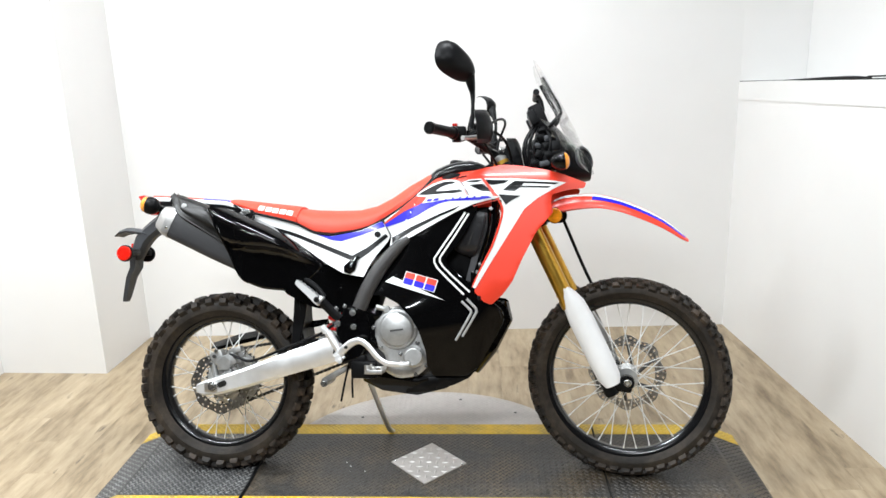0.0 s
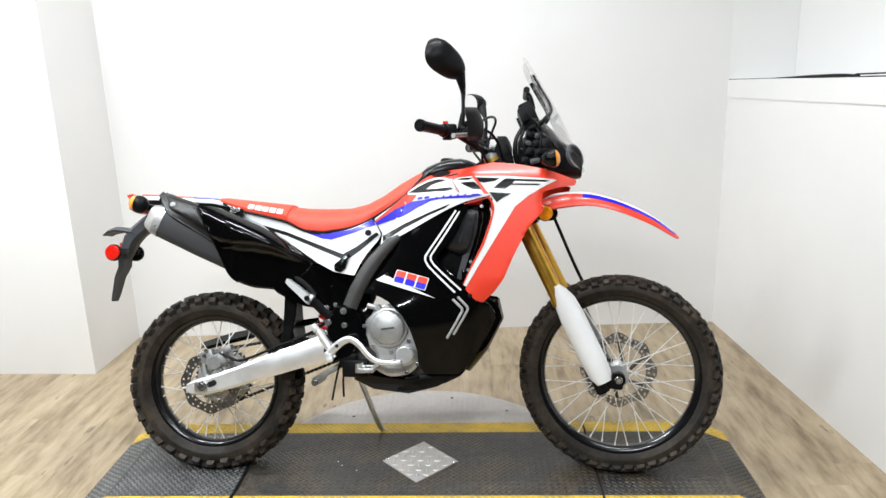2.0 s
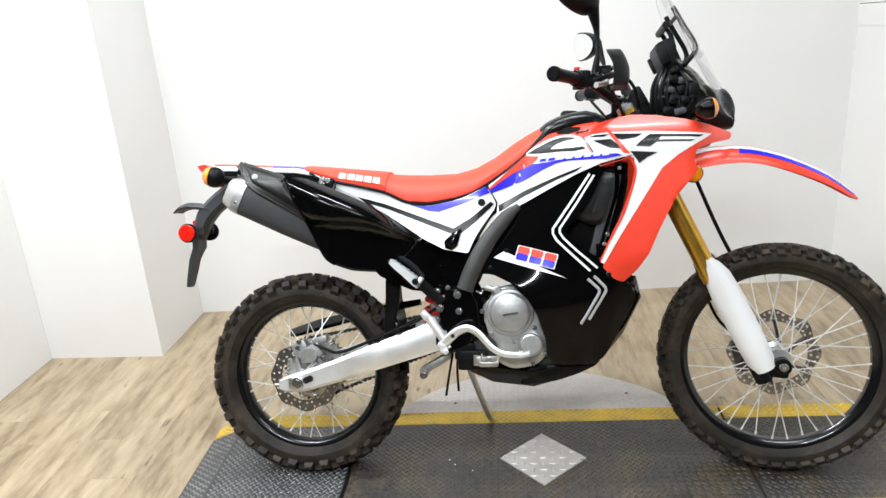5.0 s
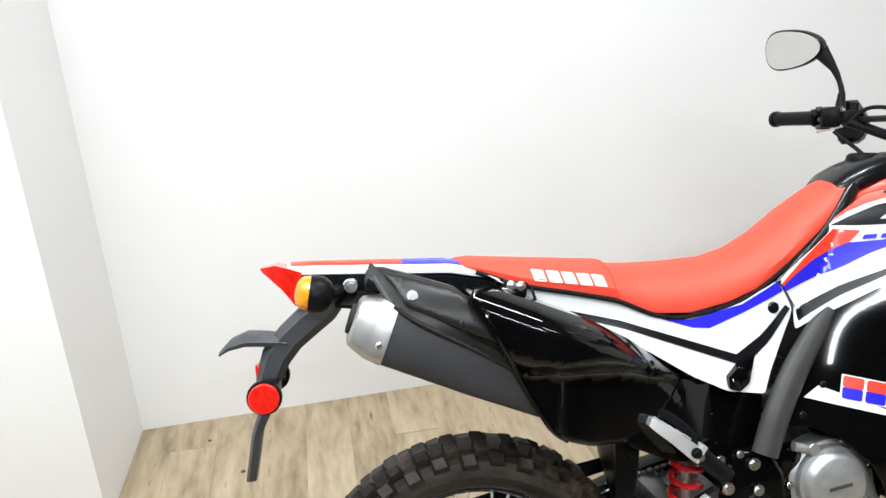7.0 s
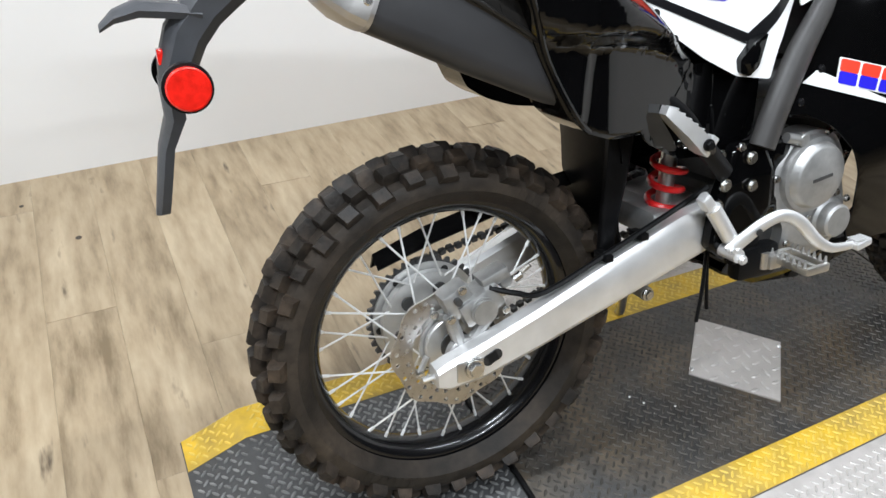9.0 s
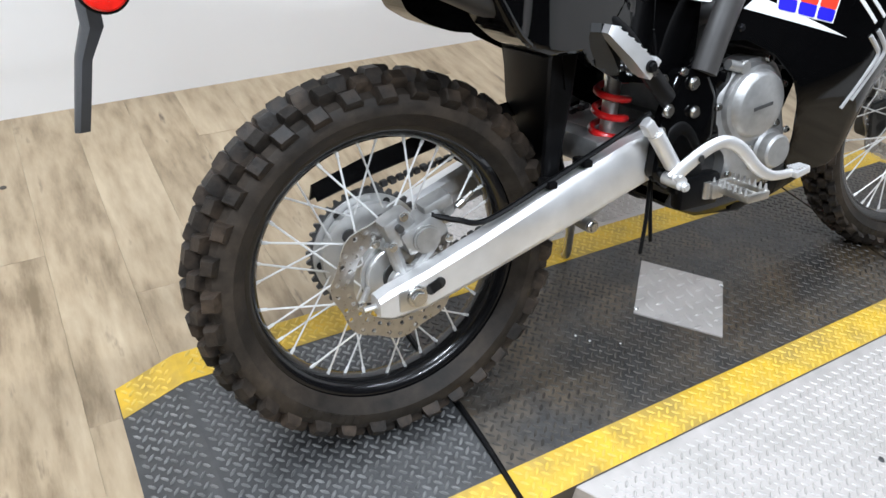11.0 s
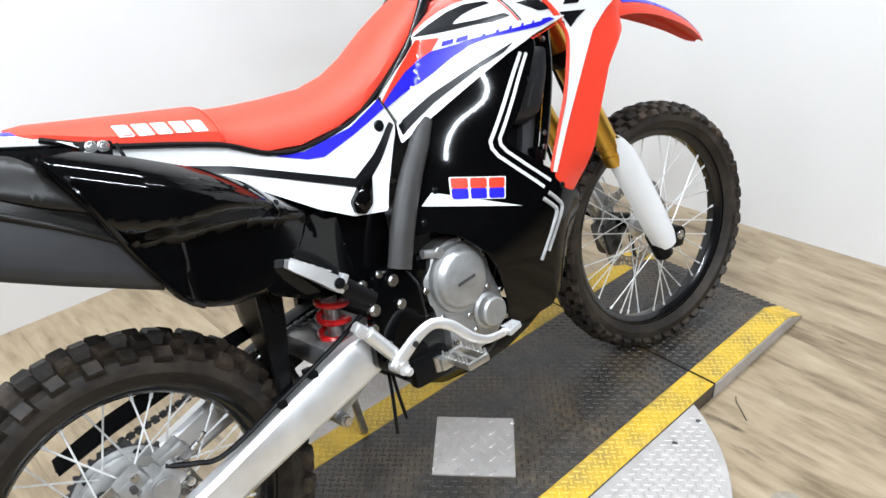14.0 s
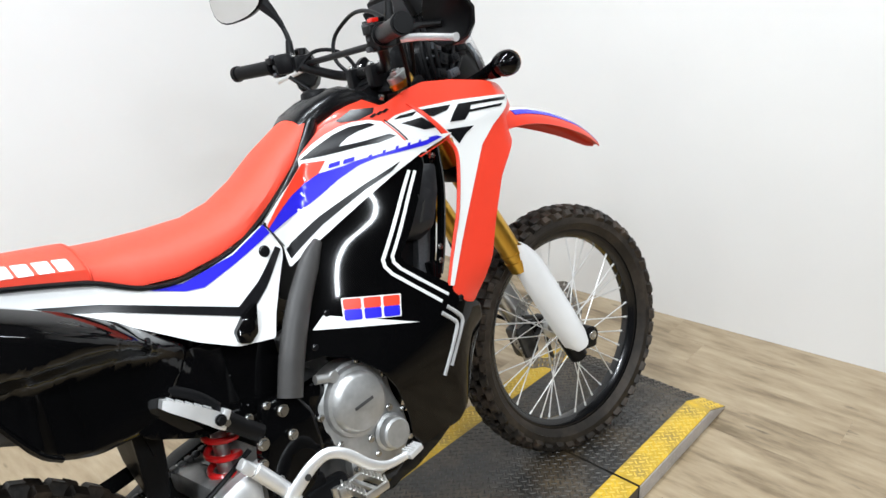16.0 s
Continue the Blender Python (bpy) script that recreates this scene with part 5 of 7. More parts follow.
pr, pl = both("side_panel", lambda: sheet(PANEL_R, hip_flank, 0.004, 0.010, 0.015, 0.006), WHITE, "white side panel under the seat")
true_normals(pr, hip_flank)
fr_, fl_ = both("side_panel_front", lambda: sheet(PANEL_F, hip_flank, 0.004, 0.0115, 0.015, 0.005), WHITE, "white side panel beside the tank")
true_normals(fr_, hip_flank)
decal("graphic", [(-0.355, 0.846), (-0.30, 0.840), (-0.20, 0.858), (-0.126, 0.892), (-0.116, 0.874), (-0.20, 0.843), (-0.268, 0.822), (-0.300, 0.826)], BLUE, pr, hip_flank, 0.0112, "blue graphic stripe")
decal("graphic", [(-0.116, 0.884), (-0.090, 0.902), (-0.049, 0.929), (-0.021, 0.941), (0.011, 0.953), (0.057, 0.956), (0.113, 0.9655), (0.154, 0.968), (0.190, 0.9685), (0.243, 0.9685), (0.256, 0.963), (0.213, 0.9555), (0.163, 0.9555), (0.111, 0.9555), (0.091, 0.9525), (0.076, 0.949), (0.038, 0.933), (0.003, 0.914), (-0.020, 0.903), (-0.050, 0.893), (-0.111, 0.872)], BLUE, fr_, hip_flank, 0.0127, "blue graphic stripe", 0.001)
for i in range(8):
    x0, z0 = 0.030 + 0.0245 * i, 0.9555 + 0.0009 * i
    decal("logo_block", [(x0 + 0.004, z0 + 0.0105), (x0 + 0.022, z0 + 0.0115), (x0 + 0.0185, z0 + 0.0035), (x0, z0 + 0.0025)], WHITE if i > 1 else BLUE, fr_, hip_flank, 0.0136, "printed logo block", 0.0008)
decal("graphic", [(-0.118, 0.887), (-0.052, 0.944), (-0.010, 0.979), (0.030, 0.974), (0.012, 0.9535), (-0.021, 0.9395), (-0.049, 0.927), (-0.090, 0.900), (-0.116, 0.882)], RED, fr_, hip_flank, 0.0131, "red graphic patch", 0.001)
decal("graphic_bar", [(-0.60, 0.897), (-0.43, 0.850), (-0.225, 0.772), (-0.175, 0.800), (-0.114, 0.848), (-0.104, 0.840), (-0.165, 0.785), (-0.213, 0.750), (-0.42, 0.834), (-0.58, 0.884)], DECAL_BLACK, pr, hip_flank, 0.0116, "black graphic stripe")
decal("graphic_bar", [(-0.092, 0.836), (-0.015, 0.876), (0.080, 0.914), (0.150, 0.938), (0.130, 0.924), (0.074, 0.902), (-0.015, 0.860), (-0.090, 0.816)], DECAL_BLACK, fr_, hip_flank, 0.0128, "black graphic stripe")
decal("panel_joint", ribbon([(-0.122, 0.890), (-0.108, 0.868), (-0.094, 0.842)], 0.0022), GAP, pr, hip_flank, 0.0120, "thin joint between the panels", 0)
for bx, bz in ((-0.622, 0.930), (-0.606, 0.927)):
    part("seat_pin", join(disc((bx, -0.112, bz), 0.009, 0.012, 20, 0.002), disc((bx, -0.114, bz), 0.005, 0.004, 14, 0.001)), BOLT, pr, "round silver seat pin")
part("pin_clip", box(-0.614, -0.096, 0.922, 0.044, 0.012, 0.030, 0.004, pose(0, 0, 0, 0, 12, 0)), SATIN, pr, "black seat clip")
part("pin_clip", tube([(-0.586, -0.100, 0.926), (-0.584, -0.108, 0.912), (-0.580, -0.116, 0.892)], 0.0028, 6), SATIN, pr)
part("panel_bolt", join(disc((-0.141, -0.116, 0.846), 0.011, 0.008, 20, 0.002), disc((-0.141, -0.117, 0.846), 0.005, 0.003, 6)), DECAL_BLACK, pr, "black panel fastener")
bp("panel_bolt", join(hexbolt(-0.628, -0.108, 0.912, 0.009, 0.010), disc((-0.628, -0.104, 0.912), 0.016, 0.03, 20, 0.003)), BOLT, "silver seat bolt")
bp("seat_bracket", box(-0.60, -0.095, 0.906, 0.006, 0.012, 0.032, 0.002), SATIN, "black seat bracket")
both("frame_joint_cover", lambda: sheet([(-0.200, 0.772), (-0.224, 0.760), (-0.251, 0.736), (-0.250, 0.716), (-0.230, 0.708), (-0.212, 0.722)], lambda x, z: 0.153, 0.02, r=0.004, edge=0.005), COVER_GLOSS, "gloss black frame joint cover")

# tail
TAIL = ((-1.010, 0.995, 0.018), (-0.96, 0.993, 0.028), (-0.85, 0.986, 0.038), (-0.72, 0.977, 0.052), (-0.64, 0.960, 0.066))
tail = bp("tail", loft([[(x, y * w, z + dz) for y, dz in ((-1, -0.021), (-1.02, -0.014), (-0.52, -0.0015), (-0.2, 0.0), (0.2, 0.0), (0.52, -0.0015), (1.02, -0.014), (1, -0.021), (0.5, -0.028), (-0.5, -0.028))] for x, z, w in TAIL]), WHITE, "slim white tail cover")


def tail_at(x):
    k = max(i for i in range(len(TAIL) - 1) if i == 0 or TAIL[i][0] <= x)
    p, q = TAIL[k], TAIL[k + 1]
    t = (x - p[0]) / (q[0] - p[0])
    return p[1] + (q[1] - p[1]) * t, p[2] + (q[2] - p[2]) * t


for a, b, mm, lab in ((-1.005, -0.805, RED, "red tail stripe"), (-0.805, -0.645, BLUE, "blue tail stripe")):
    for s in (-1, 1):
        rows = []
        for x in [a + (b - a) * i / 8 for i in range(9)]:
            z, w = tail_at(x)
            rows.append([(x, s * w * 0.12, z + 0.0009), (x, s * w * 0.52, z - 0.0006), (x, s * w * 0.70, z - 0.0052)])
        part("graphic", thick(loft(rows, closed=False), 0.0012), mm, tail, lab)
part("tail_underside", loft([[(x, y * w, z + dz) for y, dz in ((-1, 0.0), (-0.9, -h), (0.9, -h), (1, 0.0))] for x, z, w, h in ((-1.0, 0.972, 0.018, 0.012), (-0.93, 0.970, 0.036, 0.040), (-0.84, 0.963, 0.046, 0.050), (-0.72, 0.950, 0.064, 0.045), (-0.64, 0.935, 0.07, 0.03))]), SATIN, tail, "black tail underside")
bp("tail_light", loft([[(-1.058, -0.022, 0.990), (-1.058, 0.022, 0.990), (-1.054, 0.020, 0.982), (-1.054, -0.020, 0.982)], [(-1.03, -0.034, 0.994), (-1.03, 0.034, 0.994), (-1.022, 0.032, 0.950), (-1.022, -0.032, 0.950)], [(-1.000, -0.042, 0.985), (-1.000, 0.042, 0.985), (-1.000, 0.040, 0.920), (-1.000, -0.040, 0.920)], [(-0.985, -0.040, 0.978), (-0.985, 0.040, 0.978), (-0.985, 0.036, 0.922), (-0.985, -0.036, 0.922)]]), LENS_RED, "red wedge-shaped tail light")


def rear_indicator(s):
    c = Vector((-0.958, s * 0.122, 0.948))
    ob = bp("rear_indicator", join(moved(loft([[(x, r * math.cos(a), 1.08 * r * math.sin(a)) for a in [k * math.pi / 9 for k in range(18)]] for x, r in ((-0.010, 0.0285), (0.0, 0.0300), (0.012, 0.0285), (0.023, 0.0225), (0.031, 0.011))]), Matrix.Translation(c) @ pose(0, 0, 0, 0, 12, 0)), tube([c + Vector((0.012, -s * 0.02, -0.004)), (-0.935, s * 0.08, 0.938), (-0.925, s * 0.045, 0.938)], [0.012, 0.013, 0.016], 10)), SATIN, "black rear turn signal with an amber lens")
    part("lens", moved(loft([[(x, r * math.cos(a), 1.08 * r * math.sin(a)) for a in [k * math.pi / 9 for k in range(18)]] for x, r in ((-0.034, 0.008), (-0.031, 0.018), (-0.024, 0.0252), (-0.0105, 0.0283))]), Matrix.Translation(c) @ pose(0, 0, 0, 0, 12, 0)), LENS_AMBER, ob, "amber lens")


rear_indicator(-1)
rear_indicator(1)
both("stalk_bolt", lambda: join(hexbolt(-0.900, -0.056, 0.948, 0.009, 0.008), disc((-0.900, -0.054, 0.948), 0.014, 0.012, 16, 0.002)), BOLT)


def blade(rows, mat, name, label):
    """A moulded plastic blade: rows of x, z, half-width and depth along its way."""
    rings = []
    for i, (x, z, w, d) in enumerate(rows):
        a, b = rows[max(i - 1, 0)], rows[min(i + 1, len(rows) - 1)]
        t = Vector((b[0] - a[0], 0, b[1] - a[1])).normalized()
        nrm = Vector((-t.z, 0, t.x))
        c = Vector((x, 0, z))
        rings.append([c + nrm * d * q + Vector((0, w * y, 0)) for y, q in ((-1, -0.5), (-0.86, 0.5), (-0.4, 1.0), (0.4, 1.0), (0.86, 0.5), (1, -0.5), (0.5, -1.0), (-0.5, -1.0))])
    return bp(name, loft(rings), mat, label)


holder = blade([(-0.922, 0.930, 0.036, 0.018), (-0.950, 0.908, 0.036, 0.027), (-0.985, 0.884, 0.034, 0.028), (-1.018, 0.858, 0.034, 0.027), (-1.044, 0.828, 0.036, 0.027), (-1.060, 0.792, 0.034, 0.024), (-1.070, 0.758, 0.032, 0.017)], GREYPL, "plate_holder", "dark grey plastic plate holder below the tail")
part("light_hood", loft([[(x, y * w, z + dz * h) for y, dz in ((-1, 0.1), (-0.75, 0.8), (0, 1.0), (0.75, 0.8), (1, 0.1), (0.9, -0.5), (0, -0.2), (-0.9, -0.5))] for x, z, w, h in ((-1.022, 0.852, 0.034, 0.012), (-1.060, 0.858, 0.038, 0.014), (-1.095, 0.862, 0.042, 0.014), (-1.124, 0.855, 0.040, 0.010), (-1.142, 0.843, 0.034, 0.005))]), GREYPL, holder, "grey hood over the plate lamp")
part("plate_lamp", box(-1.079, -0.012, 0.806, 0.008, 0.020, 0.020, 0.002), LENS_RED, holder, "small red rear reflector")
part("flap", loft([[(-1.072 + dx, y * w, z) for dx, y in ((-0.006, -1), (0.010, -0.8), (0.010, 0.8), (-0.006, 1), (-0.014, 0.6), (-0.014, -0.6))] for z, w, in ((0.778, 0.042), (0.728, 0.038))] + [[(-1.082 - (0.728 - z) * 0.22 + dx, y * w, z) for dx, y in ((-0.004, -1), (0.008, -0.8), (0.008, 0.8), (-0.004, 1), (-0.010, 0.6), (-0.010, -0.6))] for z, w in ((0.69, 0.034), (0.65, 0.028), (0.615, 0.020), (0.600, 0.012))]), GREYPL, holder, "grey mud flap")
for s in (-1, 1):
    yr = -0.118 if s == -1 else 0.070
    part("reflector", disc((-1.060, yr, 0.778), 0.026, 0.010, 32, 0.002, (0, s, 0)), LENS_RED, holder, "round red side reflector")
    part("reflector_bracket", join(disc((-1.060, yr - s * 0.009, 0.778), 0.0298, 0.010, 28, 0.001, (0, s, 0)), box(-1.052, yr * 0.62, 0.783, 0.03, abs(yr) * 0.62, 0.022, 0.005)), SATIN, holder, "black reflector bracket")

# exhaust


def muf_ring(x, z, hw, hh, yc=-0.148, lean=0.42, k=20):
    out = []
    up = Vector((0.40, 0, 0.917))
    for j in range(k):
        a = 2 * math.pi * j / k
        c, s = math.cos(a), math.sin(a)
        yy = hw * math.copysign(abs(c) ** 0.48, c) * (1 - 0.16 * s)
        out.append(Vector((x, yc + yy, z)) + up * hh * math.copysign(abs(s) ** 0.5, s))
    return out


silencer = bp("silencer", loft([muf_ring(-0.846, 0.883, 0.050, 0.055), muf_ring(-0.70, 0.822, 0.051, 0.062), muf_ring(-0.556, 0.757, 0.044, 0.061), muf_ring(-0.50, 0.735, 0.036, 0.042), muf_ring(-0.46, 0.732, 0.024, 0.024)]), MUFFLER, "satin black exhaust silencer")
part("end_cap", loft([muf_ring(-0.845, 0.8828, 0.0515, 0.0565), muf_ring(-0.866, 0.892, 0.050, 0.054), muf_ring(-0.869, 0.893, 0.049, 0.053), muf_ring(-0.896, 0.903, 0.034, 0.041), muf_ring(-0.900, 0.904, 0.029, 0.034)]), CAP, silencer, "bare steel angular end cap", smooth=22)
part("cap_band", loft([muf_ring(-0.842, 0.8815, 0.0519, 0.0569), muf_ring(-0.847, 0.8838, 0.0519, 0.0569)]), CAP, silencer, "steel band")
part("outlet", join(lathe([(0.018, 0), (0.021, -0.004), (0.025, -0.003), (0.025, 0.01), (0.018, 0.03)], (-0.903, -0.148, 0.906), (-0.93, 0, 0.37), 24), disc((-0.9015, -0.148, 0.905), 0.022, 0.002, 24, 0, (-0.93, 0, 0.37))), GAP, silencer, "dark tailpipe outlet")
part("rivet", join(disc((-0.862, -0.197, 0.866), 0.011, 0.006, 16, 0.002), disc((-0.862, -0.202, 0.866), 0.006, 0.006, 14, 0.002)), BOLT, silencer)
bp("exhaust_pipe", tube([(-0.47, -0.148, 0.738), (-0.38, -0.12, 0.70), (-0.25, -0.09, 0.66), (-0.1, -0.085, 0.68), (0.05, -0.08, 0.70), (0.13, -0.05, 0.70)], 0.019, 12), CASE_DARK, "dark exhaust pipe")
HS = lambda x, z: 0.188 - 0.55 * soft(z - 0.905, 0.035)  # noqa: E731
HS1 = lambda x, z: HS(x, z) + 0.012 - 0.35 * soft(z - 0.95, 0.03)  # noqa: E731
HS2 = lambda x, z: HS(x, z) + 0.024 - 0.35 * soft(z - 0.95, 0.03)  # noqa: E731
hguard = bp("silencer_guard", sheet([(-0.872, 0.985), (-0.853, 0.948), (-0.836, 0.913), (-0.805, 0.893), (-0.720, 0.844), (-0.641, 0.795), (-0.592, 0.757), (-0.570, 0.775), (-0.610, 0.830), (-0.660, 0.880), (-0.730, 0.945), (-0.845, 0.985)], HS1, 0.030, 0.0, 0.009, 0.008, 0.004), HEAT, "black lower heat guard along the silencer", smooth=60)
part("guard_rib", tube([(x, -HS1(x, z) - 0.001, z) for x, z in ((-0.832, 0.925), (-0.800, 0.899), (-0.722, 0.853), (-0.650, 0.808), (-0.606, 0.776))], 0.0038, 8, 4), HEAT, hguard, "moulded lower rib")
part("guard_slot", sheet([(-0.797, 0.9045), (-0.726, 0.868), (-0.728, 0.859), (-0.798, 0.895)], lambda x, z: HS(x, z) + 0.012, 0.004, 0.0008, 0.03, 0.002, 0), HEAT, hguard, "raised dark slot")
part("guard_slot", sheet([(-0.698, 0.852), (-0.668, 0.836), (-0.670, 0.826), (-0.692, 0.836)], lambda x, z: HS(x, z) + 0.012, 0.004, 0.0008, 0.03, 0.002, 0), HEAT, hguard)
hshield = bp("heat_shield", sheet([(-0.846, 0.981), (-0.803, 0.968), (-0.730, 0.942), (-0.710, 0.922), (-0.668, 0.852), (-0.727, 0.879), (-0.780, 0.909), (-0.814, 0.927), (-0.826, 0.955)], HS2, 0.014, 0.0, 0.009, 0.008, 0.004), HEAT, "dark heat shield over the silencer", smooth=60)
part("shield_bolt", join(hexbolt(-0.802, -HS2(-0.802, 0.940) - 0.001, 0.940, 0.0075, 0.006), disc((-0.802, -HS2(-0.802, 0.940), 0.940), 0.009, 0.005, 16, 0.001)), ALLOY, hshield, "silver shield bolt")
bp("tail_bridge", box(-0.85, -0.10, 0.955, 0.05, 0.10, 0.020, 0.006, pose(0, 0, 0, 0, 14, 0)), SATIN, "black silencer mount")


def belly(x, z):
    """The cover over the silencer: a bullet-shaped bulge along its top over a plain lower face with an upright crease."""
    below = 0.868 - 0.45 * (x + 0.5) - 2.0 * pos(x + 0.5) ** 2 - z
    low = max(0.112, 0.205 - 0.33 * soft(x + 0.55, 0.04))
    ahead = pos(-0.325 - x)
    wide = min(0.11, 0.052 * min(1, ahead / 0.125) + 0.35 * pos(-0.45 - x))
    t = min(1, max(0, (below - wide + 0.012) / 0.034))
    bulge = 0.036 * min(1, ahead / 0.09) ** 0.6 * min(1, max(0.3, (x + 0.76) / 0.16)) * (1 - t * t * (3 - 2 * t))
    roll = 0.058 * min(1.2, max(0, 1 - below / 0.05)) ** 2.2 * min(1, ahead / 0.07)
    crease = 0.007 * math.exp(-((x + 0.578 + 0.1 * (0.80 - z)) / 0.013) ** 2) * t
    return max(0.095, low + bulge - roll + crease)


COVER = [(-0.715, 0.936), (-0.66, 0.934), (-0.60, 0.911), (-0.50, 0.866), (-0.424, 0.820), (-0.375, 0.780), (-0.332, 0.745), (-0.334, 0.728), (-0.362, 0.695), (-0.400, 0.655), (-0.45, 0.650), (-0.518, 0.657), (-0.562, 0.673), (-0.596, 0.696), (-0.640, 0.780), (-0.674, 0.858)]
cv_r, cv_l = both("side_cover", lambda: sheet(COVER, belly, 0.095, 0.0, 0.009, 0.012, 0.005), COVER_GLOSS, "gloss black bulging side cover")
part("cover_lip", tube([(x, -belly(x + 0.006, z) - 0.001, z) for x, z in ((-0.706, 0.928), (-0.688, 0.895), (-0.668, 0.855), (-0.634, 0.780), (-0.594, 0.704), (-0.566, 0.678))], 0.0045, 8, 4), COVER_GLOSS, cv_r, "raised rear lip")
for sx, sz in ((-0.688, 0.905), (-0.445, 0.822), (-0.40, 0.783)):
    part("cover_rivet", disc((sx, -belly(sx, sz) - 0.002, sz), 0.0055, 0.006, 14, 0.002, (0, -1, 0.35)), SATIN, cv_r, "small black rivet")
true_normals(cv_r, belly)
lc_r, lc_l = both("lower_side_cover", lambda: sheet([(-0.46, 0.805), (-0.40, 0.775), (-0.33, 0.735), (-0.25, 0.727), (-0.165, 0.727), (-0.175, 0.60), (-0.262, 0.575), (-0.322, 0.588), (-0.352, 0.592), (-0.389, 0.610), (-0.445, 0.640), (-0.48, 0.70)], lambda x, z: belly(x, z) - 0.004 + 0.06 * pos(0.72 - z), 0.004, 0, 0.012, 0.012), COVER_GLOSS, "gloss black lower side cover")
true_normals(lc_r, lambda x, z: belly(x, z) - 0.004 + 0.06 * pos(0.72 - z))

# lower fairing
FAIR = [(-0.030, 0.850), (0.0, 0.880), (0.060, 0.918), (0.130, 0.946), (0.205, 0.952), (0.208, 0.925), (0.176, 0.860), (0.138, 0.804), (0.100, 0.762), (0.106, 0.745), (0.140, 0.716), (0.206, 0.664), (0.228, 0.640), (0.281, 0.598), (0.292, 0.562), (0.275, 0.515), (0.206, 0.396), (0.172, 0.370), (0.060, 0.368), (0.040, 0.400), (0.036, 0.450), (0.014, 0.520), (-0.012, 0.565), (-0.060, 0.612), (-0.110, 0.636), (-0.172, 0.640), (-0.150, 0.672), (-0.105, 0.742), (-0.055, 0.800)]
fa_r, fa_l = both("fairing", lambda: sheet(FAIR, flank, 0.005, 0.002, 0.015, 0.008, 0.002), GLOSS, "gloss black lower fairing")
true_normals(fa_r, flank)
decal("graphic", ribbon([(0.168, 0.916), (0.118, 0.842), (0.064, 0.764), (0.064, 0.750), (0.074, 0.732), (0.108, 0.698), (0.165, 0.644)], 0.0066), WHITE, fa_r, flank, 0.0032, "thin white chevron line", 0)
decal("graphic", ribbon([(0.180, 0.912), (0.134, 0.840), (0.083, 0.765), (0.083, 0.753), (0.093, 0.737), (0.127, 0.704), (0.185, 0.652)], 0.0062), WHITE, fa_r, flank, 0.0032, "thin white chevron line", 0)
# two beads on the crease, their highlight painted in as pale grey
for run in ([(0.157, 0.622), (0.178, 0.602), (0.189, 0.588), (0.180, 0.566), (0.138, 0.492)], [(0.174, 0.630), (0.196, 0.608), (0.207, 0.592), (0.199, 0.572), (0.160, 0.505)]):
    part("moulded_bead", tube([(x, -flank(x, z) - 0.002, z) for x, z in run], 0.0045, 8, 4), BEAD, fa_r, "raised bead, pale grey for its highlight")
decal("graphic", [(-0.108, 0.684), (-0.078, 0.702), (0.100, 0.624)], WHITE, fa_r, flank, 0.0032, "white wedge graphic", 0.001)
LOGO = lambda u, v: (-0.046 + 0.112 * u + 0.012 * v, 0.680 - 0.029 * u + 0.038 * v)  # noqa: E731
decal("logo_plate", [LOGO(-0.012, -0.05), LOGO(1.0, -0.05), LOGO(1.0, 1.05), LOGO(-0.012, 1.05)], WHITE, fa_r, flank, 0.0036, "white logo outline", 0.003)
for k in range(3):
    u0, u1 = 0.01 + 0.335 * k, 0.30 + 0.335 * k
    decal("logo_block", [LOGO(u0, 0.5), LOGO(u1, 0.5), LOGO(u1, 1), LOGO(u0, 1)], RED, fa_r, flank, 0.0046, "red logo block", 0.004)
    decal("logo_block", [LOGO(u0, 0), LOGO(u1, 0), LOGO(u1, 0.5), LOGO(u0, 0.5)], BLUE, fa_r, flank, 0.0046, "blue logo block", 0.004)
for bx, bz in ((-0.070, 0.703), (-0.118, 0.655), (-0.088, 0.760), (0.215, 0.634)):
    part("fairing_screw", disc((bx, -flank(bx, bz) - 0.006, bz), 0.007, 0.006, 16, 0.002), DECAL_BLACK, fa_r)
both("fairing_edge", lambda: tube([(0.232, -0.150, 0.628), (0.278, -0.135, 0.590), (0.286, -0.118, 0.560), (0.268, -0.112, 0.515), (0.236, -0.118, 0.455), (0.204, -0.125, 0.400)], 0.009, 8, 5, 0.7), GLOSS, "black fairing edge")
both("fairing_front", lambda: loft([[(0.250, -0.150, 0.625), (0.300, -0.095, 0.620), (0.31, -0.05, 0.615)], [(0.288, -0.125, 0.56), (0.318, -0.08, 0.555), (0.325, -0.045, 0.55)], [(0.235, -0.118, 0.455), (0.262, -0.08, 0.445), (0.27, -0.04, 0.44)], [(0.18, -0.115, 0.385), (0.205, -0.07, 0.37), (0.21, -0.03, 0.365)]], closed=False), GLOSS, "black fairing front")
both("belly_pan", lambda: sheet([(-0.040, 0.302), (-0.015, 0.352), (0.070, 0.366), (0.172, 0.368), (0.206, 0.392), (0.180, 0.360), (0.130, 0.335), (0.060, 0.312)], lambda x, z: 0.118 + 0.15 * (z - 0.3), 0.05, r=0.008, edge=0.006), SATIN, "satin black belly pan")
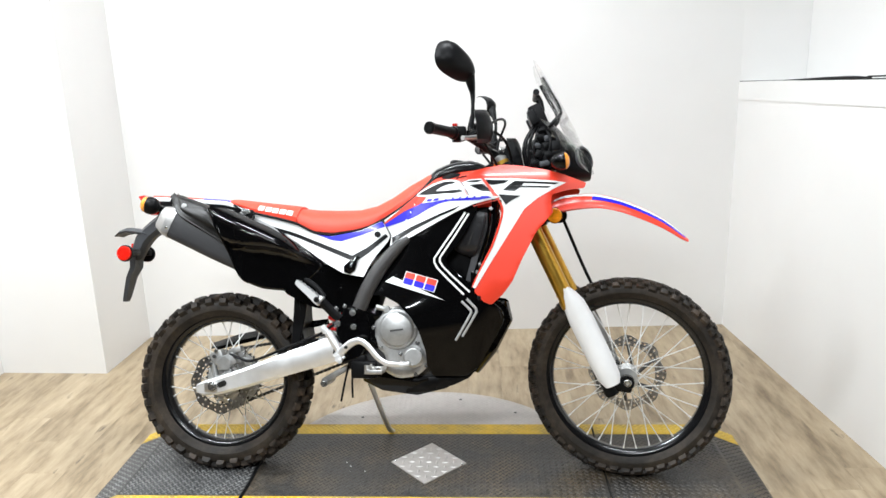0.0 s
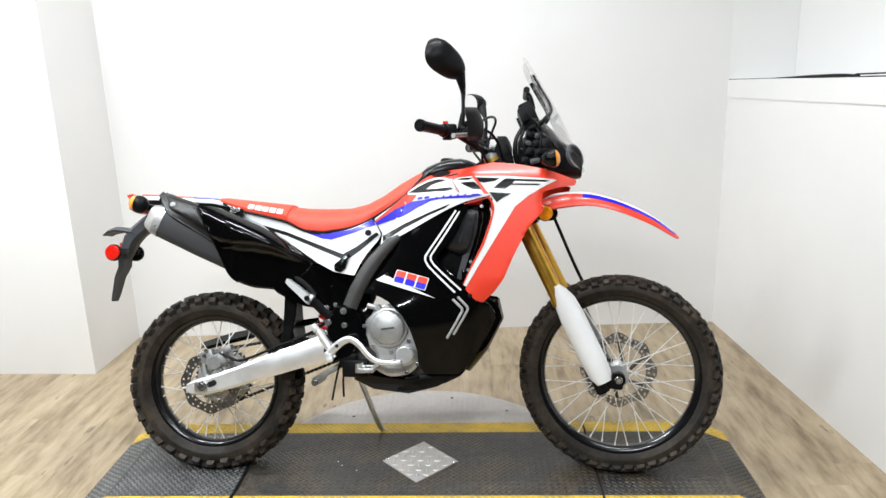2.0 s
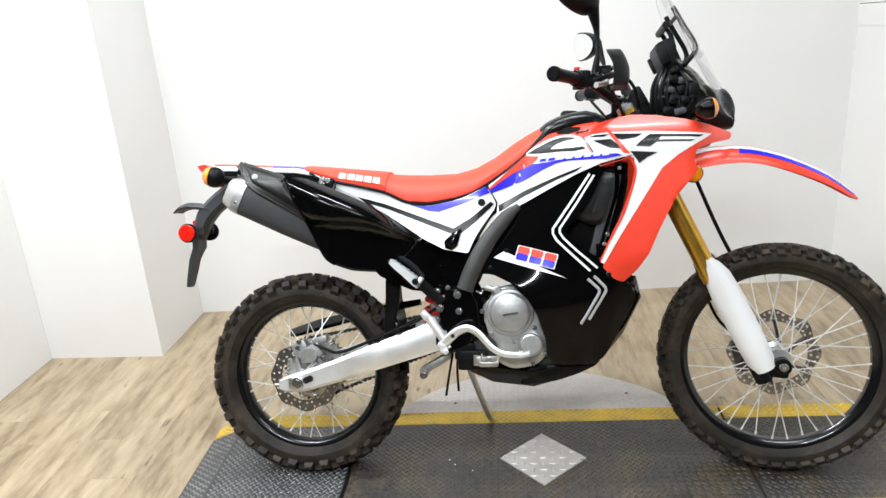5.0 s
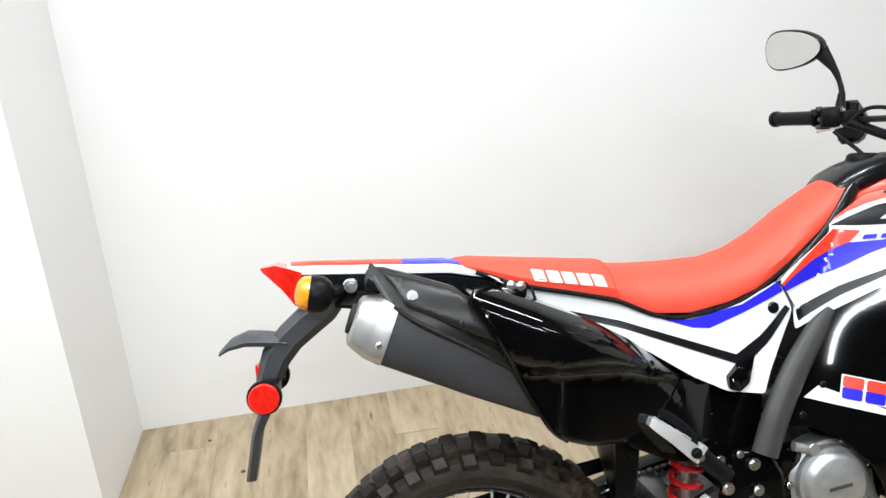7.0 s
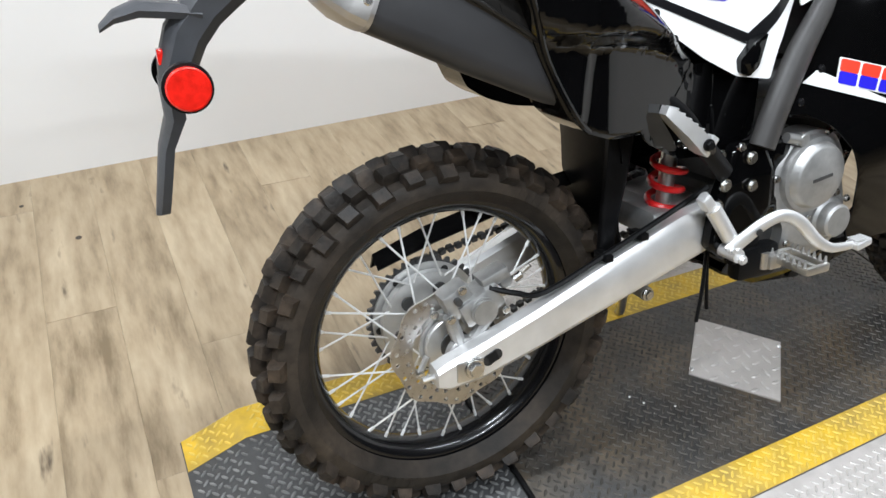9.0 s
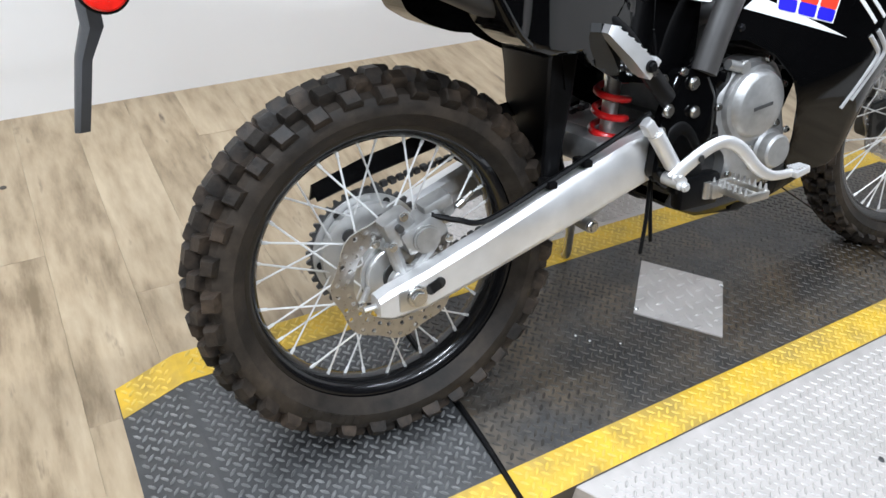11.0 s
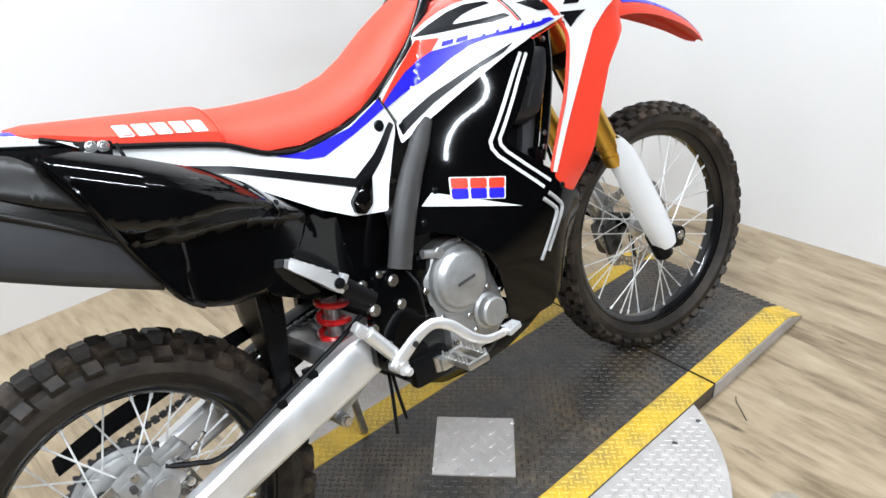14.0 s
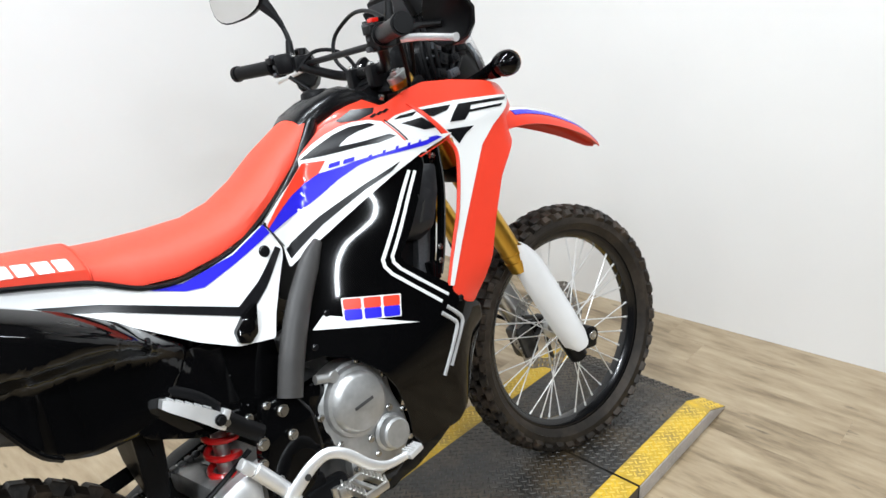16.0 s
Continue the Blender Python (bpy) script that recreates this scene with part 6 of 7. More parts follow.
bp("skid_plate", loft([[(x, y * w, z + (0.045 if abs(y) == 1 else 0)) for y in (-1, -0.8, 0.8, 1)] + [(x, y * w, z + 0.006 + (0.045 if abs(y) == 1 else 0)) for y in (1, 0.8, -0.8, -1)] for x, z, w in ((-0.19, 0.338, 0.118), (-0.12, 0.308, 0.130), (0.0, 0.294, 0.128), (0.10, 0.318, 0.112), (0.17, 0.36, 0.09))]), GLOSS, "black engine skid plate")

# radiator side
both("radiator_cover", lambda: sheet([(0.200, 0.922), (0.234, 0.915), (0.228, 0.86), (0.206, 0.790), (0.184, 0.768), (0.150, 0.780), (0.118, 0.800), (0.144, 0.848), (0.172, 0.897)], lambda x, z: 0.153 + 0.35 * (x - 0.118) + 0.06 * (z - 0.78) - 0.7 * soft(0.795 - z, 0.01), 0.03, 0.0, 0.02, 0.010, 0.006), LOUVRE, "dark grey radiator louvre")
bp("louvre_slot", sheet([(0.190, 0.848), (0.196, 0.850), (0.180, 0.806), (0.174, 0.808)], lambda x, z: 0.153 + 0.35 * (x - 0.118) + 0.06 * (z - 0.78), 0.003, 0.0025, r=0.002), GAP)
both("louvre_recess", lambda: sheet([(0.20, 0.935), (0.27, 0.940), (0.278, 0.90), (0.25, 0.79), (0.20, 0.675), (0.16, 0.70), (0.10, 0.745), (0.10, 0.765)], lambda x, z: 0.128 + 0.08 * (z - 0.78), 0.012, r=0.008), SATIN, "black shroud inner panel")
both("radiator", lambda: box(0.215, -0.105, 0.80, 0.04, 0.075, 0.24, 0.004, pose(0, 0, 0, 0, 14, 0)), RADIATOR, "dark radiator core")
both("radiator_frame", lambda: join(tube([(0.268, -0.168, 0.945), (0.262, -0.165, 0.86), (0.228, -0.162, 0.745), (0.205, -0.160, 0.69)], 0.009, 8), tube([(0.246, -0.160, 0.935), (0.244, -0.158, 0.86), (0.214, -0.156, 0.76), (0.196, -0.152, 0.70)], 0.006, 8), box(0.196, -0.155, 0.70, 0.022, 0.022, 0.04, 0.004)), GLOSS, "black radiator frame")
for bx, by, bz in ((0.208, -0.172, 0.718), (0.216, -0.172, 0.745), (0.252, -0.174, 0.93)):
    bp("radiator_screw", hexbolt(bx, by, bz, 0.005, 0.005), BOLT)

# -- front end --
FK0, FK1 = Vector((0.2972, -0.095, 1.1045)), Vector((0.534, -0.095, 0.612))
FD = (FK1 - FK0).normalized()
for s in (-1, 1):
    f_ = lambda v: Vector((v.x, v.y * -s if s == 1 else v.y, v.z))  # noqa: E731
    leg = bp("fork_leg", rod(f_(FK0), f_(FK1), 0.0275, n=28, bevel=0.002), GOLD, "gold anodised upside-down fork leg", m=STEER)
    part("dust_seal", join(rod(f_(FK1 - FD * 0.03), f_(FK1 + FD * 0.004), 0.0295, n=28, bevel=0.002), rod(f_(FK1 - FD * 0.05), f_(FK1 - FD * 0.044), 0.0288, n=28)), GOLD, leg)
    low = FK1 + FD * 0.30
    part("slider", rod(f_(FK1), f_(low), 0.0195, n=24), STEEL, leg, "chromed fork slider")
    part("axle_clamp", join(rod(f_(low - FD * 0.05), f_(low + FD * 0.03), 0.025, n=20, bevel=0.004), box(0.702, s * 0.097, 0.352, 0.076, 0.028, 0.048, 0.012, pose(0, 0, 0, 0, 6, 0)), rod((0.722, s * 0.075, 0.360), (0.722, s * 0.110, 0.360), 0.024, n=24, bevel=0.003)), SATIN, leg, "black axle clamp")
    part("axle_nut", join(disc((0.724, s * 0.113, 0.360), 0.0125, 0.006, 24, 0.001, (0, s, 0), 0.006)), BOLT, leg)
    rows = []
    for q, hw, rr in ((-0.060, 0.006, 0.034), (-0.035, 0.022, 0.036), (0.0, 0.035, 0.037), (0.06, 0.040, 0.037), (0.20, 0.039, 0.037), (0.272, 0.036, 0.036), (0.298, 0.027, 0.034)):
        c = FK1 + FD * q + Vector((0.012, 0, 0.008))
        perp = Vector((FD.z, 0, -FD.x)) * -1
        ring = []
        for a in range(-4, 5):
            ang = a * 0.36
            ring.append(f_(c + perp * hw * math.sin(ang) + Vector((0, -rr * math.cos(ang), 0))))
        rows.append(ring)
    part("fork_guard", thick(loft(rows, closed=False), 0.003 * s), GUARD_WHITE, leg, "white plastic fork guard")
    for cz in (0.03, 0.24):
        cc = FK0 + FD * cz
        part("clamp", moved(box(0, 0, 0, 0.062, 0.07, 0.034, 0.008), Matrix.Translation(f_(cc)) @ FD.to_track_quat("Z", "Y").to_matrix().to_4x4()), SATIN, leg, "black triple clamp")
bp("upper_triple_clamp", join(box(0.300, 0, 1.085, 0.055, 0.17, 0.026, 0.006, pose(0, 0, 0, 0, 24, 0)), rod((0.268, 0, 1.115), (0.302, 0, 1.045), 0.020, n=20)), SATIN, "black upper triple clamp", m=STEER)
for s in (-1, 1):
    top = Vector((FK0.x, s * 0.095, FK0.z))
    cap_ = bp("fork_cap", join(rod(top - FD * 0.014, top + FD * 0.004, 0.0245, n=28, bevel=0.002), rod(top - FD * 0.020, top - FD * 0.010, 0.0135, n=6)), CASE, "grey alloy fork cap", m=STEER)
    part("adjuster", rod(top - FD * 0.024, top - FD * 0.018, 0.006, n=12, bevel=0.001), BOLT, cap_, "bright adjuster screw")
    part("pinch_bolt", hexbolt(FK0.x - 0.040, s * 0.075, FK0.z - 0.030, 0.006, 0.006, (-1, 0, 0.2)), BOLT, cap_)
bp("lower_triple_clamp", box(0.382, 0, 0.890, 0.055, 0.17, 0.03, 0.006, pose(0, 0, 0, 0, 24, 0)), SATIN, "black lower triple clamp", m=STEER)
bp("front_axle", rod((0.721, -0.112, 0.361), (0.721, 0.112, 0.361), 0.010, n=16), STEEL, m=STEER)
bp("front_brake_caliper", join(box(0.632, 0.075, 0.345, 0.05, 0.06, 0.095, 0.012, pose(0, 0, 0, 0, -14, 0)), rod((0.628, 0.10, 0.365), (0.628, 0.045, 0.365), 0.021, n=20, bevel=0.003), rod((0.640, 0.10, 0.325), (0.640, 0.045, 0.325), 0.021, n=20, bevel=0.003), box(0.665, 0.09, 0.35, 0.03, 0.02, 0.06, 0.006)), CASE_DARK, "dark front brake caliper", m=STEER)
bp("front_brake_hose", tube([(0.470, 0.075, 0.955), (0.494, 0.085, 0.906), (0.540, 0.092, 0.795), (0.575, 0.092, 0.715), (0.602, 0.090, 0.660)], 0.0058, 8), SATIN, "black front brake hose", m=STEER)
bp("hose_clamp", join(box(0.602, 0.090, 0.660, 0.018, 0.016, 0.016, 0.004), rod((0.580, 0.092, 0.652), (0.61, 0.090, 0.662), 0.004, n=8)), SATIN, m=STEER)
bp("front_hose", tube([(0.62, 0.10, 0.40), (0.56, 0.12, 0.46), (0.50, 0.12, 0.62), (0.46, 0.11, 0.78), (0.42, 0.08, 0.90)], 0.005, 8), SATIN, m=STEER)

# front fender
FEN = ((0.428, 0.930, 0.070, 0.030), (0.463, 0.962, 0.078, 0.045), (0.518, 0.985, 0.080, 0.058), (0.607, 0.988, 0.078, 0.052), (0.684, 0.972, 0.074, 0.046), (0.762, 0.942, 0.066, 0.042), (0.839, 0.900, 0.050, 0.034), (0.897, 0.852, 0.030, 0.020), (0.918, 0.832, 0.012, 0.008))


def fender_point(x, zt, w, drop, u, lift=0.0):
    a = u * 1.5
    return (x, w * math.sin(a), zt - drop * (1 - math.cos(a)) ** 1.15 + lift)


def fen_row(row, us, lift=0.0):
    return [fender_point(*row, u, lift) for u in us]


def fen_between(n):
    rows = curve_points([Vector((r[0], r[1], r[2])) for r in FEN], n)
    drops = curve_points([Vector((r[0], r[3], 0)) for r in FEN], n)
    return [(a.x, a.y, max(a.z, 0.006), max(b.y, 0.004)) for a, b in zip(rows, drops)]


FENDER = Matrix.Translation((0, -0.006, 0.003)) @ STEER @ Matrix.Translation(HEAD) @ Matrix.Rotation(radians(-2.2), 4, "Z") @ Matrix.Translation(-HEAD)
fender = bp("front_fender", thick(loft([fen_row(r, [-1 + k / 7 for k in range(15)]) for r in fen_between(3)], closed=False), 0.0035), RED, "high red front fender with a beak", m=FENDER)
for s in (-1, 1):
    part("graphic", thick(loft([fen_row(r, [s * (0.30 + 0.09 * k) for k in range(3)], 0.0016) for r in fen_between(3)[4:22]], closed=False), 0.0008), WHITE, fender, "white fender graphic")
    part("graphic", thick(loft([fen_row(r, [s * (0.48 + 0.10 * k) for k in range(3)], 0.0016) for r in fen_between(3)[9:23]], closed=False), 0.0008), BLUE, fender, "blue fender graphic")
for s in (-1, 1):
    rf_ = bp("front_reflector", disc((0.482, s * 0.100, 0.918), 0.025, 0.012, 32, 0.003, (0.1, s, 0)), LENS_AMBER, "round amber reflector", m=STEER)
    part("holder", disc((0.482, s * 0.092, 0.918), 0.0275, 0.010, 28, 0.001, (0.1, s, 0)), SATIN, rf_)
    part("stay", rod((0.482, s * 0.090, 0.918), (0.44, s * 0.07, 0.90), 0.008, n=8), SATIN, rf_)

# headlight cowl, meter, windscreen
bp("headlight_cowl", loft([oval(x, 0, zc, w, h, 20, 2.8) for x, zc, w, h in ((0.375, 1.115, 0.070, 0.055), (0.41, 1.120, 0.092, 0.075), (0.46, 1.115, 0.098, 0.080), (0.52, 1.105, 0.092, 0.068), (0.57, 1.088, 0.075, 0.050), (0.595, 1.072, 0.055, 0.030))]), SATIN, "black headlight cowl")
for s in (-1, 1):
    hl = bp("headlight", lathe([(0, -0.014), (0.024, -0.011), (0.034, 0.0), (0.036, 0.02)], (0.572, s * 0.055, 1.112), (0.70, s * 0.62, 0.25), 28), CLEAR, "round clear headlight lens")
    part("bezel", lathe([(0.035, -0.004), (0.044, -0.003), (0.046, 0.03), (0.035, 0.03)], (0.571, s * 0.055, 1.112), (0.70, s * 0.62, 0.25), 28), GREYPL, hl, "grey bezel")
    part("bulb", lathe([(0, -0.004), (0.010, -0.002), (0.012, 0.006)], (0.560, s * 0.050, 1.108), (0.70, s * 0.62, 0.25), 16), STEEL, hl)
for k, (x0, y0, x1, x2) in enumerate(((0.380, -0.085, 0.368, 0.402), (0.394, -0.094, 0.380, 0.410), (0.410, -0.098, 0.396, 0.418), (0.372, -0.055, 0.362, 0.398), (0.430, -0.100, 0.446, 0.430), (0.452, -0.098, 0.470, 0.440))):
    bp("wire", tube([(x0, y0, 1.062 + 0.006 * k), (x1, y0 - 0.006, 1.125), (x1 + 0.006, y0 - 0.002, 1.175), (x2, -0.058, 1.228)], 0.0045 + 0.0012 * (k % 2), 8), SATIN, "black wiring loom")
for k, (cx, cy, cz, sx, sz, turn) in enumerate(((0.398, -0.096, 1.092, 0.026, 0.022, 8), (0.430, -0.103, 1.088, 0.030, 0.018, -12), (0.412, -0.099, 1.122, 0.022, 0.026, 20), (0.446, -0.100, 1.120, 0.024, 0.020, -6), (0.404, -0.093, 1.152, 0.024, 0.018, 14), (0.436, -0.094, 1.150, 0.020, 0.024, -18), (0.414, -0.084, 1.182, 0.026, 0.018, 24), (0.440, -0.080, 1.178, 0.018, 0.020, 4), (0.424, -0.072, 1.208, 0.024, 0.014, -10))):
    bp("connector", moved(join(box(0, 0, 0, sx, 0.026, sz, 0.003), box(0, -0.012, 0, sx * 0.6, 0.008, sz * 0.55, 0.002), box(sx * 0.5, 0, 0, 0.008, 0.018, sz * 0.7, 0.002)), Matrix.Translation((cx, cy, cz)) @ pose(0, 0, 0, 0, turn, 0)), GREYPL if k % 3 == 1 else SATIN, "black plug connector")
bp("relay", join(box(0.470, -0.104, 1.150, 0.030, 0.022, 0.034, 0.004), box(0.470, -0.104, 1.128, 0.022, 0.016, 0.012, 0.002)), SATIN, "black relay block")
bp("cable_tie", tube([(0.372, -0.096, 1.130), (0.384, -0.104, 1.132), (0.398, -0.098, 1.131)], 0.0022, 6), GREYPL, "grey cable tie")
meter = bp("meter", moved(box(0, 0, 0, 0.050, 0.135, 0.085, 0.012), Matrix.Translation((0.412, 0, 1.262)) @ pose(0, 0, 0, 0, -24, 0)), SATIN, "black digital meter")
part("screen", moved(box(-0.0265, 0, 0.004, 0.003, 0.11, 0.055, 0.002), Matrix.Translation((0.412, 0, 1.262)) @ pose(0, 0, 0, 0, -24, 0)), GREYPL, meter, "dark meter screen")
for s in (-1, 1):
    part("lamp_strip", moved(box(-0.02, s * 0.073, 0.0, 0.03, 0.018, 0.05, 0.005), Matrix.Translation((0.412, 0, 1.262)) @ pose(0, 0, 0, 0, -24, 0)), SATIN, meter)
for s in (-1, 1):
    bp("screen_stay", tube([(0.425, s * 0.055, 1.395), (0.452, s * 0.055, 1.345), (0.482, s * 0.06, 1.292), (0.484, s * 0.062, 1.262), (0.455, s * 0.062, 1.225), (0.445, s * 0.06, 1.19)], 0.0075, 8), SATIN, "black screen stay")
bp("stay_crossbar", rod((0.437, -0.055, 1.372), (0.437, 0.055, 1.372), 0.006, n=8), SATIN)
bp("accessory_bar", join(rod((0.405, -0.06, 1.345), (0.405, 0.06, 1.345), 0.011, n=14), *[tube([(0.405, s * 0.035, 1.345), (0.42, s * 0.04, 1.32), (0.43, s * 0.045, 1.28)], 0.007, 8) for s in (-1, 1)]), SATIN, "black accessory bar")
WSC = ((0.610, 1.065, 0.075, 0.030), (0.592, 1.110, 0.098, 0.045), (0.565, 1.175, 0.112, 0.060), (0.532, 1.245, 0.112, 0.060), (0.492, 1.320, 0.100, 0.050), (0.452, 1.390, 0.082, 0.034), (0.422, 1.440, 0.062, 0.022), (0.409, 1.462, 0.040, 0.012))
screen = bp("windscreen", thick(loft([[(x - bow * (k / 6) ** 2, w * k / 6, z) for k in range(-6, 7)] for x, z, w, bow in WSC], closed=False), 0.003), CLEAR, "clear tall windscreen")
screen.visible_shadow = False
bp("lower_screen", thick(loft([[(x - 0.02 - bow * (k / 6) ** 2, w * k / 6, z) for k in range(-6, 7)] for x, z, w, bow in ((0.600, 1.085, 0.085, 0.035), (0.565, 1.150, 0.100, 0.05), (0.525, 1.205, 0.100, 0.05), (0.488, 1.240, 0.092, 0.045))], closed=False), 0.003), SMOKE, "smoked headlight screen")
for s in (-1, 1):
    c = Vector((0.472, s * 0.222, 1.078))
    pod = [(-0.026, 0.006), (-0.021, 0.017), (-0.010, 0.0275), (0.002, 0.0325), (0.014, 0.0335), (0.020, 0.0325)]
    fi = bp("front_indicator", join(moved(loft([[(x, r * math.cos(a), 0.86 * r * math.sin(a)) for a in [k * math.pi / 10 for k in range(20)]] for x, r in pod]), Matrix.Translation(c) @ pose(0, 0, 0, 0, -6, 0)), tube([c + Vector((-0.004, -s * 0.020, -0.006)), (0.462, s * 0.165, 1.066), (0.455, s * 0.125, 1.056), (0.450, s * 0.085, 1.052)], [0.021, 0.0125, 0.013, 0.018], 12)), GLOSS, "black front turn signal with an amber lens")
    part("lens", moved(loft([[(x, r * math.cos(a), 0.86 * r * math.sin(a)) for a in [k * math.pi / 10 for k in range(20)]] for x, r in ((0.0205, 0.0318), (0.027, 0.029), (0.034, 0.018), (0.036, 0.006))]), Matrix.Translation(c) @ pose(0, 0, 0, 0, -6, 0)), LENS_AMBER, fi, "amber lens")

# handlebar and controls
BAR = Matrix.Translation((0.014, -0.002, 0.001)) @ STEER
bar = bp("handlebar", tube([(0.118, -0.40, 1.190), (0.150, -0.30, 1.187), (0.182, -0.215, 1.184), (0.245, -0.115, 1.140), (0.262, -0.06, 1.132), (0.262, 0.06, 1.132), (0.245, 0.115, 1.140), (0.182, 0.215, 1.184), (0.150, 0.30, 1.187), (0.118, 0.40, 1.190)], 0.0112, 12, 5), SATIN, "black tapered handlebar", m=BAR)
part("crossbar", rod((0.212, -0.172, 1.178), (0.212, 0.172, 1.178), 0.007, n=12), SATIN, bar, "black crossbar")
for s in (-1, 1):
    part("bar_clamp", box(0.262, s * 0.045, 1.120, 0.045, 0.03, 0.05, 0.008), SATIN, bar, "black bar clamp")
    for d in (-0.012, 0.012):
        part("clamp_bolt", hexbolt(0.262 + d, s * 0.045, 1.146, 0.006, 0.005, (0, 0, 1)), BOLT, bar)
for s in (-1, 1):
    f_ = lambda x, y, z: Vector((x, s * y * (0.94 if s == 1 else 1.0), z))  # noqa: E731
    part("grip", join(rod(f_(0.158, 0.268, 1.187), f_(0.116, 0.396, 1.190), 0.0168, n=24, bevel=0.002), rod(f_(0.118, 0.390, 1.190), f_(0.112, 0.408, 1.190), 0.0195, n=24, bevel=0.004), rod(f_(0.160, 0.262, 1.187), f_(0.155, 0.276, 1.187), 0.021, n=24, bevel=0.003)), SATIN, bar, "black ribbed rubber grip")
    part("switch_box", join(moved(box(0, 0, 0, 0.042, 0.045, 0.048, 0.010), Matrix.Translation(f_(0.172, 0.235, 1.187)) @ pose(0, 0, 0, 0, 0, s * -18)), box(0.150, s * 0.238, 1.200, 0.016, 0.03, 0.016, 0.003), box(0.165, s * 0.236, 1.166, 0.02, 0.03, 0.012, 0.003)), SATIN, bar, "black switch housing")
    part("lever_clamp", join(moved(box(0, 0, 0, 0.045, 0.032, 0.032, 0.006), Matrix.Translation(f_(0.205, 0.205, 1.184))), rod(f_(0.205, 0.205, 1.17), f_(0.215, 0.205, 1.215), 0.009, n=12)), SATIN, bar)
    part("lever", tube([f_(0.222, 0.205, 1.178), f_(0.238, 0.25, 1.174), f_(0.236, 0.32, 1.165), f_(0.222, 0.385, 1.157), f_(0.219, 0.402, 1.155)], [0.008, 0.0075, 0.0065, 0.006, 0.008], 10, 5, 0.8), ALLOY, bar, "silver lever")
    up = 0.022 if s == -1 else -0.004
    part("knuckle_guard", thick(loft([[f_(x - 0.034 * q * q, y0 + (y1 - y0) * (q + 1) / 2, z + up) for q in (-1, -0.75, -0.5, -0.25, 0, 0.25, 0.5, 0.75, 1)] for x, y0, y1, z in ((0.286, 0.318, 0.345, 1.122), (0.294, 0.276, 0.382, 1.132), (0.299, 0.254, 0.402, 1.152), (0.299, 0.250, 0.408, 1.178), (0.291, 0.262, 0.398, 1.202), (0.282, 0.284, 0.368, 1.220), (0.276, 0.302, 0.338, 1.227))], closed=False), 0.004), SATIN, bar, "rounded black knuckle guard")
    part("guard_stay", tube([f_(0.205, 0.215, 1.178), f_(0.245, 0.245, 1.172 + up), f_(0.280, 0.285, 1.168 + up)], 0.006, 8), SATIN, bar, "black guard stay")
    # mirror
    mh = Vector((0.146, 0.332, 1.355)) if s == 1 else Vector((0.166, -0.258, 1.413))
    turn = Matrix.Translation(mh) @ Matrix.Rotation(s * radians(30), 4, "Z") @ Matrix.Rotation(radians(-6), 4, "Y") @ Matrix.Rotation(radians(2) if s == 1 else radians(-25), 4, "X") @ Matrix.Scale(0.88 if s == 1 else 0.97, 4)
    head = []
    for x, k in ((-0.018, 0.95), (-0.014, 1.0), (0.004, 0.98), (0.022, 0.84), (0.036, 0.60), (0.044, 0.28)):
        head.append([(x, 0.088 * k * math.copysign(abs(math.cos(a)) ** 0.8, math.cos(a)) * (1.0) , 0.052 * k * math.copysign(abs(math.sin(a)) ** 0.85, math.sin(a)) * (1 + 0.34 * s * math.cos(a))) for a in [j * math.pi / 12 for j in range(24)]])
    part("mirror", moved(loft(head), turn), SATIN, bar, "black rounded rear-view mirror")
    part("mirror_glass", moved(loft([[(-0.0192, p[1] * 0.94, p[2] * 0.92) for p in head[1]], [(-0.0178, p[1] * 0.94, p[2] * 0.92) for p in head[1]]]), turn), MIRROR, bar, "mirror glass")
    way = [(0.200, 0.246, 1.205), (0.206, 0.250, 1.240), (0.206, 0.264, 1.270), (0.198, 0.276, 1.300)] if s == 1 else [(0.205, 0.222, 1.205), (0.212, 0.222, 1.245), (0.212, 0.216, 1.285), (0.210, 0.210, 1.322)]
    part("mirror_stem", join(tube([f_(*p) for p in way] + [turn @ Vector((0.006, -s * 0.066, -0.012))], [0.009, 0.0065, 0.006, 0.009, 0.019], 10), rod(f_(*way[0]), f_(*way[1]), 0.011, 0.008, n=12)), SATIN, bar, "black mirror stem")
    part("mirror_nut", rod(f_(way[0][0], way[0][1], 1.196), f_(way[0][0], way[0][1], 1.210), 0.011, n=6), BOLT, bar)
    for k, (dx, dz) in enumerate(((0.0, 0.020), (0.004, -0.004), (0.0, -0.022))):
        part("switch_button", box(0.150 + dx, s * 0.226, 1.188 + dz, 0.012, 0.014, 0.010, 0.003), GREYPL, bar, "small grey switch button")
    part("lever_screw", hexbolt(0.222, s * 0.2, 1.196, 0.006, 0.005, (0, 0, 1)), BOLT, bar)
part("kill_switch", box(0.158, -0.242, 1.216, 0.016, 0.016, 0.008, 0.002), LENS_RED, bar, "red kill switch")
part("brake_reservoir", join(box(0.222, -0.165, 1.205, 0.045, 0.06, 0.03, 0.006), box(0.222, -0.165, 1.222, 0.049, 0.064, 0.006, 0.002)), SATIN, bar, "black brake fluid reservoir")
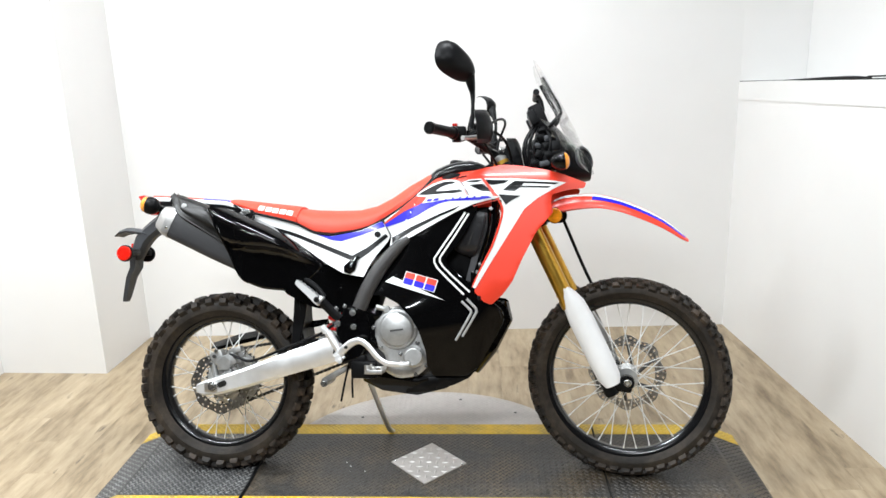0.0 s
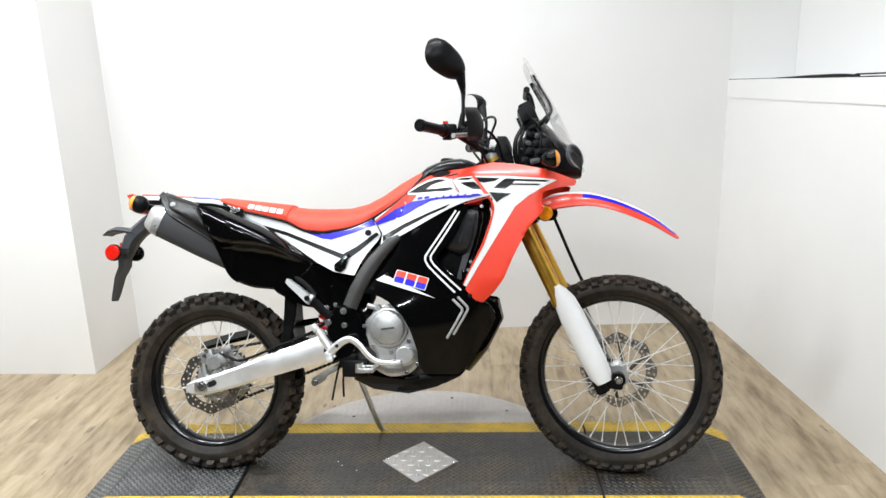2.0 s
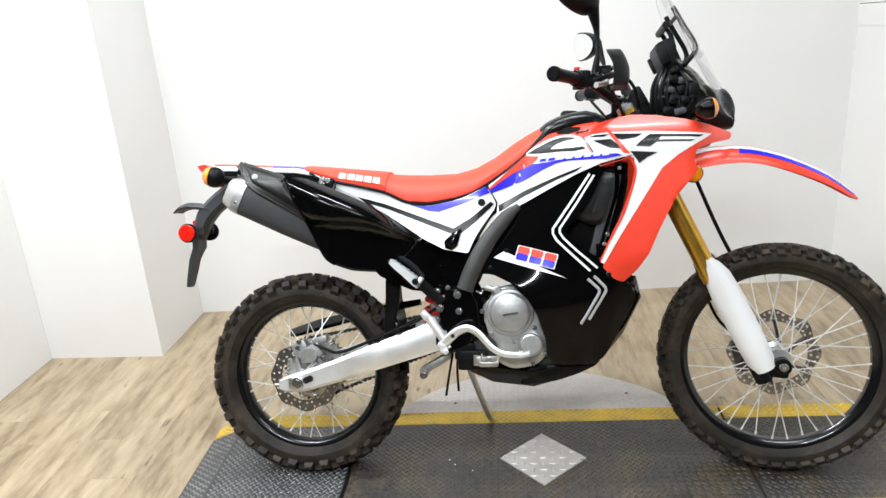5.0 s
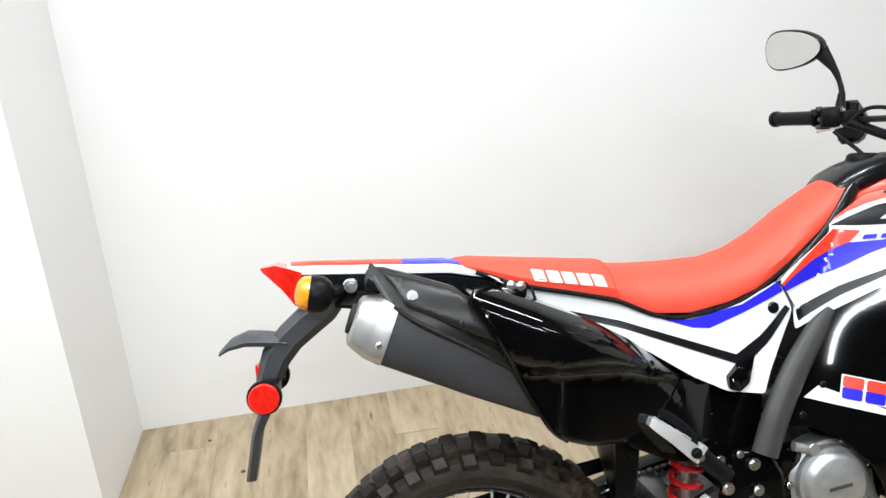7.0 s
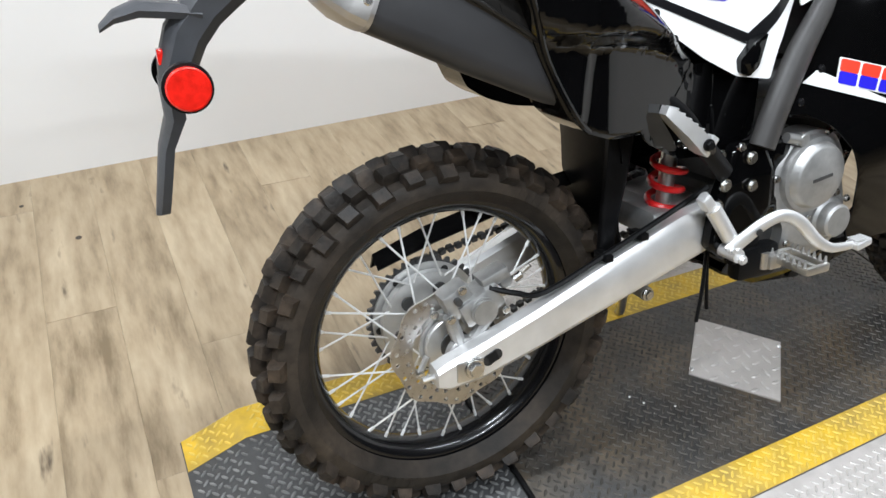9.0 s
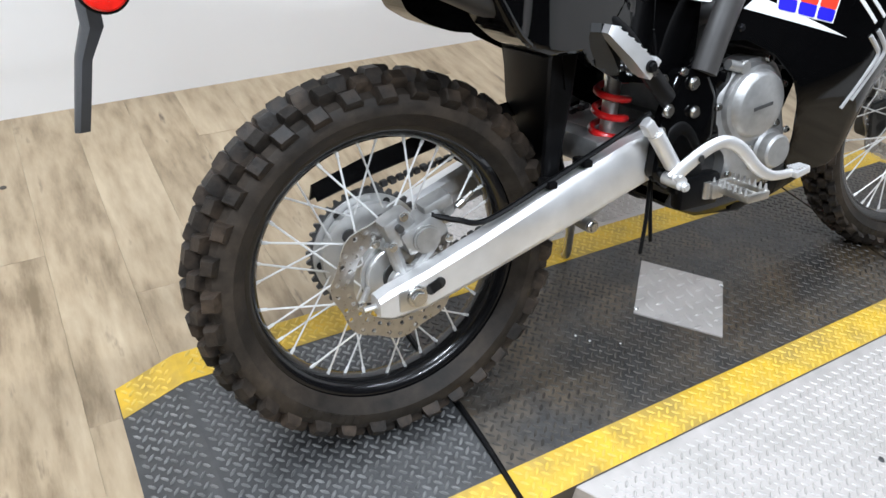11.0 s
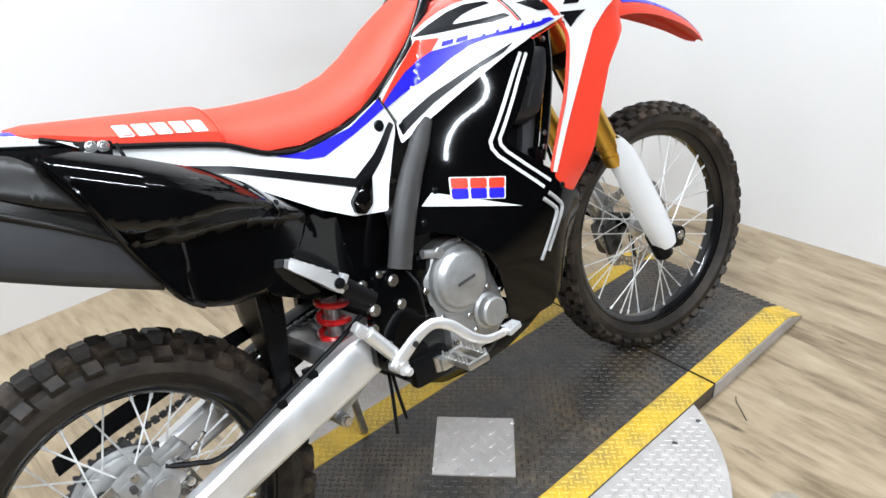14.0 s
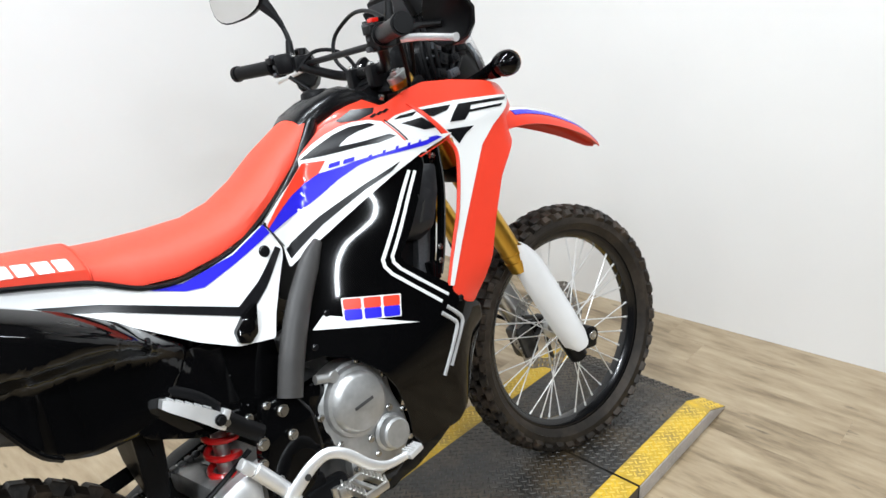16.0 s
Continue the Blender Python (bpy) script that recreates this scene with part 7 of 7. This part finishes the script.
for run in ([(0.225, -0.19, 1.18), (0.265, -0.17, 1.185), (0.305, -0.13, 1.15), (0.33, -0.08, 1.06)], [(0.225, 0.19, 1.18), (0.275, 0.16, 1.215), (0.315, 0.10, 1.18), (0.33, 0.06, 1.05)], [(0.215, -0.20, 1.17), (0.26, -0.15, 1.10), (0.30, -0.09, 1.02)], [(0.21, 0.2, 1.17), (0.255, 0.15, 1.10), (0.29, 0.09, 1.0)]):
    bp("control_cable", tube(run, 0.0047, 8), SATIN, "black control cable")
bp("clutch_cable_loop", tube([(0.285, 0.040, 1.120), (0.268, 0.085, 1.175), (0.282, 0.092, 1.225), (0.296, 0.056, 1.255), (0.290, 0.0, 1.262), (0.268, -0.075, 1.245), (0.235, -0.165, 1.205)], 0.0045, 10), SATIN, "black cable looping over the handlebar")
bp("key_ring", lathe([(0.012, 0.0), (0.017, -0.002), (0.018, 0.004), (0.012, 0.004)], (0.284, -0.004, 1.142), (-0.4, 0, 0.9), 24), STEEL, "bright ignition key ring")
bp("ignition_switch", join(rod((0.30, 0, 1.10), (0.285, 0, 1.14), 0.018, n=20, bevel=0.003), box(0.315, 0, 1.13, 0.05, 0.07, 0.02, 0.006)), SATIN, "black ignition switch")
both("dash_side", lambda: sheet([(0.275, 1.08), (0.30, 1.16), (0.325, 1.175), (0.355, 1.12), (0.365, 1.075)], lambda x, z: 0.070, 0.02, r=0.01, edge=0.006), SATIN, "black dash side cover")
bp("dash_back", loft([[(x + 0.03 * abs(k / 4) ** 2 * -1, w * k / 4, z) for k in range(-4, 5)] + [(x + 0.02 - 0.03 * abs(k / 4) ** 2, w * k / 4, z) for k in range(4, -5, -1)] for x, z, w in ((0.400, 1.085, 0.085), (0.425, 1.13, 0.088), (0.440, 1.18, 0.080), (0.445, 1.225, 0.066))]), SATIN, "black plastic dash back panel")
for k in range(3):
    bp("loom_clip", box(0.392 + 0.01 * k, -0.080 + 0.012 * k, 1.125 + 0.028 * k, 0.016, 0.020, 0.014, 0.003), SATIN)


# ---- floor boards, last ----
floor = obj("floor", box(0.0, -2.7, FLOOR - 0.0555, 11.4, 9.0, 0.1), WOOD, smooth=0)
tagged(floor, "worn oak-look vinyl plank floor", "floor", kind="structure")
BOARD_W, TURN_F = 0.152, 3.8


def board_mesh(length):
    me = bpy.data.meshes.new("floor_board")
    bm = box(0, 0, 0, BOARD_W - 0.0003, length - 0.0003, 0.006, 0.0002, None, 1)
    bm.to_mesh(me)
    bm.free()
    me.materials.append(WOOD)
    return me


cut = {}
rf = random.Random(5)
ROOM = pose(-1.59, 1.27, FLOOR - 0.003, 0, 0, TURN_F)
for i in range(-6, 24):
    y = -rf.uniform(0.1, 1.2) + 0.62
    for j in range(-1, 5):
        y0, y1 = y - 1.22 * j - 0.63, min(y - 1.22 * j + 0.59, 0.45)
        long = round(y1 - y0, 2)
        if y0 < -4.9 or long < 0.04:
            continue
        if long not in cut:
            cut[long] = board_mesh(long)
        ob = new("floor_board", cut[long])
        ob.parent = floor
        ob.matrix_basis = ROOM @ Matrix.Translation((BOARD_W * (i + 0.5), (y0 + y1) / 2, 0))
